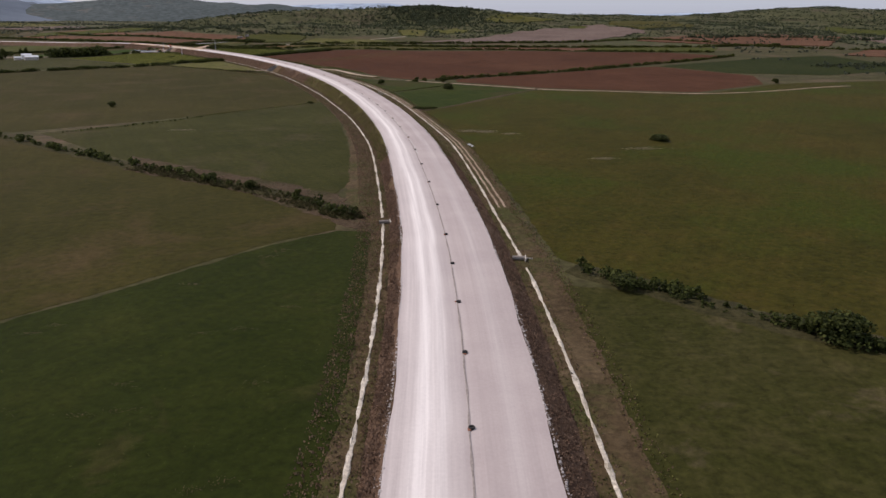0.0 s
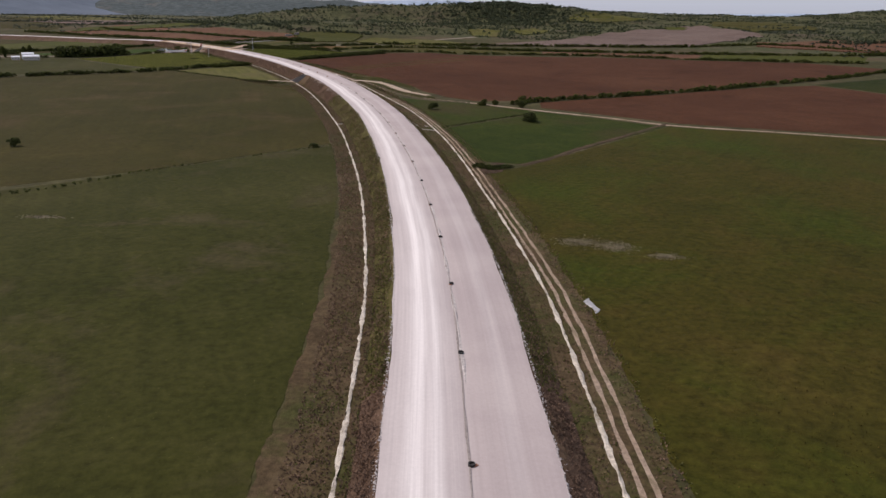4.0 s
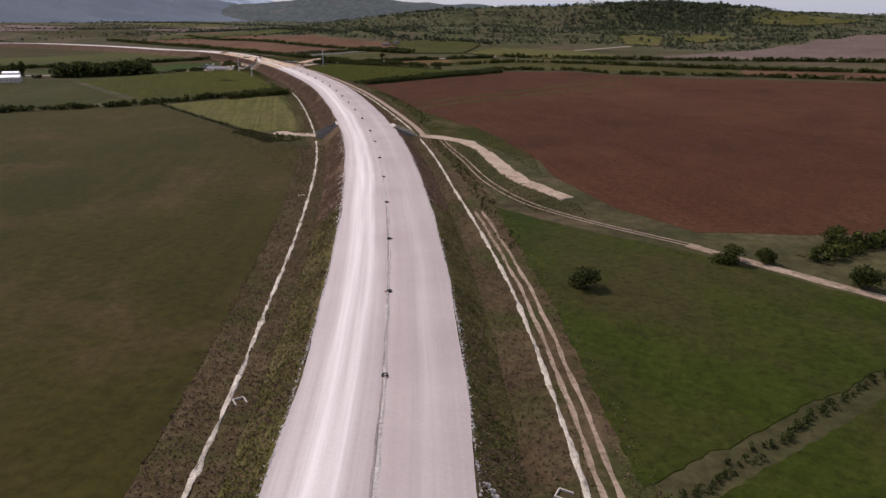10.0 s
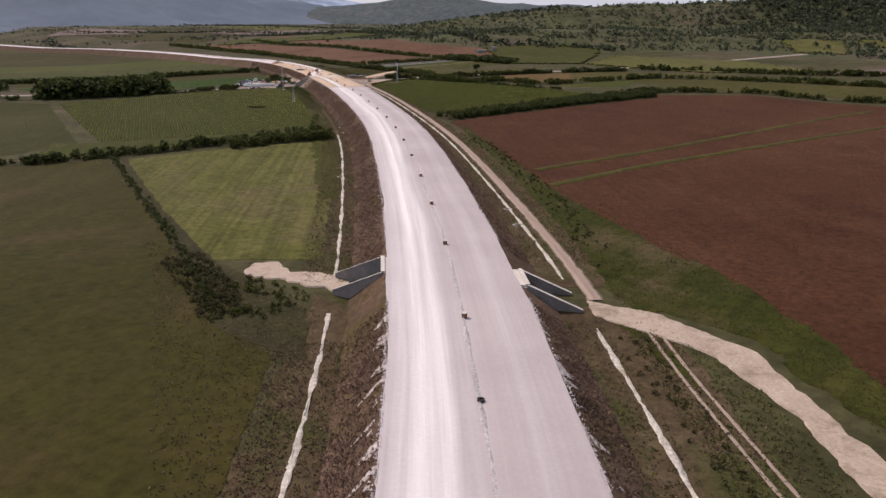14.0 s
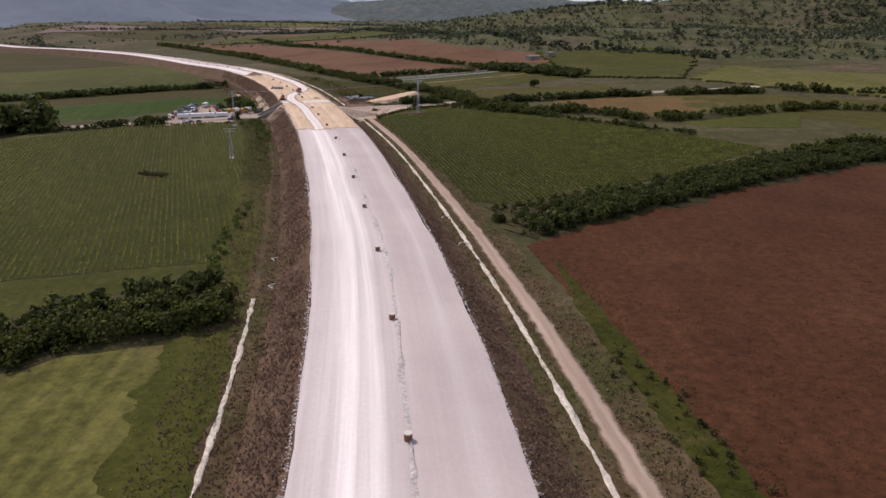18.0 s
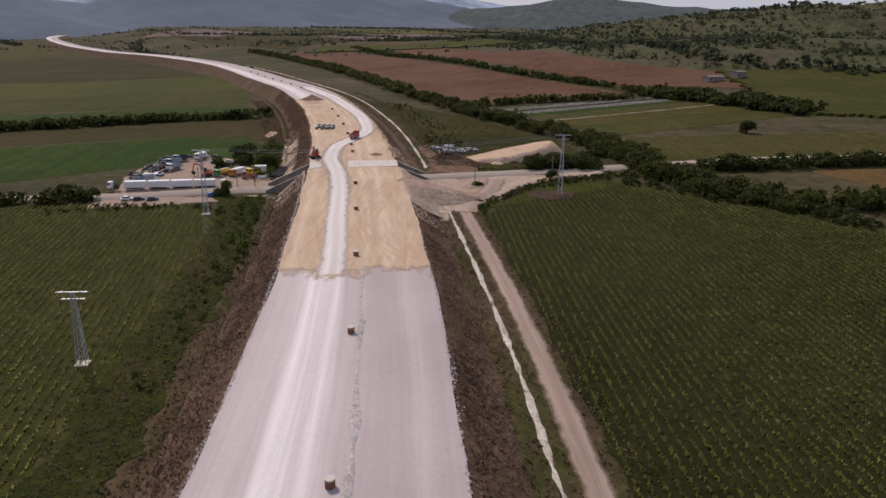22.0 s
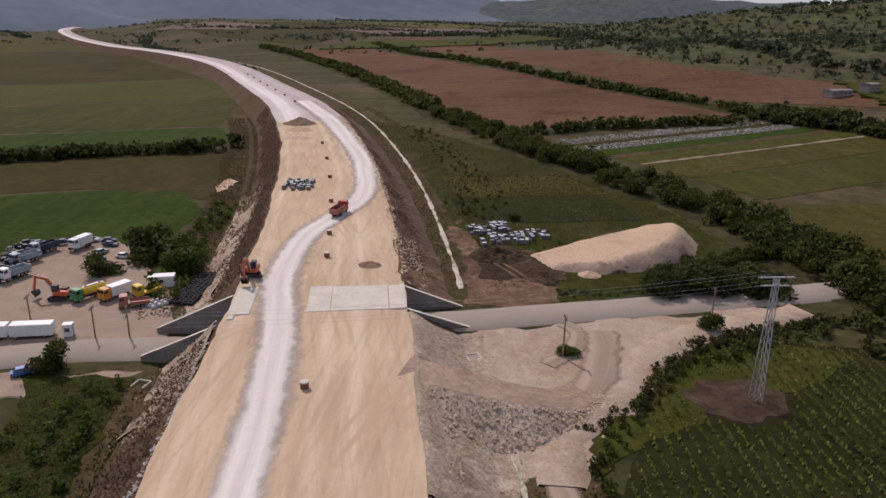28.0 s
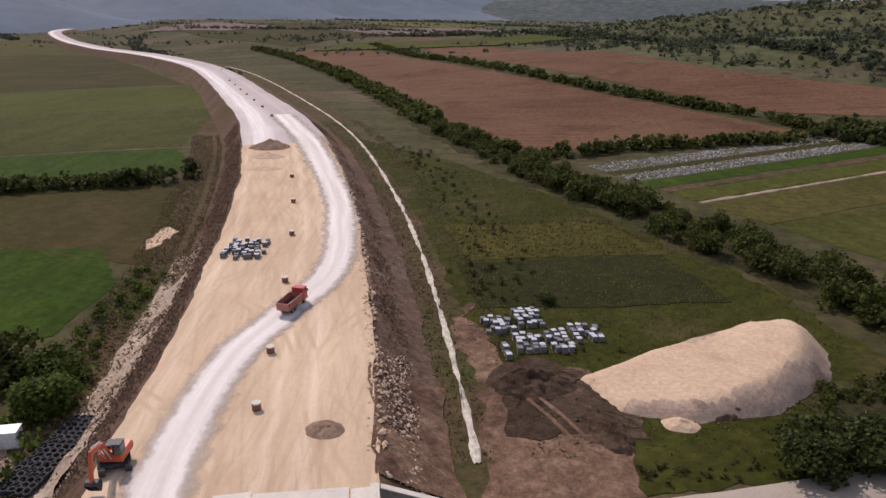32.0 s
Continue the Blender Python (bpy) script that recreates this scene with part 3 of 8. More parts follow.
def strip(name, u0, u1, rows, material, step=4.0, parent=None, uv=False, jitter=0.0, kind="structure", label="", category="", ends=None, drift=None):
    """A band along the road. rows: (s, z) pairs, each a number or a function of u; z None: on the land (+ lift)."""
    us = np.arange(u0, u1 + step * 0.5, step)
    us[-1] = u1
    cols = []
    base_us = us
    for k, (s, z) in enumerate(rows):
        us = base_us
        if ends:
            a, b = ends[k]
            us = a + (base_us - u0) * (b - a) / (u1 - u0)
        ss = s(us) if callable(s) else np.full_like(us, s)
        if jitter:
            ss = ss + jitter * (np.sin(us * 0.9 + k * 2.1) * 0.5 + np.sin(us * 0.37 + k * 5.3) * 0.7 + np.random.uniform(-0.6, 0.6, len(us)))
        x, y = at(us, ss)
        if isinstance(z, tuple):
            zz = land_us(x, y, us, ss) + z[0]
        else:
            zz = (z(us) if callable(z) else np.full_like(us, z)) + road_z(us)
        cols.append((x, y, zz, ss))
    n, m = len(us), len(rows)
    verts = np.stack([np.stack(c[:3], 1) for c in cols], 1).reshape(-1, 3)
    i, j = np.meshgrid(np.arange(n - 1), np.arange(m - 1), indexing="ij")
    a = (i * m + j).ravel()
    faces = np.stack([a, a + 1, a + m + 1, a + m], 1)
    me = mesh_of(name, verts, faces, material)
    if uv:
        layer = me.uv_layers.new(name="UVMap")
        sv = np.stack([c[3] for c in cols], 1).ravel()
        uvv = np.repeat(us, m)
        if drift:
            sv = sv - drift(uvv)
        layer.data.foreach_set("uv", np.stack([sv[faces.ravel()], uvv[faces.ravel()]], 1).astype(np.float32).ravel())
    ob = new(name, me)
    ob.parent = parent
    if kind:
        tagged(ob, label, category, "", kind)
    return ob


def drape(name, outline, material, lift=0.06, cell=14.0, label="", category="field", parent=None, kind="structure", ragged=0.55):
    """A patch of ground cover that lies on the land inside an outline of x, y points, its edge a little ragged."""
    fine = []
    for (x0, y0), (x1, y1) in zip(outline, outline[1:] + outline[:1]):
        gap = math.hypot(x1 - x0, y1 - y0)
        n = max(1, min(60, int(gap / 0.9)))
        for k in range(n):
            f = k / n
            x, y = x0 + (x1 - x0) * f, y0 + (y1 - y0) * f
            w = ragged * (noise.noise((x * 0.16, y * 0.16, 7)) + 0.8 * noise.noise((x * 0.6, y * 0.6, 1)) + 0.4 * noise.noise((x * 1.7, y * 1.7, 4)))
            fine.append((x - (y1 - y0) / gap * w, y + (x1 - x0) / gap * w))
    outline = fine
    bm = bmesh.new()
    f = bm.faces.new([bm.verts.new((x, y, 0)) for x, y in outline])
    bmesh.ops.triangulate(bm, faces=[f])
    xs, ys = [p[0] for p in outline], [p[1] for p in outline]
    for axis, lo, hi in ((0, min(xs), max(xs)), (1, min(ys), max(ys))):
        n = Vector((1, 0, 0)) if axis == 0 else Vector((0, 1, 0))
        k = math.ceil(lo / cell) * cell
        while k < hi:
            bmesh.ops.bisect_plane(bm, geom=bm.verts[:] + bm.edges[:] + bm.faces[:], plane_co=n * k, plane_no=n)
            k += cell
    for f in bm.faces:
        if f.normal.z < 0:
            f.normal_flip()
    rim = {}
    for e in [e for e in bm.edges if e.is_boundary]:
        a, b = e.verts
        out = Vector((b.co.y - a.co.y, a.co.x - b.co.x, 0)).normalized()
        if out.dot((a.co + b.co) / 2 - e.link_faces[0].calc_center_median()) < 0:
            out = -out
        for v in (a, b):
            rim[v] = rim.get(v, Vector()) + out
    skirt = {v: bm.verts.new(v.co + o.normalized() * 0.45) for v, o in rim.items()}
    for e in [e for e in bm.edges if e.is_boundary]:
        a, b = e.verts
        if a in skirt and b in skirt:
            f = bm.faces.new((a, b, skirt[b], skirt[a]))
            f.normal_update()
            if f.normal.z < 0:
                f.normal_flip()
    low = set(skirt.values())
    co = np.array([v.co[:] for v in bm.verts])
    for v, z in zip(bm.verts, land(co[:, 0], co[:, 1])):
        v.co.z = z + (lift if v not in low else -0.25)
    ob = part(name, bm, material, parent)
    return tagged(ob, label, category, "", kind)


def ribbon(name, points, width, material, lift=0.1, label="", category="track", step=3.0, jitter=0.15, kind="structure"):
    """A path on the land along x, y points."""
    c = spline(points, step)
    t = np.gradient(c, axis=0)
    t /= np.linalg.norm(t, axis=1)[:, None]
    side = np.stack([t[:, 1], -t[:, 0]], 1)
    n = len(c)
    ws = width * (1 + np.random.uniform(-jitter, jitter, (n, 2))) / 2
    cols = [c - side * (ws[:, :1] + 0.45), c - side * ws[:, :1], c, c + side * ws[:, 1:], c + side * (ws[:, 1:] + 0.45)]
    v = np.concatenate([np.column_stack([q, land(q[:, 0], q[:, 1]) + h]) for q, h in zip(cols, (-0.25, lift, lift + 0.02, lift, -0.25))])
    k = np.arange(n - 1)
    f = np.concatenate([np.stack([k + q * n, k + (q + 1) * n, k + (q + 1) * n + 1, k + q * n + 1], 1) for q in range(4)])
    me = mesh_of(name, v, f, material)
    run = np.arange(n) * step
    uvs = np.concatenate([np.column_stack([np.full(n, o), run]) for o in (-2.3, -2.0, 0.0, 2.0, 2.3)])
    me.uv_layers.new(name="UVMap").data.foreach_set("uv", uvs[f.ravel()].astype(np.float32).ravel())
    return tagged(new(name, me), label, category, "", kind)


# ---------------------------------------------------------------- ground
def axis_steps(lo, hi, fine, far_lo, far_hi):
    mid = list(np.arange(lo, hi, fine))
    out, d, v = [], fine, lo
    while v > far_lo:
        d *= 1.12
        v -= d
        out.append(v)
    out2, d, v = [], fine, mid[-1]
    while v < far_hi:
        d *= 1.12
        v += d
        out2.append(v)
    return np.array(out[::-1] + mid + out2)


gx, gy = axis_steps(-760, 520, 8.0, -4600, 3600), axis_steps(-80, 1640, 8.0, -1500, 4700)
GX, GY = np.meshgrid(gx, gy, indexing="ij")
gz = land(GX.ravel(), GY.ravel())
i, j = np.meshgrid(np.arange(len(gx) - 1), np.arange(len(gy) - 1), indexing="ij")
a = (i * len(gy) + j).ravel()
ground = new("ground", mesh_of("ground", np.column_stack([GX.ravel(), GY.ravel(), gz]), np.stack([a, a + len(gy), a + len(gy) + 1, a + 1], 1), GROUND, True))
ground.data.materials.append(HILL)
cx, cy = (GX[:-1, :-1] + 3).ravel(), (GY[:-1, :-1] + 3).ravel()
ground.data.polygons.foreach_set("material_index", ((sum(k[4] * lump(cx, cy, *k[:4], k[5]) for k in HILLS) > 5.5) | (cy > 1700)).astype(np.int32))
tagged(ground, "flat farmed valley floor rising to scrubby hills", "ground", "", "structure")

# ---------------------------------------------------------------- fields
def R(u, s):
    x, y = at(u, s)
    return (float(x), float(y))


def edge(u0, u1, s, step=20):
    return [R(u, s) for u in np.linspace(u0, u1, max(2, int(abs(u1 - u0) / step)))]


drape("field_1", edge(-80, 150, -15.3) + [(-23, 149), (-35, 139), (-56, 113), (-68, 100), (-115, 50), (-230, -80)], GREEN, label="dark green mown crop field", category="field")
drape("field_2", [(-24, 158), (-53, 188), (-95, 216), (-170, 271), (-330, 390), (-360, -80), (-232, -78), (-116, 52), (-69, 101), (-57, 114), (-36, 140), (-24, 150)], OLIVE, label="olive brown-green grass field", category="field")
drape("field_3", [(-30, 172)] + edge(200, 330, -21) + [(-66, 392), (-109, 343), (-160, 283), (-100, 226), (-55, 195)], MEADOW, label="dull green meadow with dusty patches", category="field")
drape("field_4", edge(407, 612, -22.5) + [(-204, 629), (-262, 673), (-324, 608), (-470, 560), (-470, 300), (-172, 286), (-109, 346)], OLIVE, label="broad olive meadow with brownish patches", category="field")
drape("field_5", [(-255, 671), (-216, 720), (-199, 690), (-180, 661), (-155, 617), (-174, 609), (-205, 634)], PALE_MEADOW, 0.09, label="pale green meadow below the embankment", category="field")
drape("field_6", [(-286, 692), (-232, 737)] + edge(800, 920, -23) + [(-326, 846), (-350, 832), (-388, 762)], MAIZE, label="green maize field in straight rows", category="field")
drape("field_7", edge(-80, 116, 19.4) + [(32, 115), (58, 93), (120, 50), (210, -20), (210, -80)], DRY_PASTURE, label="patchy green and dry brown pasture", category="field")
drape("field_8", [(22, 132)] + edge(165, 345, 21.6) + [(-11, 352), (0, 362), (58, 448), (147, 420), (216, 478), (320, 520), (330, 250), (220, 0), (62, 97), (32, 122)], STRAW, label="yellowing green and rust crop field", category="field")
drape("field_9", edge(366, 428, 22.6) + [(4, 472), (5, 484), (36, 462), (56, 446), (0, 366)], BRIGHT, 0.09, label="bright green paddock grass", category="field")
drape("field_10", edge(434, 528, 23.5) + [(-42, 512), (-24, 504), (2, 487), (3, 476)], BRIGHT, 0.09, label="grazed green paddock with worn tracks", category="field")
drape("field_11", [(8, 497), (40, 474), (64, 456), (148, 430), (208, 478), (226, 540), (212, 562), (178, 622), (140, 606), (82, 568), (8, 516)], RIPE, label="red-brown ripe crop field", category="field")
drape("field_12", [(-191, 760), (-160, 715), (-131, 670), (-100, 634), (-86, 612), (-76, 592), (-64, 580), (-57, 560), (-40, 532), (-24, 518), (6, 524), (82, 578), (205, 670), (300, 776), (246, 820), (155, 818), (60, 840), (-27, 848), (-62, 858), (-93, 878), (-141, 864), (-171, 812)], RIPE, label="wide red-brown ripe maize field", category="field")
for k, pts in enumerate(([(-140, 692), (-116, 729), (-70, 806), (-50, 836)], [(-132, 677), (-115, 707), (-76, 762), (-46, 802)])):
    ribbon("field_strip", pts, 2.4, GOLD, 0.16, "yellow-green grassy strip between the brown crops", "grass strip", jitter=0.35)
drape("field_13", edge(922, 846, 20.5) + edge(842, 818, 21.5) + [(-203, 781), (-182, 812), (-160, 862), (-203, 888), (-246, 900), (-268, 902), (-283, 894)], CORN, label="dark green sunflower field in rows", category="field")
drape("field_14", [(-205, 985), (-110, 975), (-20, 935), (18, 904), (18, 872), (-50, 876), (-120, 890), (-142, 918), (-190, 932)], GOLD, label="yellow-green stubble field", category="field")
drape("field_15", [(-240, 934), (-216, 917), (-190, 910), (-174, 950), (-190, 983), (-217, 964)], TAN_CROP, label="brown stubble field behind the hedge", category="field")
drape("field_38", [(-199, 906), (-178, 934), (-152, 944), (-152, 900), (-176, 892)], YELLOW_GREEN, 0.12, label="bright yellow-green field behind the hedge", category="field")
drape("field_16", [(20, 906), (100, 896), (172, 888), (156, 834), (90, 850), (20, 866)], RIPE_PALE, label="distant brown crop field", category="field")
drape("field_17", [(-60, 985), (12, 984), (78, 985), (176, 992), (250, 1070), (308, 1145), (300, 1300), (288, 1390), (201, 1285), (120, 1190), (66, 1107), (0, 1040)], PINK, 0.6, label="wide pinkish ploughed field on a low rise", category="field")
drape("field_18", [(175, 889), (276, 896), (330, 900), (300, 836), (158, 834)], YELLOW_GREEN, 0.2, label="distant bright yellow-green field", category="field")
drape("field_19", [(182, 628), (330, 756), (411, 791), (420, 640), (286, 552), (218, 560)], GREEN, 0.15, label="distant dark green field", category="field")
drape("field_20", [(-356, 884), (-364, 896), (-378, 902), (-392, 892), (-470, 800), (-420, 790), (-376, 838)], VIVID, label="vivid green grass plot", category="field")
drape("field_21", [(-367, 902), (-404, 932), (-450, 877), (-560, 740), (-480, 795), (-394, 893)], OLIVE, label="rough olive pasture", category="field")
drape("field_22", [(-411, 941), (-437, 953), (-464, 922), (-684, 731), (-600, 690), (-432, 912)], VIVID, label="bright green pasture", category="field")
drape("field_23", [(-439, 956), (-503, 1016), (-545, 959), (-718, 755), (-694, 740), (-466, 924)], PASTURE, label="green grass band beside the embankment", category="field")
drape("field_24", [(-508, 1019), (-595, 1065), (-643, 1003), (-868, 730), (-732, 756), (-548, 961)], YELLOW_GREEN, label="pale yellow-green grass band", category="field")
drape("field_25", [(-600, 1067), (-726, 1123), (-948, 1215), (-1007, 1177), (-1126, 894), (-889, 746), (-647, 1006)], OLIVE, label="dark olive field band", category="field")
drape("field_26", [(-993, 1230), (-1274, 1332), (-1460, 1222), (-1133, 943), (-1016, 1179)], GOLD, 0.1, label="distant straw-coloured field", category="field")
drape("field_27", [(-368, 986), (-311, 1042), (-465, 1126), (-661, 1259), (-722, 1247), (-489, 1088)], RIPE_PALE, 0.1, label="red-brown crop field beyond the hedge", category="field")
drape("field_28", [(-332, 1071), (-253, 1091), (-287, 1113), (-364, 1129), (-669, 1350), (-682, 1315), (-456, 1140)], RIPE_PALE, 0.2, label="far red-brown crop field below the hill", category="field")
drape("field_36", [(-287, 953), (-283, 945), (-273, 930), (-261, 930), (-248, 941), (-216, 968), (-233, 997), (-259, 977)], GOLD, 0.12, label="yellow-green crop beyond the hedge", category="field")
drape("field_33", edge(1003, 1018, 22, 6) + [(-326, 950), (-313, 943)], GOLD, 0.14, label="strip of drying yellow maize", category="field")
drape("field_34", edge(988, 1002, 20.5, 6) + [(-314, 941), (-302, 931)], CORN, 0.14, label="green vegetable strip", category="field")
drape("field_35", [(-745, 1272), (-989, 1355), (-1325, 1516), (-1195, 1988), (-769, 1507)], OLIVE, 0.3, label="distant pale green meadow", category="field")

drape("field_37", [(-292, 688), (-390, 758), (-430, 752), (-530, 640), (-400, 568), (-330, 634), (-296, 660)], MEADOW, 0.07, label="green meadow beyond the maize", category="field")
drape("hedge_margin", [(-300, 684), (-286, 691), (-232, 736), (-226, 731), (-240, 709), (-262, 681), (-280, 664)], PASTURE, 0.1, 6, label="yellow-green grass between hedge and maize", category="grass strip", ragged=1.4)
# strips of garden crops beyond the stream
for k, (a, b, m, lab) in enumerate(((0, 6.2, MULCH, "bed with grey plastic mulch rows"), (6.4, 9, OLIVE, "dark green vegetable bed"), (9.2, 14.6, MULCH, "bed with grey plastic mulch rows"), (15, 20, VIVID, "bright green vegetable strip"), (20.2, 23, SCRUB, "dry brown crop strip"),
                                    (23.3, 29.5, YELLOW_GREEN, "yellow-green crop strip"), (29.9, 30.7, TRACK, "narrow dirt path between the plots"), (31.3, 44, GOLD, "drying yellow-green maize plot"), (44.5, 62, PASTURE, "green meadow plot"))):
    l = 74 if k < 4 else 84
    drape("garden_strip_%d" % (k + 1), [(-345 + 0.89 * a, 984 - 0.46 * a), (-345 + 0.46 * l + 0.89 * a, 984 + 0.89 * l - 0.46 * a), (-345 + 0.46 * l + 0.89 * b, 984 + 0.89 * l - 0.46 * b), (-345 + 0.89 * b, 984 - 0.46 * b)], m, 0.1, 10, label=lab, ragged=0.35)
FAR_FIELDS = (
    ([(320, 1225), (427, 1283), (455, 1580), (351, 1600), (307, 1407)], GOLD, "golden field on a low rise"),
    ([(-74, 1190), (-56, 1203), (-30, 1188), (-34, 1123), (-64, 1130)], PALE_MEADOW, "pale green clearing on the hillside"),
    ([(-19, 1192), (20, 1235), (37, 1194), (5, 1151)], PALE_MEADOW, "pale green clearing on the hillside"),
    ([(209, 1287), (220, 1330), (249, 1330), (227, 1245)], YELLOW_GREEN, "small bright field on the rise"),
    ([(66, 1355), (120, 1440), (206, 1420), (170, 1380), (68, 1335)], PALE_MEADOW, "pale terraced meadow"),
    ([(267, 1030), (455, 1105), (576, 1089), (479, 930), (330, 950), (257, 1000)], RIPE_PALE, "distant brown field"),
    ([(600, 1010), (760, 990), (860, 1120), (700, 1180), (600, 1110)], PINK, "distant pinkish field"),
    ([(640, 1260), (800, 1220), (900, 1400), (720, 1420)], YELLOW_GREEN, "distant green hill field"),
    ([(430, 800), (640, 720), (700, 860), (520, 900)], RIPE_PALE, "distant brown field"),
    ([(-305, 1116), (-260, 1134), (-227, 1141), (-208, 1109), (-204, 1033), (-252, 1024), (-272, 1058)], PASTURE, "rough green meadow below the hill"),
    ([(-200, 1030), (-190, 1090), (-100, 1060), (-60, 1000), (-120, 985)], PALE_MEADOW, "pale green hill-foot meadow"),
    ([(-960, 1520), (-780, 1427), (-575, 1381), (-640, 1560), (-900, 1760)], PINK, "distant bare field"),
    ([(-1148, 1754), (-1240, 2000), (-1014, 1990), (-891, 1700)], PALE_MEADOW, "distant pale meadow"),
    ([(-700, 1290), (-560, 1330), (-500, 1300), (-600, 1250), (-690, 1240)], YELLOW_GREEN, "distant green strip"),
    ([(-1200, 1420), (-1000, 1400), (-1100, 1560), (-1320, 1620)], PINK, "distant bare field"),
    ([(-1500, 1250), (-1800, 1260), (-2000, 1420), (-1640, 1430)], GOLD, "distant straw field"))
for k, (pts, m, lab) in enumerate(FAR_FIELDS):
    drape("far_field_%d" % (k + 1), pts, m, 0.9, 20, label=lab, ragged=4.0)

# ---------------------------------------------------------------- embankment and roadway
LD = lambda u: np.interp(u, (0, 160, 260, 400, 480, 560, 640, 720, 780, 960, 1060, 1200), (-13.1, -12.6, -13.6, -16.4, -17.8, -17.2, -16.7, -17.0, -16.7, -16.0, -15, -15))
RD = lambda u: np.interp(u, (0, 120, 160, 260, 330, 400, 480, 545, 640, 700, 780, 860, 960, 1030, 1120, 1200), (14.6, 14.4, 14.0, 16.2, 16.2, 18.3, 18.6, 16.8, 16.9, 16.0, 15.2, 15.6, 15.6, 17, 18.2, 20))
LT = lambda u: np.maximum(LD(u) + 1.5, np.interp(u, (0, 300, 420, 1000), (-12, -12.2, -14.2, -14.4)))
RT = lambda u: np.minimum(RD(u) - 1.4, np.interp(u, (0, 300, 420, 1000), (12.4, 12.6, 13.4, 13.6)))
HALF = 8.8
EDGE_L = lambda u: np.full_like(u, -HALF) + 0.25 * np.sin(u / 7.0) * np.sin(u / 17.0) + np.interp(u, (0, 900, 940, 960, 1040, 1080, 1300), (0, 0, 0.3, 0, 0.4, 0, 0))
EDGE_R = lambda u: np.full_like(u, HALF) + 0.25 * np.sin(u / 9.0 + 1) * np.sin(u / 13.0)
ON = (0.05,)


strip("road", -80, 908, [(EDGE_L, -0.12), (-4.5, 0.0), (-0.5, 0.03), (0.0, -0.05), (0.5, 0.03), (4.5, 0.0), (EDGE_R, -0.12)], ROAD, 1.5, uv=True, jitter=0.05, drift=lambda u: np.interp(u, (680, 800), (0, 1.35)), label="graded pale gravel motorway bed with wheel tracks", category="road")
strip("road_2", 886, 1072, [(EDGE_L, -0.07), (-6.5, 0.02), (-4.5, 0.05), (-2, 0.06), (0.0, 0.06), (2, 0.06), (4.5, 0.05), (6.5, 0.03), (EDGE_R, -0.07)], DIRT_ROAD, 1.2, uv=True, jitter=0.12, label="graded beige sand road bed", category="road")
strip("road_3", 1072, 2560, [(EDGE_L, -0.12), (-4.5, 0.0), (0.0, 0.02), (4.5, 0.0), (EDGE_R, -0.12)], ROAD, 4.0, uv=True, label="pale gravel motorway bed curving away", category="road")
MID_L, MID_R = (lambda u: (EDGE_L(u) + LT(u)) / 2), (lambda u: (EDGE_R(u) + RT(u)) / 2)
LEFT_CUTS = (((-80,) * 4, (230,) * 4), ((230,) * 4, (520,) * 4), ((520,) * 4, (628.3, 628.6, 630.3, 632)), ((634.8, 635.1, 636.8, 638.6), (948.0, 948.1, 949, 949.8)), ((955.6, 955.7, 956, 956.4), (2560,) * 4))
RIGHT_CUTS = (((-80,) * 4, (230,) * 4), ((230,) * 4, (520,) * 4), ((520,) * 4, (622.2, 622.1, 621.3, 620.6)), ((628.2, 628.0, 627.3, 626.6), (950.2, 950.3, 950.9, 951.4)), ((956.6, 956.7, 957, 957.3), (2560,) * 4))
for starts, stops in LEFT_CUTS:
    strip("embankment_left", starts[0], stops[0], [(EDGE_L, -0.12), (lambda u: EDGE_L(u) - 0.5, -0.45), (MID_L, lambda u: np.interp(u, LEFT_U, LEFT_Z) * 0.52), (LT, ON)], SLOPE_GREEN if starts[0] == 230 else SLOPE, 1.6, jitter=0.12,
          label="brown dry-grass embankment slope", category="embankment", ends=list(zip(starts, stops)))
for starts, stops in RIGHT_CUTS:
    strip("embankment_right", starts[0], stops[0], [(EDGE_R, -0.12), (lambda u: EDGE_R(u) + 0.5, -0.45), (MID_R, lambda u: np.interp(u, RIGHT_U, RIGHT_Z) * 0.52), (RT, ON)][::-1], SLOPE_GREEN if starts[0] == 230 else SLOPE, 1.6, jitter=0.12,
          label="brown dry-grass embankment slope", category="embankment", ends=list(zip(starts, stops))[::-1])
for u0, u1 in ((-80, 633), (639, 949), (957, 2560)):
    strip("verge_left", u0, u1, [(LT, ON), (LD, ON), (lambda u: LD(u) - np.interp(u, (0, 130, 165, 190, 330, 600, 650, 960), (2.2, 2.4, 7, 9, 5.2, 5, 1.2, 4)), ON)][::-1], SCRUB, 3.0, jitter=0.5, label="scrubby dry verge", category="verge")
for u0, u1 in ((-80, 622), (629, 949), (957, 2560)):
    strip("verge_right", u0, u1, [(RT, ON), (RD, ON), (lambda u: RD(u) + np.interp(u, (0, 200, 280, 400, 600, 700, 900, 1000), (5.2, 5.6, 6, 5.6, 9, 9, 5, 5)), ON)], SCRUB, 3.0, jitter=0.5, label="scrubby dry verge", category="verge")


def ditch(name, u0, u1, mid, w):
    half = lambda k: (lambda u: mid(u) + k * w * (0.8 + 0.3 * np.sin(u * 1.7) * np.sin(u * 0.61 + 1)))
    strip(name, u0, u1, [(half(-1), (0.03,)), (half(-0.6), (0.2,)), (mid, (0.09,)), (half(0.6), (0.2,)), (half(1), (0.03,))], WASH, 1.0, jitter=0.13, label="shallow drainage channel edged with pale gravel", category="ditch")


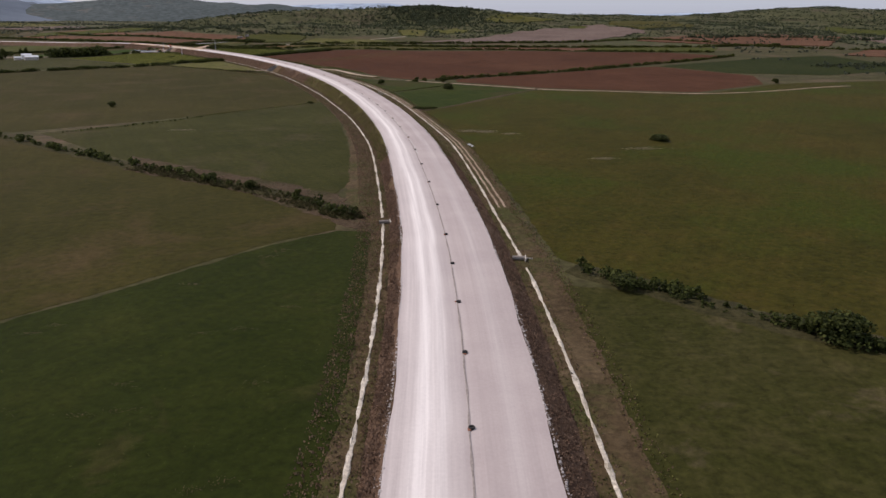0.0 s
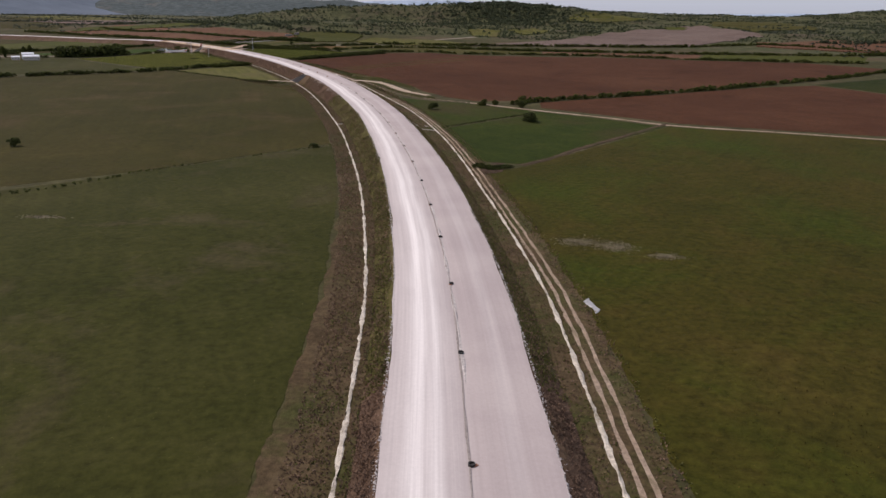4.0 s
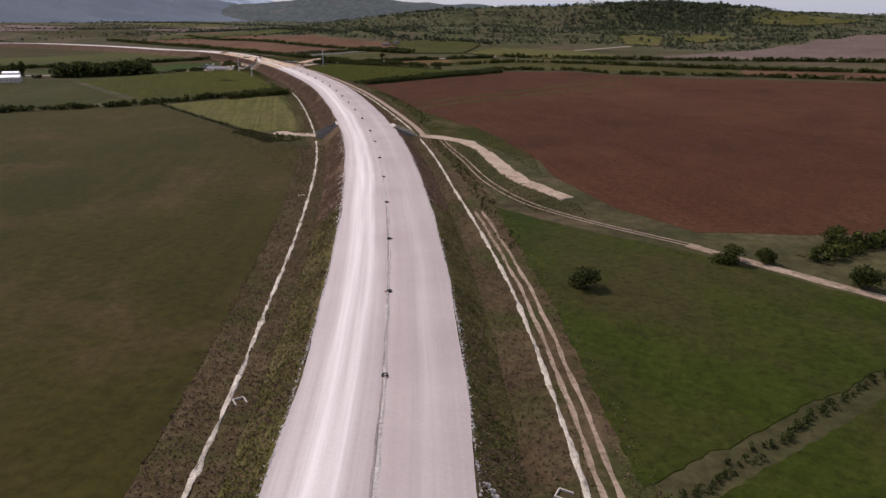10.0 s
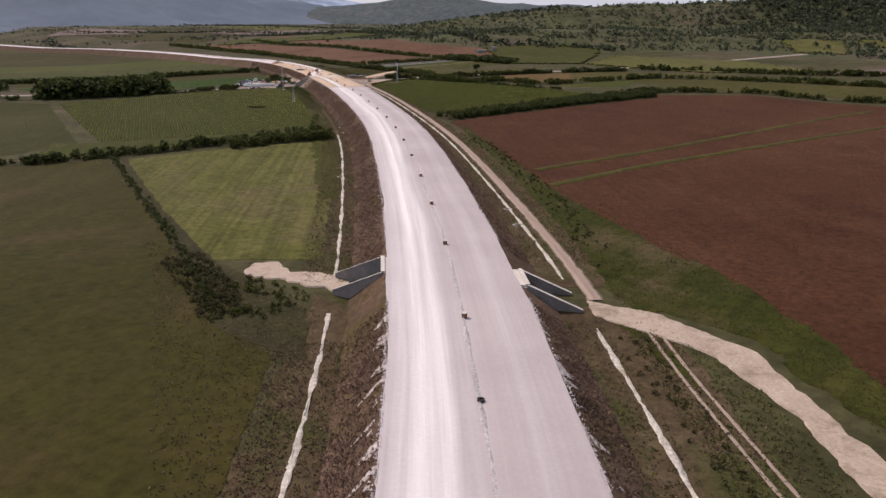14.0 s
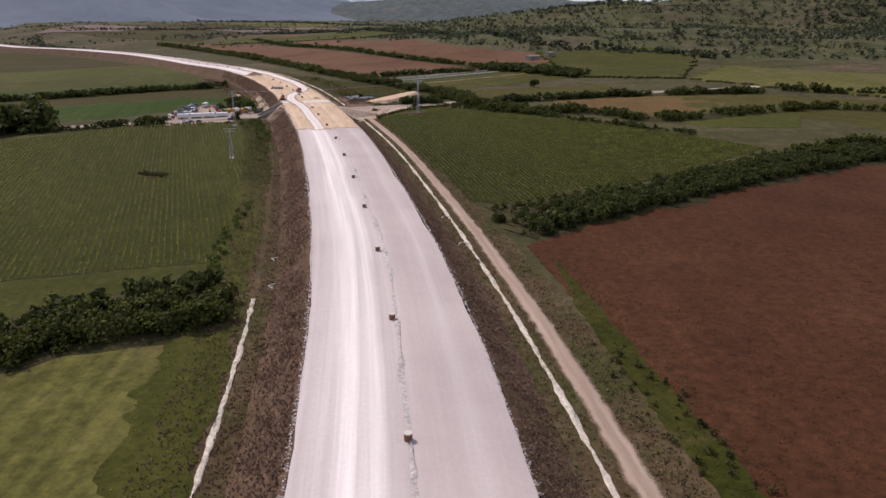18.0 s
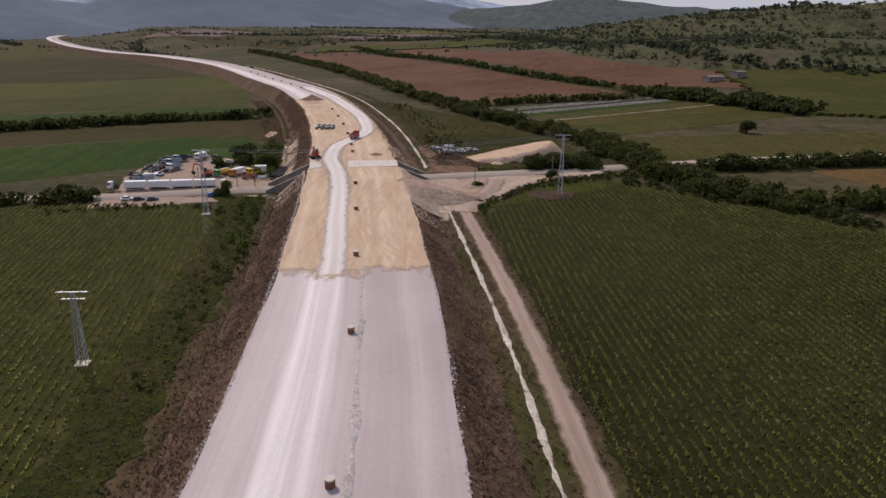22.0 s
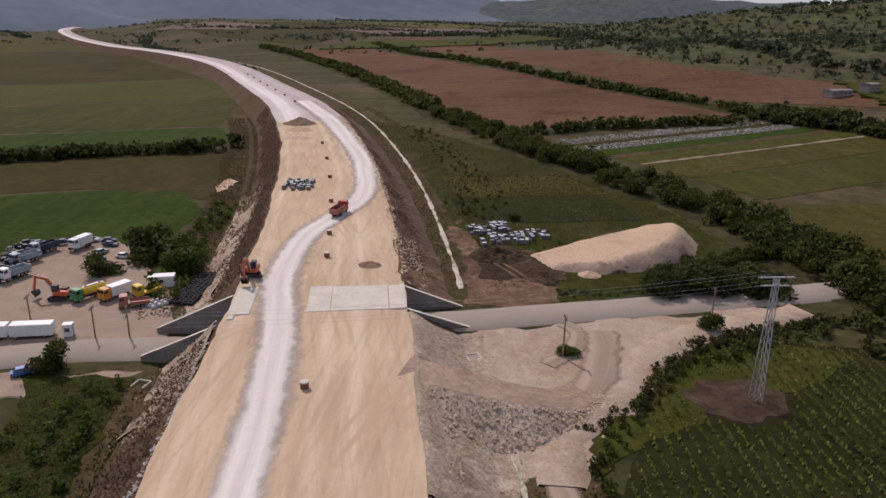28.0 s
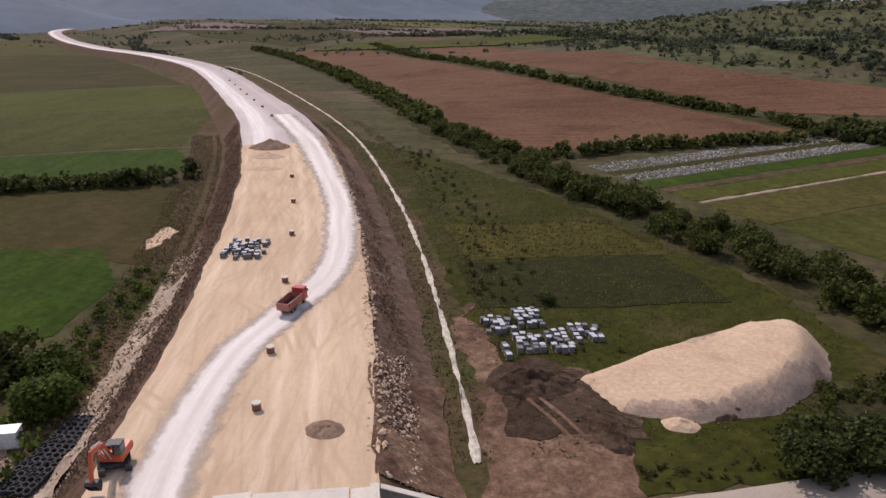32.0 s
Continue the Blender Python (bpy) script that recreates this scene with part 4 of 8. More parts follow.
for u0, u1 in ((-80, 157), (161, 626), (640, 778)):
    ditch("ditch_left", u0, u1, LD, 0.34)
for u0, u1 in ((-80, 125), (131, 615), (632, 938), (962, 1400)):
    ditch("ditch_right", u0, u1, RD, 0.34)
RTRACK = lambda k: (lambda u: RD(u) + k + np.interp(u, (0, 150, 300, 560, 650), (2.6, 2.6, 2.0, 2.2, 2.6)))
for k in (-0.75, 0.75):
    strip("track_rut", 168, 525, [(RTRACK(k - 0.28), (0.09,)), (RTRACK(k + 0.28), (0.09,))], TRACK, 2.0, jitter=0.12, label="wheel rut of the service track", category="track")
ribbon("service_track", [R(u, float(RTRACK(0)(np.array([float(u)]))[0])) for u in range(624, 931, 6)], 2.9, DIRT_TRACK, 0.13, "beige dirt service track beside the embankment", "track", 1.5, 0.12)
ribbon("farm_track", [(-26, 509), (3, 489), (37, 467), (60, 450), (92, 440), (160, 424), (260, 470)], 1.9, TRACK, 0.13, "dirt farm track with grassy middle", "track")
for o in (-0.75, 0.75):
    ribbon("farm_track_rut", [(-101 + o, 606.5), (-95 + o, 594), (-84 + o, 573 + o * 0.3), (-72 + o, 549 + o * 0.6), (-60 + o * 0.8, 532 + o * 0.8), (-46, 520.5 + o), (-24, 508 + o)], 0.6, DIRT_TRACK, 0.14, "pale wheel rut of the farm track", "track", 1.5, 0.15)
drape("sand_spill", [(-110, 612), (-100, 611), (-89, 604), (-81, 590), (-73, 575), (-68.5, 565), (-62, 553), (-50, 539), (-52, 536), (-64, 549.5), (-71, 560), (-74, 567), (-79, 578), (-85.5, 592), (-94, 602.5), (-108, 607.5)], BLEACHED_SAND, 0.2, 2.0, label="winding spread of pale sand beside the field", category="sand", ragged=0.6)
drape("sand_apron", [(-164, 611), (-161, 612.5), (-157, 610), (-146, 609.5), (-145, 605.5), (-150, 606), (-156, 606.5), (-162, 606)], BLEACHED_SAND, 0.18, 3.0, label="pale sand patch at the underpass mouth", category="sand", ragged=1.4)
drape("grass_margin", edge(632, 760, 23.5) + [(-186, 757), (-158, 715), (-129, 671), (-99, 634)], PADDOCK, 0.1, label="grassy field margin", category="grass strip")
drape("brush_patch", [(-262, 672), (-204, 629), (-174, 606), (-153, 588), R(612, -18.5), R(628, -20), (-158, 604), (-172, 610), (-206, 634), (-258, 675)], SCRUB_DARK, 0.12, 8, label="dry brush strip along the field boundary", category="scrub")

# cross road and yard at the bridge
ribbon("cross_road", [(-700, 640), (-430, 780), (-345, 841), (-330, 857.5), (-325, 862), (-313, 873.5), (-303, 883), (-297, 890), (-271, 919), (-250, 942), (-180, 1000), (-60, 1120)], 4.6, ASPHALT, 0.19, "worn grey asphalt country road passing under the bridge", "road", 2.0, 0.03)
drape("yard", [(-325, 864), (-333, 856), (-347, 842.5), (-354, 848), (-362, 857), (-369, 869), (-366, 878), (-356, 878), (-345, 874), (-336, 871)], YARD, 0.1, 5, label="dusty beige machinery yard", category="yard", ragged=0.9)
drape("lay_by", [(-321.5, 858.5), (-334, 848), (-345.5, 839), (-341, 834), (-333, 840.5), (-325, 850)], YARD, 0.09, 5, label="dusty roadside lay-by", category="yard", ragged=0.9)
ribbon("service_track_end", [R(926, 18.3), R(931, 19.4), (-284.4, 873.5), (-283.6, 880), (-284.2, 887), (-283, 894), (-279, 901), (-275, 908)], 3.4, JUNCTION, 0.2, "gravelly dirt track joining the country road", "track", 1.2, 0.14)
drape("junction", [R(950.3, 15.2), (-293, 889.8), (-283.2, 901), (-277, 907.5), (-275.4, 906), (-281.4, 893), (-282.8, 886), (-281.6, 880), (-283.3, 873), R(927, 20.6), R(927, 16.2), R(938, 15.0)], JUNCTION, 0.15, 3, label="dusty gravel junction beside the bridge", category="track", ragged=1.2)
ribbon("junction_track", [(-287.6, 871.8), (-286.2, 875.5), (-286.0, 879), (-287.2, 883), (-288.6, 887), (-289.4, 888.4), (-290.4, 889.6)], 4.6, DIRT_TRACK, 0.21, "curved dirt track worn by lorries", "track", 1.0, 0.12)
ribbon("junction_track_2", [(-291, 880), (-290.4, 884), (-291.8, 888), (-294, 889)], 2.6, DIRT_TRACK, 0.2, "faint curved wheel marks in the dust", "track", 1.0, 0.12)
drape("bank_foot", [R(922, 12.6), R(949.6, 12.2), R(950.6, 16.2), R(940, 16.2), R(927, 15.8), R(921, 14.6)], STONY, 0.16, 2, label="stony ground at the foot of the bank", category="gravel", ragged=0.8)
drape("dirt_patch", [R(957.5, 15.6), R(966, 16.4), R(976, 16.8), R(986, 17.2), R(990, 19.5), R(980, 20.5), (-314, 904), (-309, 907.5), (-304, 905.5), (-300, 899), (-297, 894.2), (-300.5, 889.5)], RED_SOIL, 0.12, 2.5, label="bare reddish churned soil with wheel ruts", category="soil", ragged=1.6)
drape("soil_patch", [R(965, 18.6), R(971, 18.4), R(976, 19.4), R(977, 23.4), R(974, 26.4), R(971, 28.4), R(966, 29.2), R(963.4, 28.6), R(965, 25.4)], SOIL, 0.17, 1.5, label="dark churned soil beside the sand heap", category="soil", ragged=1.4)
for s0 in (0.0, 1.1):
    ribbon("wheel_rut", [R(970, 21.0 + s0), R(967, 22.2 + s0), R(963.6, 23.2 + s0)], 0.34, RED_SOIL, 0.19, "pale wheel rut pressed into the dark soil", "rut", 1.0, 0.3)
drape("mud_hollow", [(-14.1, 358.8), (-9.1, 366.3), (-5.3, 361.9), (-8.3, 351.1), (-12.4, 349.5)], SOIL, 0.14, 2, label="dark muddy hollow beside the track", category="soil", ragged=1.4)
drape("dark_soil_patch", [(-312, 900), (-308, 897.5), (-303, 899), (-300.5, 901.5), (-303, 904.5), (-309, 906)], SOIL, 0.17, 2.0, label="dark freshly turned soil", category="soil", ragged=1.6)

drape("grass_strip", edge(690, 944, -17.8) + edge(944, 800, -23.6) + [R(790, -24.5), R(740, -25), R(690, -22)], PASTURE, 0.1, 5, label="yellow-green grass between the maize and the embankment", category="grass strip", ragged=1.6)
drape("maize_hollow", [(-292.5, 776), (-291, 780), (-285.5, 780), (-284, 777), (-287, 774.6)], SOIL, 0.14, 3, label="dark bare hollow in the maize", category="soil", ragged=1.2)
drape("sand_patch", [(-380, 913.5), (-377.5, 912.5), (-372.5, 906.6), (-373, 905.5), (-376.5, 908)], SAND, 0.16, 2, label="small worn patch of pale sand", category="sand", ragged=0.9)
drape("scrub_patch", [R(150, -15), R(172, -20), R(186, -24.5), (-36, 188), (-46, 196), (-64, 208), (-104, 236), (-98, 214), (-53, 185), (-23, 154)], SCRUB_BROWN, 0.12, 6, label="brown scrubby strip along the hedge", category="scrub", ragged=1.6)
drape("brown_bank", edge(905, 946, -16.5) + [(-331, 852), (-322, 848), (-312, 838)], WEEDY, 0.14, 6, label="rough weedy strip beside the embankment", category="scrub", ragged=1.0)
drape("weed_bank", edge(846, 944, -16.4) + edge(944, 846, -23.0), WEEDY, 0.13, 5, label="dark green weeds at the foot of the embankment", category="weeds", ragged=1.6)
ribbon("weed_strip", [(-1.9, 363.7), (6.6, 374.2), (18.3, 393.9), (34.9, 418.5), (58.6, 454.8)], 2.2, SCRUB_BROWN, 0.14, "dark weedy strip between two fields", "grass strip", 3.0, 0.3)
drape("waste_ground", edge(966, 1090, 18.5) + [(-372, 973), (-345, 962), (-318, 949), (-300, 938), (-290, 928), (-277, 917), (-286.5, 905), (-297.5, 894)], PADDOCK, 0.07, 8, label="rough weedy waste ground", category="scrub", ragged=1.2)
drape("bare_spot", [(-279, 886), (-275.5, 888.5), (-272, 888), (-270.8, 884.5), (-273.5, 881), (-277, 880.6), (-279.4, 883)], SOIL, 0.16, 2, label="bare brown soil round the pylon foot", category="soil", ragged=1.2)
drape("grass_corner", [(-284, 871), (-281.5, 890), (-277, 897), (-268, 900), (-271, 890), (-277, 880), (-280, 868)], PASTURE, 0.11, 3, label="bright grassy field corner", category="grass strip", ragged=1.0)

drape("weedy_corner", [R(600, 24), R(617, 20), (-100, 613), (-88, 607), (-80, 594), (-66, 584), (-74, 596), (-84, 616), (-98, 636), R(640, 23), R(628, 23)], PADDOCK, 0.1, 4, label="yellow-green weeds round the sand spread", category="grass strip", ragged=1.2)

# ---------------------------------------------------------------- plants
rng = np.random.default_rng(7)


def leaf_quads(centres, sizes, normals):
    """Slightly folded leaf clumps: two triangles each, turned at random about their normal."""
    n = len(centres)
    r = rng.normal(size=(n, 3))
    a = np.cross(normals, r)
    a /= np.linalg.norm(a, axis=1)[:, None] + 1e-9
    b = np.cross(normals, a)
    s, w = sizes[:, None], rng.uniform(0.6, 1.0, (n, 1))
    v = np.stack([centres - a * s, centres - b * s * w + normals * s * 0.2, centres + a * s, centres + b * s * w - normals * s * 0.25], 1).reshape(-1, 3)
    return v, np.arange(4 * n).reshape(-1, 4)


def crown_points(count, lobes, spread=0.25):
    """Points and outward normals on a cluster of lobes (x, y, z, radius)."""
    lobes = np.array(lobes)
    w = lobes[:, 3] ** 2
    pick = rng.choice(len(lobes), count, p=w / w.sum())
    d = rng.normal(size=(count, 3))
    d /= np.linalg.norm(d, axis=1)[:, None]
    d[:, 2] = np.where(d[:, 2] < -0.35, -d[:, 2], d[:, 2])
    rad = lobes[pick, 3] * rng.uniform(1 - spread * 1.6, 1 + spread * 0.6, count)
    p = lobes[pick, :3] + d * rad[:, None] * np.array([1, 1, 0.9])
    nrm = d + rng.normal(size=(count, 3)) * 0.55
    nrm /= np.linalg.norm(nrm, axis=1)[:, None]
    p[:, 2] = np.maximum(p[:, 2], 0.05)
    return p, nrm


def bush_lobes(h, w, n):
    out = []
    for k in range(n):
        a = rng.uniform(0, 6.28)
        q = w * 0.5 * rng.uniform(0.1, 0.75)
        r = rng.uniform(0.28, 0.42) * min(w, h)
        z = rng.uniform(0.25, 0.95) * h - r * 0.6
        out.append((q * math.cos(a), q * math.sin(a), max(z, r * 0.4), r))
    return out


def bush_mesh(name, h, w, n_leaf, material, lobes=9, size=0.17):
    p, nrm = crown_points(n_leaf, bush_lobes(h, w, lobes))
    v, f = leaf_quads(p, rng.uniform(0.6, 1.4, n_leaf) * size * min(h, w) ** 0.8, nrm)
    return mesh_of(name, v, f, material)


def trunk_mesh(h, r, limbs=4):
    bm = bmesh.new()
    tube(bm, r, (0, 0, -0.15), (0, 0, h * 0.55), 7, r * 0.6)
    for k in range(limbs):
        a = 6.28 * k / limbs + 0.4
        tube(bm, r * 0.5, (0, 0, h * (0.3 + 0.06 * k)), (math.cos(a) * h * 0.3, math.sin(a) * h * 0.3, h * (0.62 + 0.05 * k)), 5, r * 0.15)
    me = bpy.data.meshes.new("trunk")
    bm.to_mesh(me)
    bm.free()
    me.materials.append(BARK)
    return me


BUSHES = [bush_mesh("crown", 1.0, 1.25, 2400, m, 11 + k % 4, 0.046) for k, m in enumerate((LEAF, LEAF_DARK, LEAF, LEAF_BRIGHT, LEAF_DARK, LEAF))]
TRUNKS = [trunk_mesh(1.0, 0.05), trunk_mesh(1.0, 0.06, 5)]


def bush(x, y, h, w=None, which=None, label="dense green shrub", category="bush", group="", name="bush"):
    w = w or h
    k = int(rng.integers(len(BUSHES))) if which is None else which
    t = thing(name, pose(x, y, land1(x, y) - 0.03, 0, 0, float(rng.uniform(0, 360))), label, category, group)
    t.scale = (w, w, h)
    part("trunk", TRUNKS[k % 2], None, t)
    part("crown", BUSHES[k], None, t)
    return t


def scatter_line(points, gap, wide, seedless=0):
    c = spline(points, gap)
    t = np.gradient(c, axis=0)
    t /= np.linalg.norm(t, axis=1)[:, None]
    side = np.stack([t[:, 1], -t[:, 0]], 1)
    return c + side * rng.uniform(-wide, wide, (len(c), 1)) + rng.normal(size=c.shape) * gap * 0.25


def thicket(name, xy, h_lo, h_hi, leaves, material, label, category="hedge", size=0.13, aspect=1.2):
    """Many small bushes too many to count, joined into one mass of leaf clumps."""
    n = len(xy)
    drift = np.array([noise.noise((x * 0.09, y * 0.09, 2)) for x, y in xy])
    h = h_lo + (h_hi - h_lo) * np.clip(rng.uniform(0, 1, n) * 0.6 + 0.3 + 0.75 * drift, 0, 1)
    w, k = h * aspect, 6
    a, q = rng.uniform(0, 6.28, (n, k)), w[:, None] * 0.5 * rng.uniform(0.1, 0.75, (n, k))
    r = rng.uniform(0.28, 0.42, (n, k)) * np.minimum(w, h)[:, None]
    z = np.maximum(rng.uniform(0.25, 0.95, (n, k)) * h[:, None] - r * 0.6, r * 0.4)
    lobes = np.stack([q * np.cos(a), q * np.sin(a), z], 2)
    i, j = np.repeat(np.arange(n), leaves), rng.integers(0, k, n * leaves)
    m = len(i)
    d = rng.normal(size=(m, 3))
    d /= np.linalg.norm(d, axis=1)[:, None]
    d[:, 2] = np.where(d[:, 2] < -0.35, -d[:, 2], d[:, 2])
    p = lobes[i, j] + d * (r[i, j] * rng.uniform(0.52, 1.18, m))[:, None] * np.array([1, 1, 0.9])
    p[:, 2] = np.maximum(p[:, 2], 0.05)
    nrm = d + rng.normal(size=(m, 3)) * 0.55
    nrm /= np.linalg.norm(nrm, axis=1)[:, None]
    p += np.column_stack([xy, land(xy[:, 0], xy[:, 1])])[i]
    v, f = leaf_quads(p, rng.uniform(0.6, 1.5, m) * size * h[i], nrm)
    return tagged(new(name, mesh_of(name, v, f, material)), label, category, "", "stuff")


HEDGES = [
    ([(-22, 160), (-38, 178), (-53, 189), (-95, 218), (-170, 273), (-300, 365)], 1.9, 1.5, 0.5, 2.7, LEAF_DARK, 90, "hedge of scattered shrubs along a field boundary"),
    ([(24, 126), (34, 118), (46, 106), (60, 95), (110, 58), (200, -10)], 0.7, 1.9, 0.6, 2.6, LEAF_DARK, 90, "dense hedge between the fields"),
    ([(-6, 506), (8, 519), (76, 565), (190, 655), (300, 770)], 1.1, 1.3, 1.2, 3.0, LEAF, 60, "long hedge between the brown fields"),
    ([(-194, 765), (-171, 818), (-141, 872), (-93, 886), (-62, 868), (17, 862), (90, 845), (155, 826), (300, 828)], 1.0, 1.8, 1.0, 3.0, LEAF, 60, "long dark hedge beyond the brown field"),
    ([(-195, 768), (-189, 780), (-179, 797), (-167, 817), (-154, 838), (-136, 862)], 0.15, 5.4, 1.2, 3.0, LEAF_DARK, 260, "wide belt of dense shrubs between the fields"),
    ([(-202, 776), (-195, 788), (-187, 803)], 0.6, 2.2, 0.5, 1.3, LEAF, 60, "low brush in front of the shrub belt"),
    ([(-225, 728), (-240, 706), (-252, 688), (-262, 676), (-268, 668), (-290, 648), (-320, 618), (-380, 560)], 0.7, 2.3, 1.2, 3.2, LEAF_DARK, 80, "dark hedge below the meadow"),
    ([(-219, 724), (-228, 710), (-238, 697)], 0.35, 4.6, 1.4, 3.2, LEAF, 200, "thick shrubs at the field corner"),
    ([(-236, 898), (-255, 906), (-272, 921), (-288, 937), (-299, 946), (-311, 951), (-324, 960), (-340, 966), (-359, 979), (-396, 1004)], 0.32, 4.4, 0.8, 3.6, LEAF, 330, "broad winding belt of stream-side shrubs and trees"),
    ([(-396, 1004), (-483, 1072), (-658, 1194), (-778, 1258)], 0.7, 4.0, 1.4, 3.6, LEAF, 50, "winding belt of stream-side shrubs and trees"),
    ([(-404, 935), (-448, 879), (-520, 790), (-600, 690)], 0.6, 2.6, 1.6, 3.4, LEAF_DARK, 60, "dark hedge across the pasture"),
    ([(-244, 902), (-215, 908), (-196, 900), (-165, 930), (-140, 950), (-60, 938), (18, 914), (100, 902), (172, 894), (280, 900), (420, 940)], 0.55, 4.0, 1.0, 3.2, LEAF, 90, "broad hedge behind the sunflower field"),
    ([(-264, 921), (-250, 929), (-234, 945), (-198, 972), (-167, 987)], 0.45, 2.4, 1.2, 3.4, LEAF_DARK, 180, "tall roadside hedge hiding the country road"),
    ([(-290, 904.6), (-285, 908.8), (-279, 914)], 0.2, 1.9, 1.2, 3.2, LEAF_DARK, 330, "dense dark thicket beside the sand heap"),
    ([(-291, 912.5), (-287, 918), (-283, 925)], 0.4, 1.8, 0.6, 1.9, LEAF, 200, "green brambles behind the sand heap"),
    ([(-268, 902), (-240, 897), (-205, 886), (-180, 876)], 0.8, 2.2, 0.6, 2.0, LEAF_DARK, 60, "low dark shrubs edging the sunflower field"),
    ([(-360, 982), (-343, 1006), (-314, 1047), (-390, 1088), (-507, 1162), (-665, 1277)], 0.8, 2.6, 1.3, 3.0, LEAF, 50, "hedge between the brown fields"),
    ([(-160, 1000), (-60, 985), (20, 982), (80, 984), (176, 990), (270, 1010), (420, 900), (520, 880)], 0.9, 3.0, 1.4, 3.6, LEAF, 45, "distant hedge below the rise"),
    ([(-312, 1047), (-289, 1042), (-253, 1026)], 0.3, 6.0, 2.8, 4.6, LEAF_DARK, 60, "dark coppice beside the far buildings"),
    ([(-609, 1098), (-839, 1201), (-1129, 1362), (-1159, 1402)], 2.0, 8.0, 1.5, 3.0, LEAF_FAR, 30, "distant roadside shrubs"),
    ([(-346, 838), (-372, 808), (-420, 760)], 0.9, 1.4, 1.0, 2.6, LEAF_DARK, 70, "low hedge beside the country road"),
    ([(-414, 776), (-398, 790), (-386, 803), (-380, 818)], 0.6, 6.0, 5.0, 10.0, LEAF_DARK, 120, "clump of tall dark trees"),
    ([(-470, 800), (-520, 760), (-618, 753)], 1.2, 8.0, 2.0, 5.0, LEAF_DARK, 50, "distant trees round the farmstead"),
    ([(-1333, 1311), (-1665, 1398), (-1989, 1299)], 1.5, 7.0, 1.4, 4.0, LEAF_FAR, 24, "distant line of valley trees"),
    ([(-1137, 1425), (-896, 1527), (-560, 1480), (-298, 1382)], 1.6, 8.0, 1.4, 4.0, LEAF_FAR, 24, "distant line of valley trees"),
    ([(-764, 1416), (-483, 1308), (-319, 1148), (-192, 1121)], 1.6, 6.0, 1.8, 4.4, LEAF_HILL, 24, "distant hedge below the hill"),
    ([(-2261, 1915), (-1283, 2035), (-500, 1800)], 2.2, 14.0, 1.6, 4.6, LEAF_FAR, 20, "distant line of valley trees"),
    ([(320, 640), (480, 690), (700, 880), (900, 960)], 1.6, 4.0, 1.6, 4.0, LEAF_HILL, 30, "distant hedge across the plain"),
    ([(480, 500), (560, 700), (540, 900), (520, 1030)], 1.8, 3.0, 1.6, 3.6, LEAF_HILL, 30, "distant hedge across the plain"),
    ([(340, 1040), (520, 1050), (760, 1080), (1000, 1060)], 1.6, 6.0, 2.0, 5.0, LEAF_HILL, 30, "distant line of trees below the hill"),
]
for pts, gap, wide, lo, hi, m, leaves, lab in HEDGES:
    xy = scatter_line(pts, gap, wide)
    thin = np.array([noise.noise((x * 0.11, y * 0.11, 5)) for x, y in xy])
    xy = xy[(thin > -0.22) | (rng.uniform(0, 1, len(xy)) < 0.3)]
    thicket("hedge", xy, lo, hi, leaves, m, lab, size=0.095 * math.sqrt(170 / leaves) * 0.92)
    if leaves >= 50:
        ribbon("hedge_bank", pts, 2 * wide + 2.5, SCRUB_DARK, 0.13, "dark weedy ground under the hedge", "undergrowth", 3.0, 0.35)

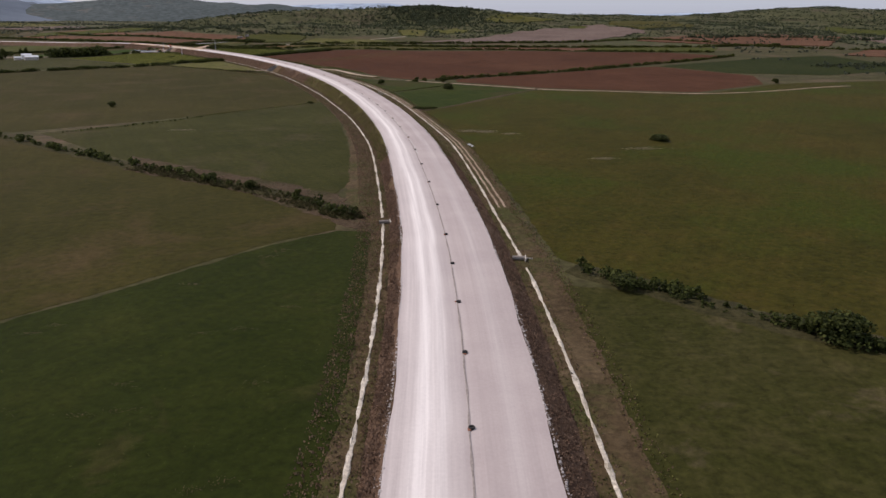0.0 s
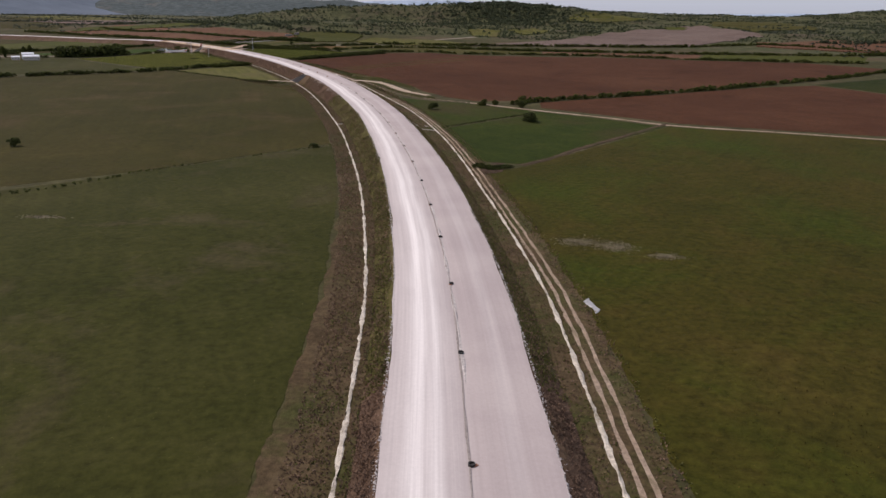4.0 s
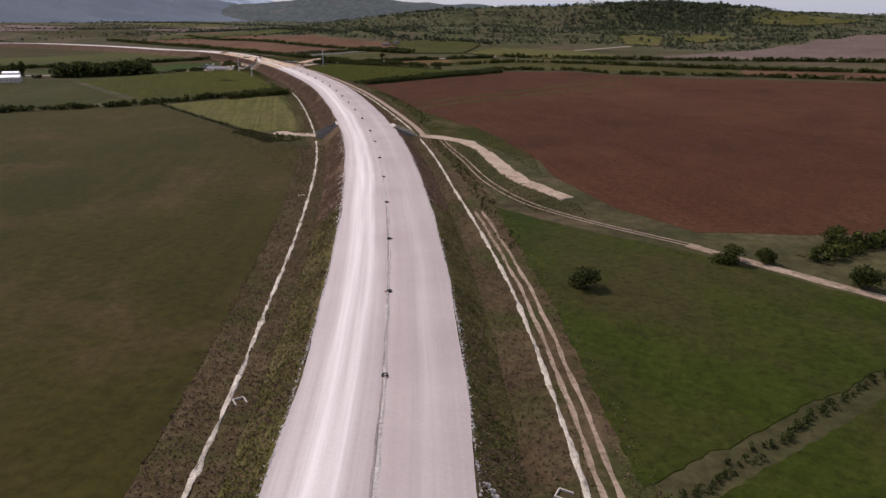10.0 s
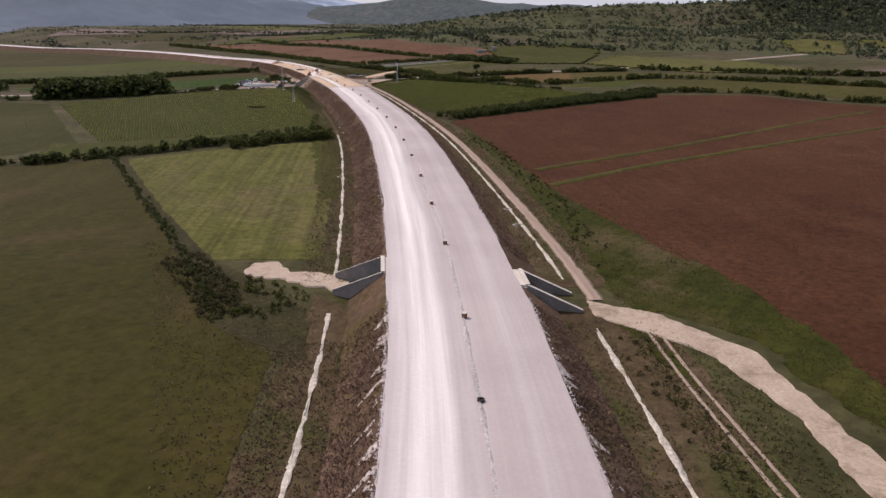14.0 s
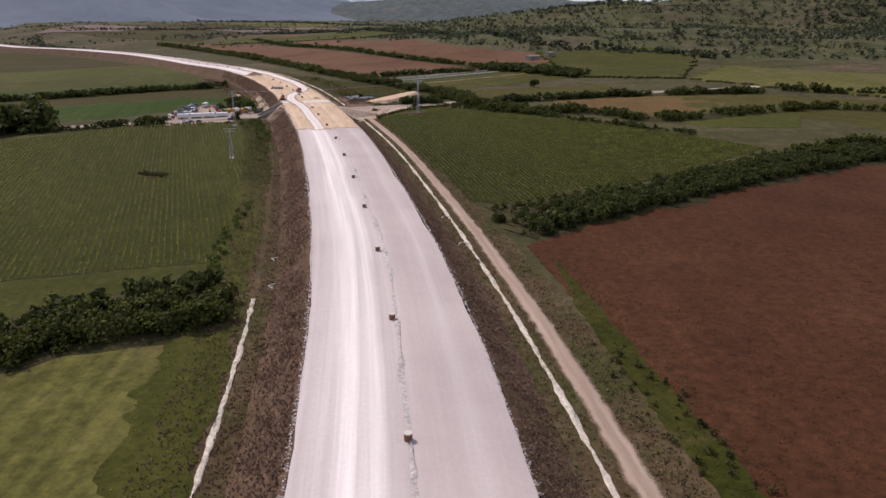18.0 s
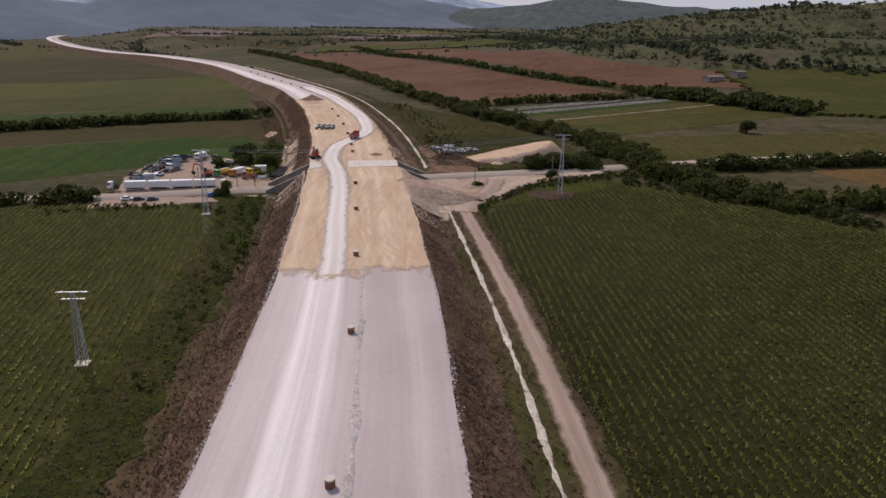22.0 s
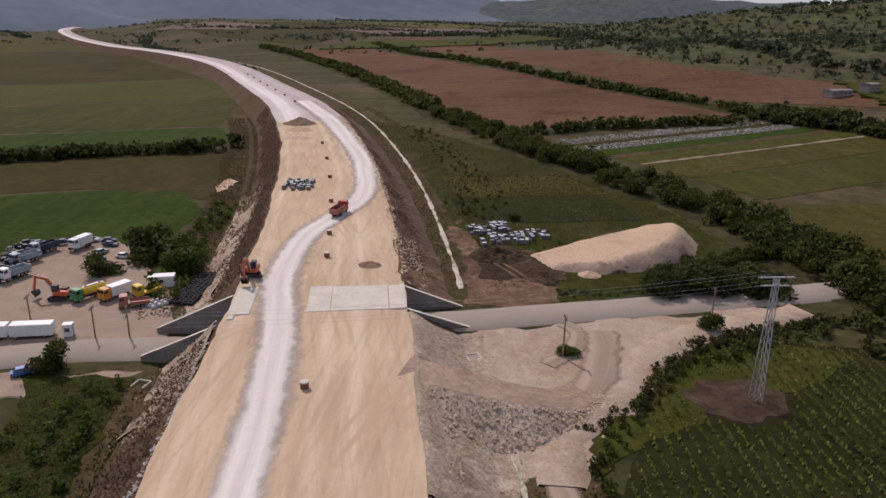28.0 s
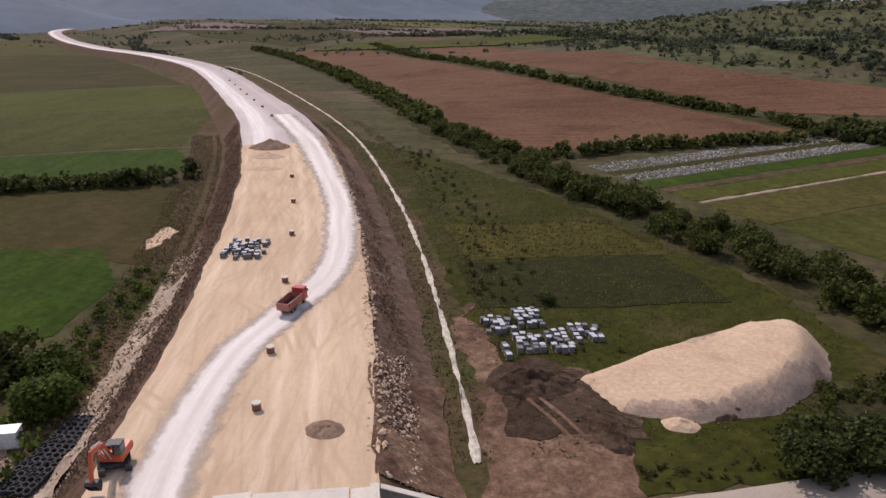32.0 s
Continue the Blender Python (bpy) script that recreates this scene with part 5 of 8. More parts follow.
for pts, gap, wide, lo, hi, m, lab in (
        ([(-32, 430), (-26, 438), (-6, 464), (4, 474)], 0.8, 0.4, 0.3, 0.9, LEAF_DARK, "low dark fence line of weeds across the paddock"),
        ([(-112, 340), (-88, 368), (-67, 393)], 1.1, 0.4, 0.3, 0.8, LEAF, "thin line of weeds along the field boundary"),
        ([(-152, 285), (-122, 320), (-112, 336)], 1.6, 0.6, 0.3, 1.1, LEAF_DARK, "thin dark boundary of low shrubs"),
        ([(-262, 674), (-204, 630), (-174, 607), (-154, 590)], 0.9, 0.9, 0.4, 1.1, LEAF_DARK, "line of dark weeds along the field boundary"),
        ([(-152, 592), (-150, 601), (-160, 602)], 0.35, 2.6, 0.4, 1.2, LEAF, "overgrown weeds beside the underpass"),
        ([(-20, 158), (-34, 172), (-50, 186), (-70, 200), (-95, 217)], 0.16, 3.6, 0.3, 1.1, LEAF_OLIVE, "dense olive-brown brush along the hedge"),
        ([(-154, 592), (-166, 601), (-178, 609)], 0.14, 3.4, 0.3, 1.0, LEAF_OLIVE, "dense olive-brown brush beside the underpass"),
        ([R(645, 26), R(680, 27), R(720, 26), R(755, 24)], 0.7, 2.6, 0.25, 0.8, LEAF_OLIVE, "clumps of olive weeds along the field margin"),
        ([R(500, 22), R(540, 22), R(580, 21.5), R(612, 20)], 0.8, 2.0, 0.25, 0.7, LEAF_OLIVE, "clumps of olive weeds along the verge"),
        ([R(990, 24), R(1010, 26), R(1040, 27), R(1075, 27)], 0.9, 4.0, 0.3, 1.0, LEAF_OLIVE, "clumps of olive weeds on the waste ground"),
        ([(-283.2, 872), (-281.2, 880), (-282, 886), (-281, 892), (-277, 900), (-273, 905)], 0.25, 0.9, 0.3, 1.0, LEAF_OLIVE, "brown weeds edging the junction"),
        ([(-298, 896), (-294, 900), (-289, 904)], 0.4, 1.2, 0.25, 0.7, LEAF_OLIVE, "brown weeds between the road and the sand heap"),
        ([(-15, 360), (-10, 357), (-5, 361)], 0.12, 1.8, 0.5, 1.1, LEAF_DARK, "dark patch of low scrub"),
        ([(-30, 166), (-24, 163), (-18, 160)], 0.6, 3.0, 0.4, 1.0, LEAF_DARK, "brown scrub round the culvert"),
        ([R(900, -17), R(925, -17.5), R(945, -19)], 0.8, 2.0, 0.5, 1.4, LEAF_BRIGHT, "fresh green weeds below the embankment"),
        ([(-318, 843), (-324, 846), (-333, 839), (-345, 828)], 0.9, 1.4, 0.5, 1.2, LEAF, "weeds between the lay-by and the maize"),
        ([(-279.5, 866), (-281, 874), (-282, 882), (-279.5, 890), (-276, 897)], 0.6, 0.8, 0.4, 1.2, LEAF, "brown and green weeds edging the sunflower field"),
        ([(-276, 899), (-268, 908), (-258, 905)], 0.7, 1.6, 0.6, 1.6, LEAF, "bramble beside the country road"),
        ([R(965, -19), R(985, -19), R(1010, -17)], 0.8, 2.2, 0.6, 1.8, LEAF_BRIGHT, "bright shrubs below the embankment"),
        ([R(872, -19.5), R(890, -19), R(905, -20)], 0.45, 2.4, 0.25, 0.8, LEAF, "rough green weeds beside the maize"),
        ([R(790, -24), R(805, -23), R(830, -21)], 1.0, 1.2, 0.4, 1.2, LEAF_BRIGHT, "green weeds beside the maize"),
        ([(-292, 777.5), (-288, 777.5), (-284.5, 777.5)], 0.09, 1.5, 0.3, 0.9, LEAF_DARK, "dark scrub round a wooden pole"),
        ([R(970, 30), R(985, 26), R(1000, 24)], 1.0, 6.0, 0.3, 0.7, LEAF, "rough weeds on the waste ground")):
    thicket("undergrowth", scatter_line(pts, gap, wide), lo, hi, 70, m, lab, "undergrowth", 0.12)

# scrub on the hills and in the distant valley, its leaf colours greyed for haze
hx, hy = rng.uniform(-900, 1200, 210000), rng.uniform(1040, 2100, 210000)
hh = sum(k[4] * lump(hx, hy, *k[:4], k[5]) for k in HILLS)
keep = (hh > 6.0) & (hh > rng.uniform(0, 13, len(hh))) & ~inside([(-332, 1071), (-253, 1091), (-287, 1118), (-364, 1134), (-669, 1355), (-700, 1315), (-456, 1136)], hx, hy)
for pts, _, _ in FAR_FIELDS:
    keep &= ~inside(pts, hx, hy)
keep &= ~inside([(-60, 985), (12, 984), (78, 985), (176, 992), (250, 1070), (308, 1145), (300, 1300), (288, 1390), (201, 1285), (120, 1190), (66, 1107), (0, 1040)], hx, hy)
hx, hy, hh = hx[keep], hy[keep], hh[keep]
clump = np.array([noise.noise((x / 70, y / 30, 0)) + 0.5 * noise.noise((x / 20, y / 12, 4)) for x, y in zip(hx, hy)]) + 0.5 * np.sin(hh * 1.5 + 1.5 * waves(hx * 2, hy * 2) + 2.0) - 0.35 * smooth(hx, 60, 260)
hxy = np.column_stack([hx, hy])[clump > rng.uniform(-0.55, 0.85, len(clump))][:46000]
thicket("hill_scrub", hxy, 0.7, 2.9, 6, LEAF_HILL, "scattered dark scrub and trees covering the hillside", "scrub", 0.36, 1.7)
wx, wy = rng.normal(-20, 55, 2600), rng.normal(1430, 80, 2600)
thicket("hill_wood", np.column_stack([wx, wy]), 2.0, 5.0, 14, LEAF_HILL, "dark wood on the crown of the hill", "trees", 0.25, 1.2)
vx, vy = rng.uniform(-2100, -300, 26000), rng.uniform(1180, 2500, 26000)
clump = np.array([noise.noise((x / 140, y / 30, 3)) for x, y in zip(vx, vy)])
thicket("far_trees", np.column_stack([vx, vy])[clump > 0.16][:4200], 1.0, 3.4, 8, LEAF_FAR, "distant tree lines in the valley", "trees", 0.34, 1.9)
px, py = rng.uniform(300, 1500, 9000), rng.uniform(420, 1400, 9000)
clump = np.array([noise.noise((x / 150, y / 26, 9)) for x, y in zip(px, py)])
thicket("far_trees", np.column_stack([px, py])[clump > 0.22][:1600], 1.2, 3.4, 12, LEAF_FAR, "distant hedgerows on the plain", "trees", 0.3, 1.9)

# single trees and shrubs
for x, y, h, w, k in ((2, 452, 3.8, 5.6, 4), (-42, 483, 3.4, 3.6, 1), (-20, 501, 3.0, 3.6, 0), (-14, 502, 2.6, 2.6, 2), (-1, 494, 3.6, 3.6, 1), (0, 516, 3.0, 4.6, 0), (80, 266, 2.4, 6.4, 4), (32, 116, 2.6, 4.6, 1),
                      (58, 95, 4.4, 6.6, 4), (-66, 199, 2.4, 2.2, 1), (-52, 188, 2.4, 3.0, 4), (-173, 376, 3.0, 3.2, 1), (218, 484, 3.2, 3.6, 1), (-72, 388, 1.4, 2.6, 1), (-38, 180, 2.0, 1.8, 0),
                      (-350, 877, 4.2, 5.0, 0), (-342, 877, 3.4, 4.4, 3), (-346, 880, 3.0, 4.0, 3), (-349, 870, 2.6, 3.4, 0), (-328.5, 853.5, 2.8, 2.6, 0), (-289, 903, 3.0, 3.4, 1), (-285, 907, 3.4, 4.4, 1), (-280, 910, 3.2, 4.6, 0),
                      (-281.5, 897, 2.0, 2.0, 1), (-290.5, 883.5, 0.9, 1.8, 2), (-262, 978, 3.6, 3.6, 1), (-416, 942, 1.8, 2.0, 1), (-352, 836, 2.6, 3.0, 4), (-318, 919, 1.2, 1.6, 1)):
    bush(x, y, h, w, k, "rounded dark green shrub standing in the field")


# ---------------------------------------------------------------- ground cover near the road
def blades(name, xy, z, height, width, material, label, category="grass", count=3, lean=1.5):
    """Tufts of drooping blades and seed heads, too many to count; most of them show their upper side."""
    p = np.repeat(np.column_stack([xy, z]), count, 0)
    m = len(p)
    p[:, :2] += rng.normal(size=(m, 2)) * width * (0.9 if lean > 1 else 0.5)
    h = height * rng.uniform(0.1, 0.75, m)
    ang = rng.uniform(0, 6.283, m)
    out = np.column_stack([np.cos(ang), np.sin(ang), np.zeros(m)])
    side = np.column_stack([-np.sin(ang), np.cos(ang), np.zeros(m)]) * (width * rng.uniform(0.45, 0.9, m))[:, None]
    reach = (width * rng.uniform(0.7, 1.6, m))[:, None]
    up = np.array([0, 0, 1.0])
    a = p + up * (h * 0.08)[:, None] - out * reach * 0.6
    c = p + up * h[:, None] + out * reach * 0.4 + rng.normal(size=(m, 3)) * width * 0.25
    v = np.stack([a - side * 0.5, a + side * 0.5, c + side, c - side], 1).reshape(-1, 3)
    return tagged(new(name, mesh_of(name, v, np.arange(4 * m).reshape(-1, 4), material)), label, category, "", "stuff")


def over(u0, u1, s0, s1, n):
    """Random places beside the road."""
    u = rng.uniform(u0, u1, n)
    lo, hi = (s0(u) if callable(s0) else s0), (s1(u) if callable(s1) else s1)
    s = lo + (hi - lo) * rng.uniform(0, 1, n)
    x, y = at(u, s)
    return u, s, x, y


def slope_z(u, s):
    right = s > 0
    foot = np.where(right, RT(u), LT(u))
    base = np.where(right, np.interp(u, RIGHT_U, RIGHT_Z), np.interp(u, LEFT_U, LEFT_Z))
    k = np.clip((np.abs(s) - HALF - 0.5) / (np.abs(foot) - HALF - 0.5), 0, 1)
    return -0.45 + (base + 0.45) * k + road_z(u)


def clear(u, s):
    return ~(((u > 617) & (u < 638)) | ((u > 946) & (u < 960)))


for tag, s0, s1 in (("left", LT, lambda u: EDGE_L(u) - 0.4), ("right", lambda u: EDGE_R(u) + 0.4, RT)):
    u, s, x, y = over(20, 1110, s0, s1, 60000)
    ok = clear(u, s) & ~((s > 0) & (u > 922) & (u < 960))
    green = (u > 225) & (u < 525) & (rng.uniform(0, 1, len(u)) < 0.6)
    for pick, m, lab in ((ok & ~green, TUFT_SLOPE, "dry brown weeds on the embankment slope"), (ok & green, TUFT_GREEN, "yellow-green weeds on the embankment slope")):
        blades("slope_grass", np.column_stack([x, y])[pick], slope_z(u, s)[pick] - 0.03, 0.32, 0.12, m, lab, count=3)
for s0, s1, m, n, h in ((lambda u: LD(u) - 5.6, LT, TUFT_SLOPE, 42000, 0.40), (lambda u: LD(u) - 4.6, LT, TUFT_GREEN, 17000, 0.34), (RT, lambda u: RD(u) + 6.5, TUFT_SLOPE, 26000, 0.34), (RT, lambda u: RD(u) + 7, TUFT_GREEN, 24000, 0.34)):
    u, s, x, y = over(0, 1120, s0, s1, n)
    track = (s > 0) & (np.abs(s - RD(u) - 2.5) < 1.3)
    ok = clear(u, s) & ~track & ~((u > 926) & (u < 962) & (s > 0)) & (np.abs(s - np.where(s > 0, RD(u), LD(u))) > 0.45)
    blades("verge_grass", np.column_stack([x, y])[ok], land_us(x, y, u, s)[ok], h, 0.13, m, "tall dry and green weeds on the verge", count=2)


def sow(name, outline, n, height, width, material, label, category="crop", row=0.0, count=2, near=None, bearing=0.0, lean=1.3):
    """Plants over a field; with row they stand in straight lines at a bearing."""
    xs, ys = [p[0] for p in outline], [p[1] for p in outline]
    x, y = rng.uniform(min(xs), max(xs), n), rng.uniform(min(ys), max(ys), n)
    ok = inside(outline, x, y)
    x, y = x[ok], y[ok]
    if row:
        cb, sb = math.cos(radians(bearing)), math.sin(radians(bearing))
        along, across = -x * sb + y * cb, x * cb + y * sb
        across = np.round(across / row) * row + rng.normal(size=len(x)) * row * 0.04
        x, y = -along * sb + across * cb, along * cb + across * sb
    if near:
        d = np.hypot(x - near[0], y - near[1])
        ok = rng.uniform(0, 1, len(x)) < np.clip(near[2] / np.maximum(d, 1), 0, 1) ** 1.5
        x, y = x[ok], y[ok]
    ok = (np.hypot(x + 275.4, y - 884.6) > 4.4) & (np.hypot(x + 288, y - 777.5) > 3.2)      # bare ground round the poles
    x, y = x[ok], y[ok]
    return blades(name, np.column_stack([x, y]), land(x, y), height, width, material, label, category, count, lean)


sow("ripe_crop", [(-191, 760), (-160, 715), (-131, 670), (-100, 634), (-86, 612), (-76, 592), (-64, 580), (-57, 560), (-40, 532), (0, 540), (60, 640), (20, 840), (-62, 858), (-93, 878), (-141, 864), (-171, 812)], 170000, 0.26, 0.07, TUFT_RED, "ripe red-brown maize stalks", near=(-140, 700, 75))
sow("maize", [(-286, 692), (-232, 737), *edge(800, 920, -23), (-326, 846), (-350, 832), (-388, 762)], 190000, 0.5, 0.11, TUFT_MAIZE, "green maize plants in rows", row=1.0, bearing=44.6, lean=0.3)
sow("sunflowers", edge(922, 846, 20.8) + edge(842, 818, 21.8) + [(-203, 781), (-182, 812), (-160, 862), (-203, 888), (-246, 900), (-268, 902), (-283, 894)], 200000, 0.5, 0.12, TUFT_CORN, "green sunflower plants in rows", row=1.0, bearing=36.5, lean=0.3)
sow("yellowing_crop", [(22, 132), *edge(180, 345, 25), (-11, 352), (0, 362), (58, 448), (147, 420), (200, 300), (150, 60), (62, 97), (32, 122)], 110000, 0.26, 0.085, TUFT_STRAW, "yellowing crop plants", near=(20, 200, 70))
for o, m in (([*edge(-20, 100, -15.6), (-68, 100), (-150, 20), (-120, -40)], TUFT_GREEN), ([*edge(-20, 116, 21), (32, 115), (58, 93), (90, 40), (60, -30)], TUFT_GREEN), ([(-30, 172), *edge(200, 330, -21.5), (-66, 392), (-109, 343), (-100, 226), (-55, 195)], TUFT_GREEN),
             ([*edge(366, 428, 24), (4, 472), (5, 484), (36, 462), (56, 446), (0, 366)], TUFT_GREEN), ([(-255, 671), (-216, 720), (-180, 661), (-155, 617), (-174, 609)], TUFT_GREEN)):
    sow("field_grass", o, 14000, 0.12, 0.06, m, "short grass tufts in the field", "grass")

for o, n, h, m in ((edge(966, 1090, 18.5) + [(-372, 973), (-345, 962), (-318, 949), (-300, 938), (-290, 928), (-290, 905), (-300, 898)], 26000, 0.32, TUFT_GREEN), (edge(966, 1090, 18.5) + [(-372, 973), (-345, 962), (-318, 949), (-300, 938), (-290, 928), (-290, 905), (-300, 898)], 16000, 0.32, TUFT_BROWN),
                   (edge(905, 946, -16.5) + [(-331, 852), (-322, 848), (-312, 838)], 9000, 0.4, TUFT_GREEN), (edge(1003, 1018, 22, 6) + [(-327, 952), (-313, 943)], 5000, 0.45, TUFT_STRAW), (edge(988, 1002, 20.5, 6) + [(-314, 941), (-302, 931)], 5000, 0.35, TUFT_CORN),
                   ([R(150, -15), R(172, -20), R(186, -24.5), (-36, 188), (-46, 196), (-64, 208), (-104, 236), (-98, 214), (-53, 185), (-23, 154)], 7000, 0.4, TUFT_BROWN),
                   (edge(960, 1060, -15.5) + [(-404, 930), (-366, 899), (-352, 882), (-342, 878)], 16000, 0.36, TUFT_GREEN), ([(-272, 672), (-204, 631), (-174, 608), (-150, 588), (-146, 600), (-160, 604), (-176, 612), (-206, 638), (-262, 680)], 9000, 0.35, TUFT_BROWN)):
    sow("weeds", o, n, h, 0.09, m, "rough weeds", "weeds", count=2)

sow("margin_weeds", edge(850, 944, -16.2) + edge(944, 850, -23.0), 15000, 0.42, 0.13, TUFT_GREEN, "dark green weeds at the foot of the embankment", "weeds", count=3)
for n, m in ((16000, TUFT_GREEN), (9000, TUFT_MAIZE), (4000, TUFT_BROWN)):
    sow("margin_weeds", edge(690, 944, -17.2) + edge(944, 800, -23.8) + [R(790, -24.8), R(740, -25), R(690, -22)], n, 0.36, 0.09, m, "yellow-green grass beside the maize", "weeds", count=2)
for o, n, h, m in ((edge(632, 760, 20.5) + [(-184, 758), (-156, 716), (-127, 672), (-97, 635)], 16000, 0.36, TUFT_GREEN), (edge(632, 760, 20.5) + [(-184, 758), (-156, 716), (-127, 672), (-97, 635)], 9000, 0.36, TUFT_STRAW),
                   ([R(545, 24), R(617, 20), (-100, 613), (-88, 607), (-80, 594), (-60, 560), (-66, 584), (-84, 616), (-98, 636), R(640, 23)], 26000, 0.36, TUFT_GREEN)):
    sow("margin_weeds", o, n, h, 0.09, m, "yellow-green weeds along the field margin", "weeds", count=2)

fx, fy = rng.uniform(-95, -20, 60), rng.uniform(20, 140, 60)
ok = inside([*edge(-20, 140, -16.5), (-35, 139), (-68, 100), (-150, 20)], fx, fy)
centre = np.column_stack([fx[ok], fy[ok]])
xy = np.concatenate([c + rng.normal(size=(40, 2)) * (1.0, 0.35) for c in centre])
blades("dry_tufts", xy, land(xy[:, 0], xy[:, 1]) + 0.06, 0.14, 0.05, TUFT_BROWN, "pale dry tufts scattered in the green field", "grass", 2)

for x, y, a, b, n in ((10, 290, 3.6, 2.2, 900), (17, 288, 3.0, 2.4, 700), (26, 283, 3.0, 1.4, 350), (-107, 293, 4.0, 1.0, 400), (70, 250, 5, 2.2, 400), (52, 232, 3.4, 1.6, 300)):
    xy = np.column_stack([x + rng.normal(size=n) * a * 0.6, y + rng.normal(size=n) * b * 0.6])
    blades("dry_patch", xy, land(xy[:, 0], xy[:, 1]) + 0.06, 0.16, 0.12, TUFT_PALE, "bleached dry grass in a worn patch of the field", "grass", 2)
for o, n, m in (([R(560, -18.5), R(626, -18), (-160, 604), (-178, 611), (-190, 614), (-172, 597), (-156, 580), R(575, -24)], 9000, TUFT_SLOPE), ([R(560, -18.5), R(626, -18), (-160, 604), (-178, 611), (-190, 614), (-172, 597), (-156, 580), R(575, -24)], 8000, TUFT_GREEN),
                ([R(545, 21), R(612, 20), (-100, 608), (-88, 595), (-76, 568), (-62, 548), (-48, 533), (-44, 520), (-56, 524), (-72, 545)], 22000, TUFT_GREEN), ([R(545, 21), R(612, 20), (-100, 608), (-76, 568), (-48, 533), (-56, 524), (-72, 545)], 5000, TUFT_SLOPE)):
    sow("weeds", o, n, 0.36, 0.12, m, "rough green and brown weeds", "weeds", count=2)

# ---------------------------------------------------------------- distance
def ridge(name, cx, cy, rx, ry, h, turn, material, label, seed):
    bm = bmesh.new()
    n = 56
    grid = {}
    c, s = math.cos(radians(turn)), math.sin(radians(turn))
    for i in range(n + 1):
        for j in range(15):
            a, b = (i / n * 2 - 1) * 1.9, (j / 14 * 2 - 1) * 1.9
            z = h * math.exp(-a * a - b * b) * (1 + 0.28 * noise.noise((a * 2.1 + seed, b * 1.5, seed)) + 0.1 * noise.noise((a * 9, b * 6, seed)))
            grid[i, j] = bm.verts.new((cx + a * rx * c - b * ry * s, cy + a * rx * s + b * ry * c, z - 8 - 90 * max(0.0, max(abs(a), abs(b)) - 1.45)))
    for i in range(n):
        for j in range(14):
            bm.faces.new((grid[i, j], grid[i + 1, j], grid[i + 1, j + 1], grid[i, j + 1])).smooth = True
    return tagged(part(name, bm, material), label, "mountain", "", "structure")


# backdrop relief; its haze comes from the bluish base colours, not from air
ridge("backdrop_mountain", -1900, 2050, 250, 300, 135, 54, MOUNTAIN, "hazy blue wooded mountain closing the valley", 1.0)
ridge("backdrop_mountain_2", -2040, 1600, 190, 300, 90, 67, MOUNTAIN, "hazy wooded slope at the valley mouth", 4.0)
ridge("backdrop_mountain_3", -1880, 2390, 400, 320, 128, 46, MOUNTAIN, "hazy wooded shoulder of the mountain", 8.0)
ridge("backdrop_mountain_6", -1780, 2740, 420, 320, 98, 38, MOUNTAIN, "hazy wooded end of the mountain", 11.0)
ridge("backdrop_mountain_4", -1080, 3050, 760, 330, 92, 14, WOODED, "dark wooded ridge blued by haze behind the hill", 5.0)
ridge("backdrop_mountain_5", -1480, 2880, 520, 300, 66, 28, WOODED, "dark wooded foothill blued by haze", 3.0)
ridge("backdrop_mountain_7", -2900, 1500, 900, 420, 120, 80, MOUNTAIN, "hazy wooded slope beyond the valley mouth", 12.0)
ridge("backdrop_ridge", -3000, 3500, 1300, 320, 190, 42, FAR_RIDGE, "far mountain ridge paled by haze", 2.0)
ridge("backdrop_ridge_2", -700, 4200, 1400, 300, 84, 8, FAR_RIDGE, "far mountain ridge paled by haze", 6.0)
ridge("backdrop_ridge_3", 1500, 4000, 1200, 300, 64, -20, FAR_RIDGE, "far mountain ridge paled by haze", 9.0)


# ---------------------------------------------------------------- bridges
def wall(name, p0, p1, top0, top1, foot, material, parent, thick=0.32, label=""):
    """An upright slab between two x, y points, its top sloping from top0 to top1."""
    a, b = Vector((*p0, 0)), Vector((*p1, 0))
    side = (b - a).normalized().cross(Vector((0, 0, 1))) * thick / 2
    bm = bmesh.new()
    vs = [bm.verts.new((q.x + side.x * k, q.y + side.y * k, z)) for k in (-1, 1) for q, z in ((a, foot), (b, foot), (b, top1), (a, top0))]
    for f in ((0, 1, 2, 3), (7, 6, 5, 4), (0, 4, 5, 1), (1, 5, 6, 2), (2, 6, 7, 3), (3, 7, 4, 0)):
        bm.faces.new([vs[k] for k in f])
    bmesh.ops.bevel(bm, geom=bm.edges[:], offset=0.02, segments=1, affect="EDGES")
    bmesh.ops.recalc_face_normals(bm, faces=bm.faces[:])
    ob = part(name, bm, material, parent, label)
    bm = bmesh.new()
    d = (b - a).normalized()
    q = [bm.verts.new((w.x + side.x * k * 1.5, w.y + side.y * k * 1.5, z + dz)) for dz in (0.0, 0.07) for w, z in ((a, top0), (b, top1)) for k in (-1, 1)]
    for f in ((0, 2, 3, 1), (4, 5, 7, 6), (0, 1, 5, 4), (1, 3, 7, 5), (3, 2, 6, 7), (2, 0, 4, 6)):
        bm.faces.new([q[k] for k in f])
    bmesh.ops.recalc_face_normals(bm, faces=bm.faces[:])
    part("coping", bm, CONCRETE, ob, "pale concrete coping")
    return ob


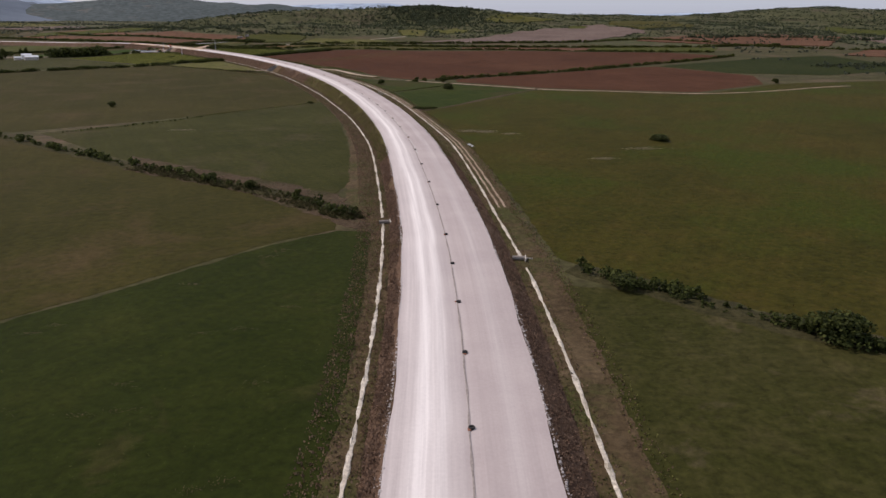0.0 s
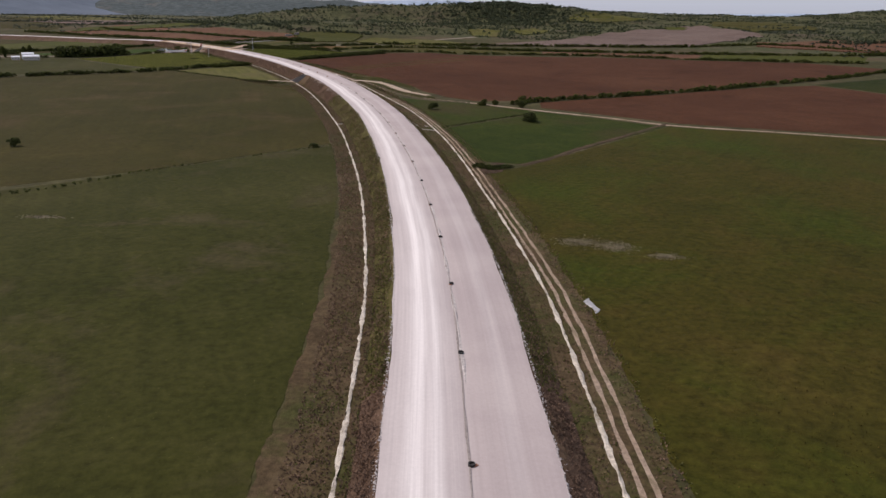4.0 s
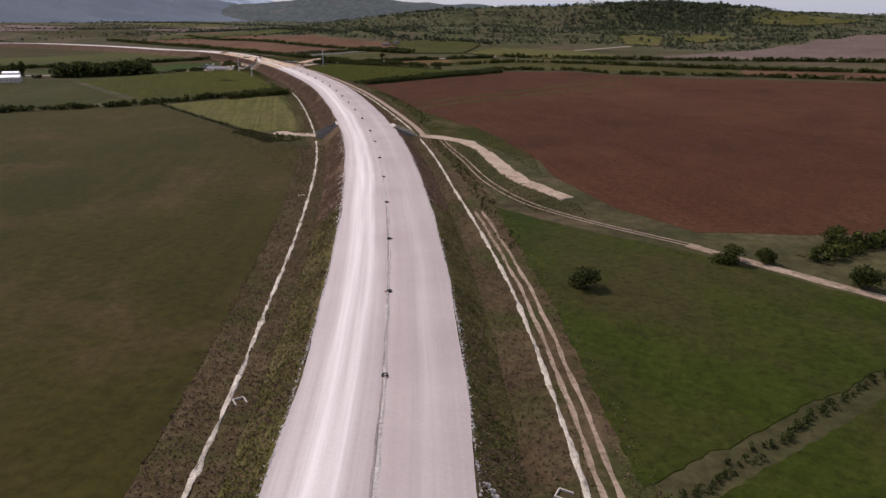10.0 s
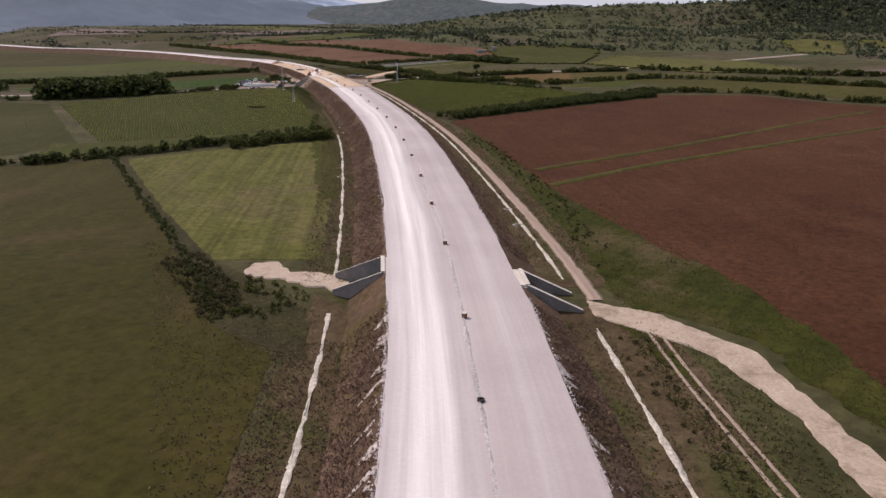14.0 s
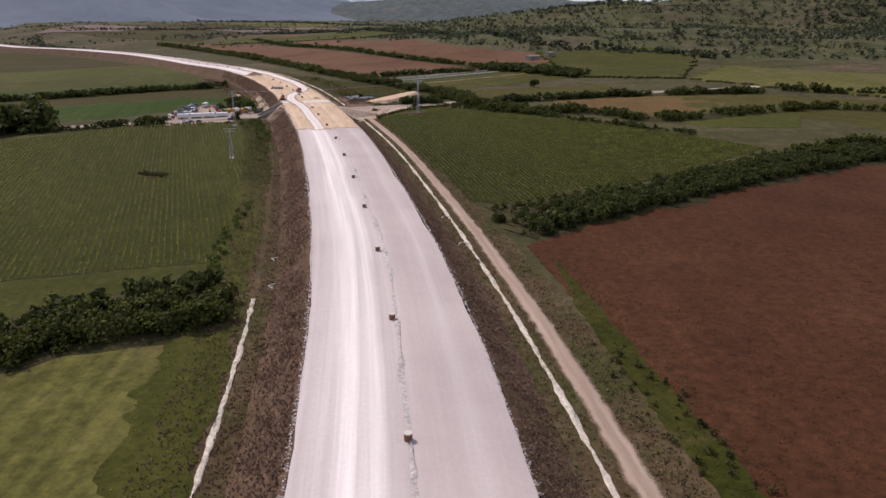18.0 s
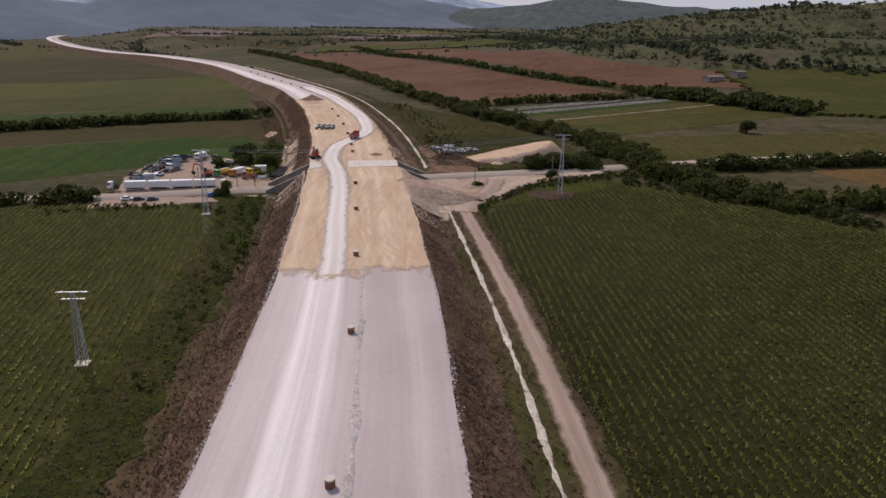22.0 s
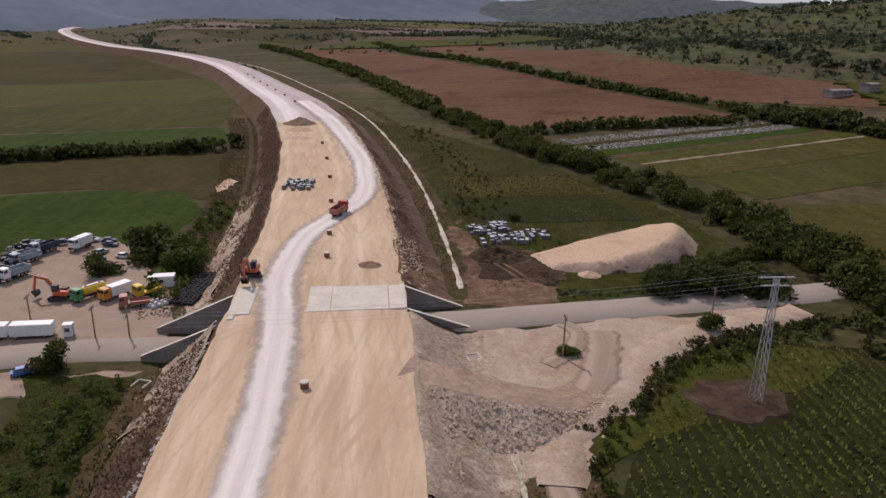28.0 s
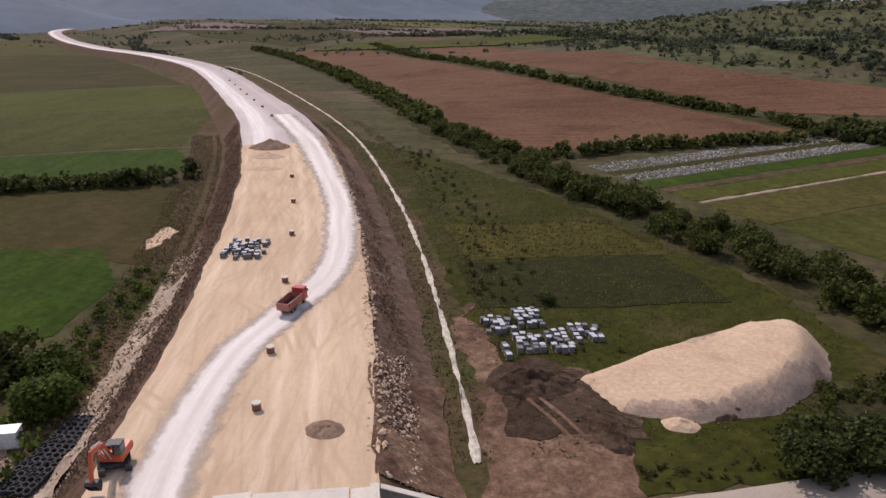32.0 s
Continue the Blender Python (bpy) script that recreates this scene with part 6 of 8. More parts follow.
def slab(name, pts, z0, z1, material, parent, label=""):
    bm = bmesh.new()
    f = bm.faces.new([bm.verts.new((x, y, z0)) for x, y in pts])
    r = bmesh.ops.extrude_face_region(bm, geom=[f])
    bmesh.ops.translate(bm, vec=(0, 0, z1 - z0), verts=[v for v in r["geom"] if isinstance(v, bmesh.types.BMVert)])
    bmesh.ops.recalc_face_normals(bm, faces=bm.faces[:])
    return part(name, bm, material, parent, label)


def bridge(name, label, lw, rw, foot_l, foot_r, end_l, end_r, exposed=False):
    """lw, rw: ((u, s) top, (u, s) end) of the near and the far wing on the left and on the right."""
    t = thing(name, pose(0, 0, 0), label, "bridge")
    for top, end in lw:
        wall("wing_wall", R(*top), R(*end), -0.1, end_l, foot_l, CONCRETE_DARK, t)
    for top, end in rw:
        wall("wing_wall", R(*top), R(*end), -0.1, end_r, foot_r, CONCRETE_DARK, t)
    for k in (0, 1):
        wall("abutment", R(*lw[k][0]), R(*rw[k][0]), -0.45, -0.45, min(foot_l, foot_r), CONCRETE_DARK, t)
    slab("deck", [R(*lw[0][0]), R(*rw[0][0]), R(*rw[1][0]), R(*lw[1][0])], -0.62, -0.16, CONCRETE, t)
    for w in (lw, rw):
        s = w[0][0][1]
        o = -0.28 if s < 0 else 0.28
        slab("edge_beam", [R(w[0][0][0], s + o), R(w[0][0][0], s - o), R(w[1][0][0], s - o), R(w[1][0][0], s + o)], -0.75, 0.06, CONCRETE, t, "pale concrete edge beam")
    return t


underpass = bridge("underpass", "small concrete farm underpass through the embankment", (((628.3, -9.4), (633, -16.6)), ((635, -9.4), (640, -16.6))), (((622.2, 9.6), (620.2, 16.6)), ((628.2, 9.6), (626.2, 16.6))), -5.6, -3.9, -4.3, -3.0)
overbridge = bridge("road_bridge", "short concrete bridge carrying the embankment over a country road", (((948.2, -7.9), (950, -16.8)), ((955.4, -7.9), (956.4, -17))), (((950.4, 8.4), (951.8, 15.6)), ((956.5, 8.4), (957.2, 15.3))), -5.4, -3.7, -4.4, -3.1)
for s0, s1 in ((-8.3, -6.3), (-1.0, 1.2), (1.3, 6.9), (7.0, 8.5)):
    slab("deck_slab", [R(949.6 + 0.05 * s0, s0), R(949.6 + 0.05 * s1, s1), R(956.2, s1), R(956.0, s0)], -0.15, 0.09, CONCRETE, overbridge, "pale bare concrete deck slab")

# ---------------------------------------------------------------- on the roadway
haul = [R(u, s) for u, s in ((884, -2.8), (897, -2.5), (908, -2.6), (922, -2.6), (932, -2.5), (943, -2.9), (950, -3.6), (957, -4.5), (966, -4.0), (975, -2.5), (982, 0.4), (992, 4.5), (1005, 6.2), (1024, 6.6), (1049, 5.9), (1083, 4.5), (1120, 3.2))]


def flat_ribbon(name, points, width, material, z, label, category, jitter=0.1):
    c = spline(points, 1.5)
    t = np.gradient(c, axis=0)
    t /= np.linalg.norm(t, axis=1)[:, None]
    side = np.stack([t[:, 1], -t[:, 0]], 1)
    n = len(c)
    offs = np.array([-0.5, -0.25, 0.0, 0.25, 0.5])
    wid = np.asarray(width(np.linspace(0, 1, n)) if callable(width) else np.full(n, width))
    v, uvs = [], []
    run = np.concatenate([[0], np.cumsum(np.linalg.norm(np.diff(c, axis=0), axis=1))])
    for o in offs:
        wave = np.convolve(rng.uniform(-1, 1, n + 4), np.ones(5) / 2.5, "valid") * jitter if abs(o) > 0.4 else 0
        q = c + side * (o * wid * (1 + wave))[:, None]
        dip = -(z + 0.12) * np.clip(1 - run / 7.0, 0, 1)      # the start slides in under the road bed
        v.append(np.column_stack([q, z + dip + (0.0 if abs(o) > 0.4 else 0.02) + road_z(along_across(q[:, 0], q[:, 1])[0])]))
        uvs.append(np.column_stack([np.full(n, o * 4), run]))
    v, uvs = np.concatenate(v), np.concatenate(uvs)
    k = np.arange(n - 1)
    f = np.concatenate([np.stack([k + j * n, k + (j + 1) * n, k + (j + 1) * n + 1, k + j * n + 1], 1) for j in range(4)])
    me = mesh_of(name, v, f, material)
    layer = me.uv_layers.new(name="UVMap")
    layer.data.foreach_set("uv", uvs[f.ravel()].astype(np.float32).ravel())
    return tagged(new(name, me), label, category, "", "structure")


flat_ribbon("haul_track", haul, lambda t: np.interp(t, (0, 0.1, 0.2, 0.28, 0.36, 0.48, 0.6, 0.75, 1), (4.2, 4.2, 4.4, 4.6, 4.4, 4.8, 5.6, 6.4, 7.5)), HAUL, 0.1, "white dusty haul track over the sand", "track")
flat_ribbon("gravel_fringe", haul[3:], lambda t: np.interp(t, (0, 0.15, 0.3, 0.5, 0.62, 0.8, 1), (5.4, 6.6, 6.2, 6.4, 8.0, 9.5, 10)), GREY_DUST, 0.085, "grey gravel fringe of the haul track", "gravel")
def windrow_s(u):
    return np.interp(u, (700, 800), (0.2, 1.15)) + 0.2 * np.sin(u / 11)


def windrow_half(u):
    return np.interp(u, (700, 800), (0.22, 0.42)) * (1 + 0.5 * np.sin(u * 0.55) * np.sin(u * 0.17))


strip("windrow", 225, 890, [(lambda u: windrow_s(u) - windrow_half(u), 0.0), (windrow_s, lambda u: 0.05 + 0.16 * np.clip(np.sin(u * 0.8) + np.sin(u * 0.31 + 1), 0, 1)), (lambda u: windrow_s(u) + windrow_half(u), 0.0)], GRAVEL, 0.6, jitter=0.07, label="low broken gravel windrow along the middle of the road", category="gravel")
# the shadowed edge between the road halves, laid on as darker gravel
strip("median_line", -80, 520, [(-0.12, 0.045), (0.08, 0.045)], MEDIAN, 1.5, jitter=0.06, label="thin dark strip for the shadowed edge at mid-road", category="trench")


def ring(bm, r0, r1, z0, z1, n=14):
    """A hollow cylinder."""
    rows = [(r1, z0), (r1, z1), (r0, z1), (r0, z0)]
    vs = [[bm.verts.new((r * math.cos(6.2832 * k / n), r * math.sin(6.2832 * k / n), z)) for r, z in rows] for k in range(n)]
    for k in range(n):
        a, b = vs[k], vs[(k + 1) % n]
        for q in range(3):
            bm.faces.new((a[q], b[q], b[q + 1], a[q + 1]))


RUST = plain("stained_shaft", (0.20, 0.085, 0.05), 0.85, vary=0.4)
DARK = plain("dark_opening", (0.03, 0.028, 0.026), 0.9)
low = thing("manhole_shaft", pose(0, 0, 0), "low dark concrete manhole shaft in the median", "manhole", "manhole shafts along the median")
bm = bmesh.new()
ring(bm, 0.24, 0.36, -0.1, 0.24)
part("ring", bm, DARK, low)
# near-black disc painted as the unlit depth of the open shaft
bm = bmesh.new()
tube(bm, 0.25, (0, 0, 0.0), (0, 0, 0.1), 14)
part("floor", bm, DARK, low)
bm = bmesh.new()
box(bm, 0.5, 0.34, 0.1, 0.25, -0.3, 0.0, 0.02)
part("kerb_block", bm, RUST, low)
tall = thing("manhole_shaft", pose(0, 0, 0), "round stained manhole shaft with a pale concrete cover", "manhole", "manhole shafts along the median")
bm = bmesh.new()
ring(bm, 0.22, 0.33, -0.1, 0.55)
part("ring", bm, RUST, tall)
bm = bmesh.new()
tube(bm, 0.36, (0, 0, 0.55), (0, 0, 0.65), 16)
bmesh.ops.bevel(bm, geom=bm.edges[:], offset=0.012, segments=1, affect="EDGES")
part("cover", bm, CONCRETE, tall, "pale round concrete cover")
shafts = [67.4, 85.5, 102.9, 120.8, 138.4, 162, 185.5, 209, 232.5, 256.5, 281, 304.5, 328, 351.8, 375.7, 399.8, 424.5, 448.9, 473, 497, 521.5, 545, 567.8, 593, 612, 640, 664.3, 688.3, 711.9, 734.7, 757.8, 781.2, 804.4,
          827.2, 850.4, 873.2, 895.6, 917.5, 935, 965.5, 974.4, 990.6, 1007, 1023, 1039.6, 1117, 1140, 1163, 1186, 1209, 1232, 1255]
for k, u in enumerate(shafts):
    proto = low if u < 600 else tall
    m = pose(*R(u, 0.2), float(road_z(u)), 0, 0, float(rng.uniform(0, 360)))
    if proto.name.endswith("shaft") and k == 0 or (u == 612):
        proto.matrix_basis = m
    else:
        copy_thing(proto, m)

# gravel that has run down the banks
for side in (-1, 1):
    vs, fs = [], []
    for k in range(46):
        u = 500 + k * 2.6 + rng.uniform(-2.4, 2.4)
        if 618 < u < 640:
            continue
        w, reach = rng.uniform(0.5, 2.2), 0.6 + 2.4 * rng.uniform() ** 2
        row = []
        for f, g in ((0.0, 1.0), (0.3, 0.72), (0.65, 0.45), (1.0, 0.12)):
            s = side * (HALF - 0.15 + reach * f)
            for e in (-1, -0.4, 0.4, 1):
                uu = u + e * w * g - 0.5 * reach * f
                x, y = at(uu, s)
                z = float(slope_z(np.array([uu]), np.array([s]))[0]) if f > 0.1 else -0.14
                row.append((float(x), float(y), z + (0.08 * (1 - 0.6 * f) if abs(e) < 1 else -0.04)))
        b = len(vs)
        vs += row
        fs += [(b + 4 * q + j, b + 4 * q + j + 1, b + 4 * q + j + 5, b + 4 * q + j + 4) for q in range(3) for j in range(3)]
    tagged(new("gravel_spill", mesh_of("gravel_spill", vs, fs, SHOULDER)), "tongues of pale gravel run down the bank", "gravel", "", "stuff")


def stones(name, x, y, z, lo, hi, material, label):
    """Loose stones, too many to count."""
    n = len(x)
    base = np.array([(1, 1, -0.4), (-1, 1, -0.4), (-1, -1, -0.4), (1, -1, -0.4), (0.5, 0.4, 0.7), (-0.6, 0.3, 0.6), (-0.3, -0.6, 0.75), (0.5, -0.5, 0.5)])
    quads = np.array([(4, 5, 6, 7), (0, 1, 5, 4), (1, 2, 6, 5), (2, 3, 7, 6), (3, 0, 4, 7)])
    size = lo + (hi - lo) * rng.uniform(0, 1, n) ** 3
    a = rng.uniform(0, 6.283, n)
    p = base[None] * size[:, None, None] * rng.uniform(0.6, 1.3, (n, 8, 3))
    c, s = np.cos(a)[:, None], np.sin(a)[:, None]
    q = np.stack([p[..., 0] * c - p[..., 1] * s, p[..., 0] * s + p[..., 1] * c, p[..., 2]], 2) + np.stack([x, y, z], 1)[:, None]
    return tagged(new(name, mesh_of(name, q.reshape(-1, 3), (quads[None] + 8 * np.arange(n)[:, None, None]).reshape(-1, 4), material)), label, "stones", "", "stuff")


for side in (-1, 1):
    u = rng.uniform(20, 944, 11000)
    off = 8.75 + np.abs(rng.normal(size=len(u))) * 0.28
    keep = (u < 618) | (u > 642)
    u, sd = u[keep], side * off[keep]
    x, y = at(u, sd)
    stones("edge_stones", x, y, np.where(np.abs(sd) < 9.0, -0.13, slope_z(u, sd)) + 0.02, 0.03, 0.13, GRAVEL, "loose pale stones along the road edge")
strip("rubble_bank", 922, 949.5, [(8.3, -0.15), (9.1, -0.04), (lambda u: EDGE_R(u) + 0.9, -0.42), (MID_R, lambda u: np.interp(u, RIGHT_U, RIGHT_Z) * 0.5), (lambda u: RT(u) + 0.6, (0.13,))][::-1], STONY, 1.0, jitter=0.15, label="bank of crushed stone beside the bridge", category="embankment")
u, s, x, y = over(914, 949, 9.2, lambda u: RT(u) + 1.8, 7000)
stones("loose_stone", x, y, slope_z(u, s) + 0.08, 0.025, 0.13, STONE, "loose crushed stone on the bank")
u, s, x, y = over(960, 1015, lambda u: LT(u) - 1.5, lambda u: LT(u) + 2.4, 4200)
stones("loose_stone", x, y, np.maximum(slope_z(u, s), land_us(x, y, u, s)) + 0.05, 0.03, 0.15, STONE, "pale rubble at the foot of the bank")
u, s, x, y = over(934, 949, lambda u: LT(u) - 1.0, -9.2, 1800)
stones("loose_stone", x, y, slope_z(u, s) + 0.08, 0.03, 0.13, STONE, "pale rubble on the bank beside the bridge")
strip("rubble_bank_left", 936, 948, [(-9.0, -0.1), (MID_L, lambda u: np.interp(u, LEFT_U, LEFT_Z) * 0.5), (LT, (0.12,))], STONY, 1.2, jitter=0.2, label="bank of crushed stone beside the bridge", category="embankment")
strip("rubble_bank_left_2", 957, 1004, [(lambda u: MID_L(u) - 0.6, lambda u: np.interp(u, LEFT_U, LEFT_Z) * 0.58), (LT, (0.12,)), (lambda u: LT(u) - 1.2, (0.1,))], STONY, 1.2, jitter=0.25, label="pale rubble foot of the bank", category="embankment")
strip("soil_bank_right", 958, 1080, [(lambda u: EDGE_R(u) + 0.1, -0.13), (lambda u: EDGE_R(u) + 0.8, -0.45), (MID_R, lambda u: np.interp(u, RIGHT_U, RIGHT_Z) * 0.5), (lambda u: RT(u) + 0.3, (0.12,))][::-1], SOIL_BANK, 1.2, jitter=0.18, label="bare dark soil bank", category="embankment")
strip("red_bank", 957.6, 972, [(8.3, 0.02), (lambda u: EDGE_R(u) + 0.8, -0.38), (MID_R, lambda u: np.interp(u, RIGHT_U, RIGHT_Z) * 0.47), (lambda u: RT(u) + 0.5, (0.2,))][::-1], RED_SOIL, 0.9, jitter=0.25, label="bank of bare reddish rubble soil", category="embankment")
u, s, x, y = over(957.5, 976, 8.2, 15.0, 2600)
stones("loose_stone", x, y, slope_z(u, s) + 0.1, 0.03, 0.16, STONE, "loose stones on the reddish bank")
f = rng.uniform(0, 1, 500)
u, s = np.interp(f, (0, 0.35, 0.7, 1), (431.6, 427.5, 424.7, 423.0)), np.interp(f, (0, 0.35, 0.7, 1), (9.3, 12.0, 15.3, 17.9))
u, s = u + rng.normal(size=500) * 0.22, s + rng.normal(size=500) * 0.12
x, y = at(u, s)
stones("gravel_trail", x, y, np.maximum(slope_z(u, s), land_us(x, y, u, s)) + 0.1, 0.06, 0.2, GRAVEL, "thin trail of pale gravel down the bank")
u, s, x, y = over(960, 1080, 8.0, 9.2, 900)
stones("edge_clods", x, y, np.full_like(x, -0.05), 0.06, 0.22, SAND, "clods of sand along the road edge")


def mound(name, x, y, z, rx, ry, h, turn, material, label, power=1.0, rough=0.12, n=34, category="heap", skew=0.0):
    bm = bmesh.new()
    g = {}
    for i in range(n + 1):
        for j in range(n + 1):
            a, b = i / n * 2 - 1, j / n * 2 - 1
            r = max(abs(a), abs(b)) / max(math.hypot(a, b), 1e-6)
            a2, b2 = a * r, b * r
            d = math.hypot(a2, b2)
            edge_wave = 1 + 0.1 * noise.noise((a2 * 2 + x, b2 * 2, 2.0))
            k = max(0.0, 1 - d) ** power
            hh = h * min(1.0, k) * (1 + skew * a2) * (1 + rough * 2 * noise.noise((a2 * 3 + y, b2 * 3, 0)) + rough * noise.noise((a2 * 9, b2 * 9 + x, 5)))
            g[i, j] = bm.verts.new((a2 * rx * edge_wave, b2 * ry * edge_wave, hh - 0.04))
    for i in range(n):
        for j in range(n):
            bm.faces.new((g[i, j], g[i + 1, j], g[i + 1, j + 1], g[i, j + 1])).smooth = True
    ob = part(name, bm, material)
    ob.matrix_world = pose(x, y, z, 0, 0, turn)
    return tagged(ob, label, category)




def tipped_heap(name, outline, slope, plane, material, label, cell=0.5):
    """A tipped heap inside an outline: banks at a slope, cut off above by a tilted plane (height, per x, per y from the first point)."""
    pts = np.array(outline)
    gx0, gy0 = np.arange(pts[:, 0].min(), pts[:, 0].max() + cell, cell), np.arange(pts[:, 1].min(), pts[:, 1].max() + cell, cell)
    gxx, gyy = np.meshgrid(gx0, gy0, indexing="ij")
    fx, fy = gxx.ravel(), gyy.ravel()
    d = np.full(len(fx), 1e9)
    for p, q in zip(pts, np.roll(pts, -1, 0)):
        e = q - p
        t = np.clip(((fx - p[0]) * e[0] + (fy - p[1]) * e[1]) / (e @ e), 0, 1)
        d = np.minimum(d, np.hypot(fx - p[0] - t * e[0], fy - p[1] - t * e[1]))
    d = np.where(inside([tuple(p) for p in outline], fx, fy), d, -0.3)
    wob = np.array([noise.noise((x * 0.45, y * 0.45, 0)) + 0.4 * noise.noise((x * 1.6, y * 1.6, 3)) for x, y in zip(fx, fy)])
    top = plane[0] + plane[1] * (fx - pts[0, 0]) + plane[2] * (fy - pts[0, 1])
    bank = np.maximum(d + 0.3 * wob, -0.3) * slope
    z = -np.log(np.exp(-4 * bank) + np.exp(-4 * np.maximum(top, 0.05))) / 4 + 0.03 * wob
    z = np.where(d > -0.2, z, -0.3) + land(fx, fy) + 0.05
    ny = len(gy0)
    i, j = np.meshgrid(np.arange(len(gx0) - 1), np.arange(ny - 1), indexing="ij")
    a = (i * ny + j).ravel()
    me = mesh_of(name, np.column_stack([fx, fy, z]), np.stack([a, a + ny, a + ny + 1, a + 1], 1), material, True)
    me.materials.append(FACE)
    me.polygons.foreach_set("material_index", ((d[a] < 2.3 + 0.8 * wob[a]) & (fx[a] + 0.9 * (fy[a] - 910) > -297.5) & (fy[a] < 921) | (d[a] < 1.5 + 0.8 * wob[a]) & (fy[a] < 908) & (fx[a] > -303)).astype(np.int32))
    return tagged(new(name, me), label, "heap")


tipped_heap("sand_mound", [(-308, 905.5), (-302.5, 902.6), (-297, 905), (-292.5, 910), (-290, 918), (-291.5, 924.5), (-295.5, 927), (-300, 923), (-305, 913.5)], 1.0, (0.25, 0.085, 0.085), SAND, "large heap of pale sand with a flat sloping top")
mound("sand_mound", -298.2, 904.0, land1(-298, 904), 1.6, 1.2, 0.7, 20, SAND, "small heap of sand beside the large one", 0.8)
mound("soil_mound", -310.5, 902.5, land1(-310, 902), 4.2, 2.4, 1.3, 30, SOIL, "heap of dark churned soil", 0.8, 0.35)
mound("soil_mound", -302.0, 899.5, land1(-302, 899), 3.0, 1.6, 0.9, -40, SOIL, "low ridge of dark soil", 0.8, 0.35)
# raised mound standing for an undercut notch; the notch's dark is its colour
mound("hollow", -295.7, 907.9, land1(-295.7, 907.9), 2.0, 1.0, 0.85, 55, SOIL_BANK, "dark brown mound standing for a dug hollow in the sand heap", 0.7, 0.3)
mound("spoil_mound", *R(962.5, 5.1), 0.08, 1.35, 1.2, 0.35, 20, DIRT_DARK, "low heap of brown gravel on the road bed", 0.8, 0.2)
mound("sand_mound", *R(1068, -3.0), 0.0, 4.2, 4.0, 1.7, 35, DIRT_DARK, "conical heap of brown sand on the road bed", 0.9, 0.15)
mound("sand_mound", *R(1058, -3.6), 0.0, 3.4, 2.6, 0.9, 35, SAND, "spread heap of sand on the road bed", 0.8, 0.2)
mound("sand_mound", *R(1047, -4.2), 0.0, 3.6, 2.2, 0.5, 35, SAND, "low heap of mixed gravel on the road bed", 0.8, 0.2)

# ramp from the roadway to the junction
bm = bmesh.new()
rows = []
for k, (x, y, z) in enumerate(((-297.5, 867.5, 0.02), (-293, 869.2, -0.5), (-289, 871.6, -1.4), (-286.6, 875.2, -2.5), (-286.0, 879.5, -3.0))):
    rows.append((x, y, z))
c = np.array(rows)
t = np.gradient(c[:, :2], axis=0)
t /= np.linalg.norm(t, axis=1)[:, None]
vv = []
for p, d in zip(c, t):
    sd = np.array([d[1], -d[0]])
    base = land1(p[0], p[1])
    drop = max(0.0, p[2] - base)
    vv.append([bm.verts.new((*(p[:2] + sd * o), z)) for o, z in ((-1.9 - drop * 1.3, base + 0.06), (-1.7, p[2]), (0, p[2] + 0.06), (1.7, p[2]), (2.0 + drop * 2.3, base + 0.06))])
for a, b in zip(vv, vv[1:]):
    for k in range(4):
        bm.faces.new((a[k], a[k + 1], b[k + 1], b[k])).material_index = 0 if k in (1, 2) else 1
bmesh.ops.recalc_face_normals(bm, faces=bm.faces[:])
bmesh.ops.subdivide_edges(bm, edges=bm.edges[:], cuts=2, use_grid_fill=True, fractal=0.12, seed=3)
ramp_ob = tagged(part("ramp", bm, DIRT), "rutted beige dirt ramp up to the roadway", "track", "", "structure")
ramp_ob.data.materials.append(STONY)
k, f = rng.uniform(0, len(c) - 1.001, 2400), rng.uniform(0, 1, 2400) ** 0.8
i = k.astype(int)
mid = c[i] + (c[i + 1] - c[i]) * (k - i)[:, None]
way = t[i] + (t[i + 1] - t[i]) * (k - i)[:, None]
foot = land(mid[:, 0], mid[:, 1]) + 0.06
fall = np.maximum(mid[:, 2] - foot, 0)
off = 1.9 + (0.3 + fall * 2.3) * f
stones("ramp_stones", mid[:, 0] + way[:, 1] * off, mid[:, 1] - way[:, 0] * off, mid[:, 2] + (foot - mid[:, 2]) * f + 0.05, 0.02, 0.12, STONE, "tumbled stones on the bank of the ramp")


u = np.linspace(0, 1, 2600) + rng.normal(size=2600) * 0.02
kx, ky = np.interp(u, (0, 0.4, 0.7, 1), (-294, -287.2, -284.6, -283.8)), np.interp(u, (0, 0.4, 0.7, 1), (866.6, 869.6, 873.5, 878))
kx, ky = kx + rng.normal(size=2600) * 0.8, ky + rng.normal(size=2600) * 0.8
stones("loose_stone", kx, ky, land(kx, ky) + 0.2, 0.03, 0.14, STONE, "stony bank below the ramp")


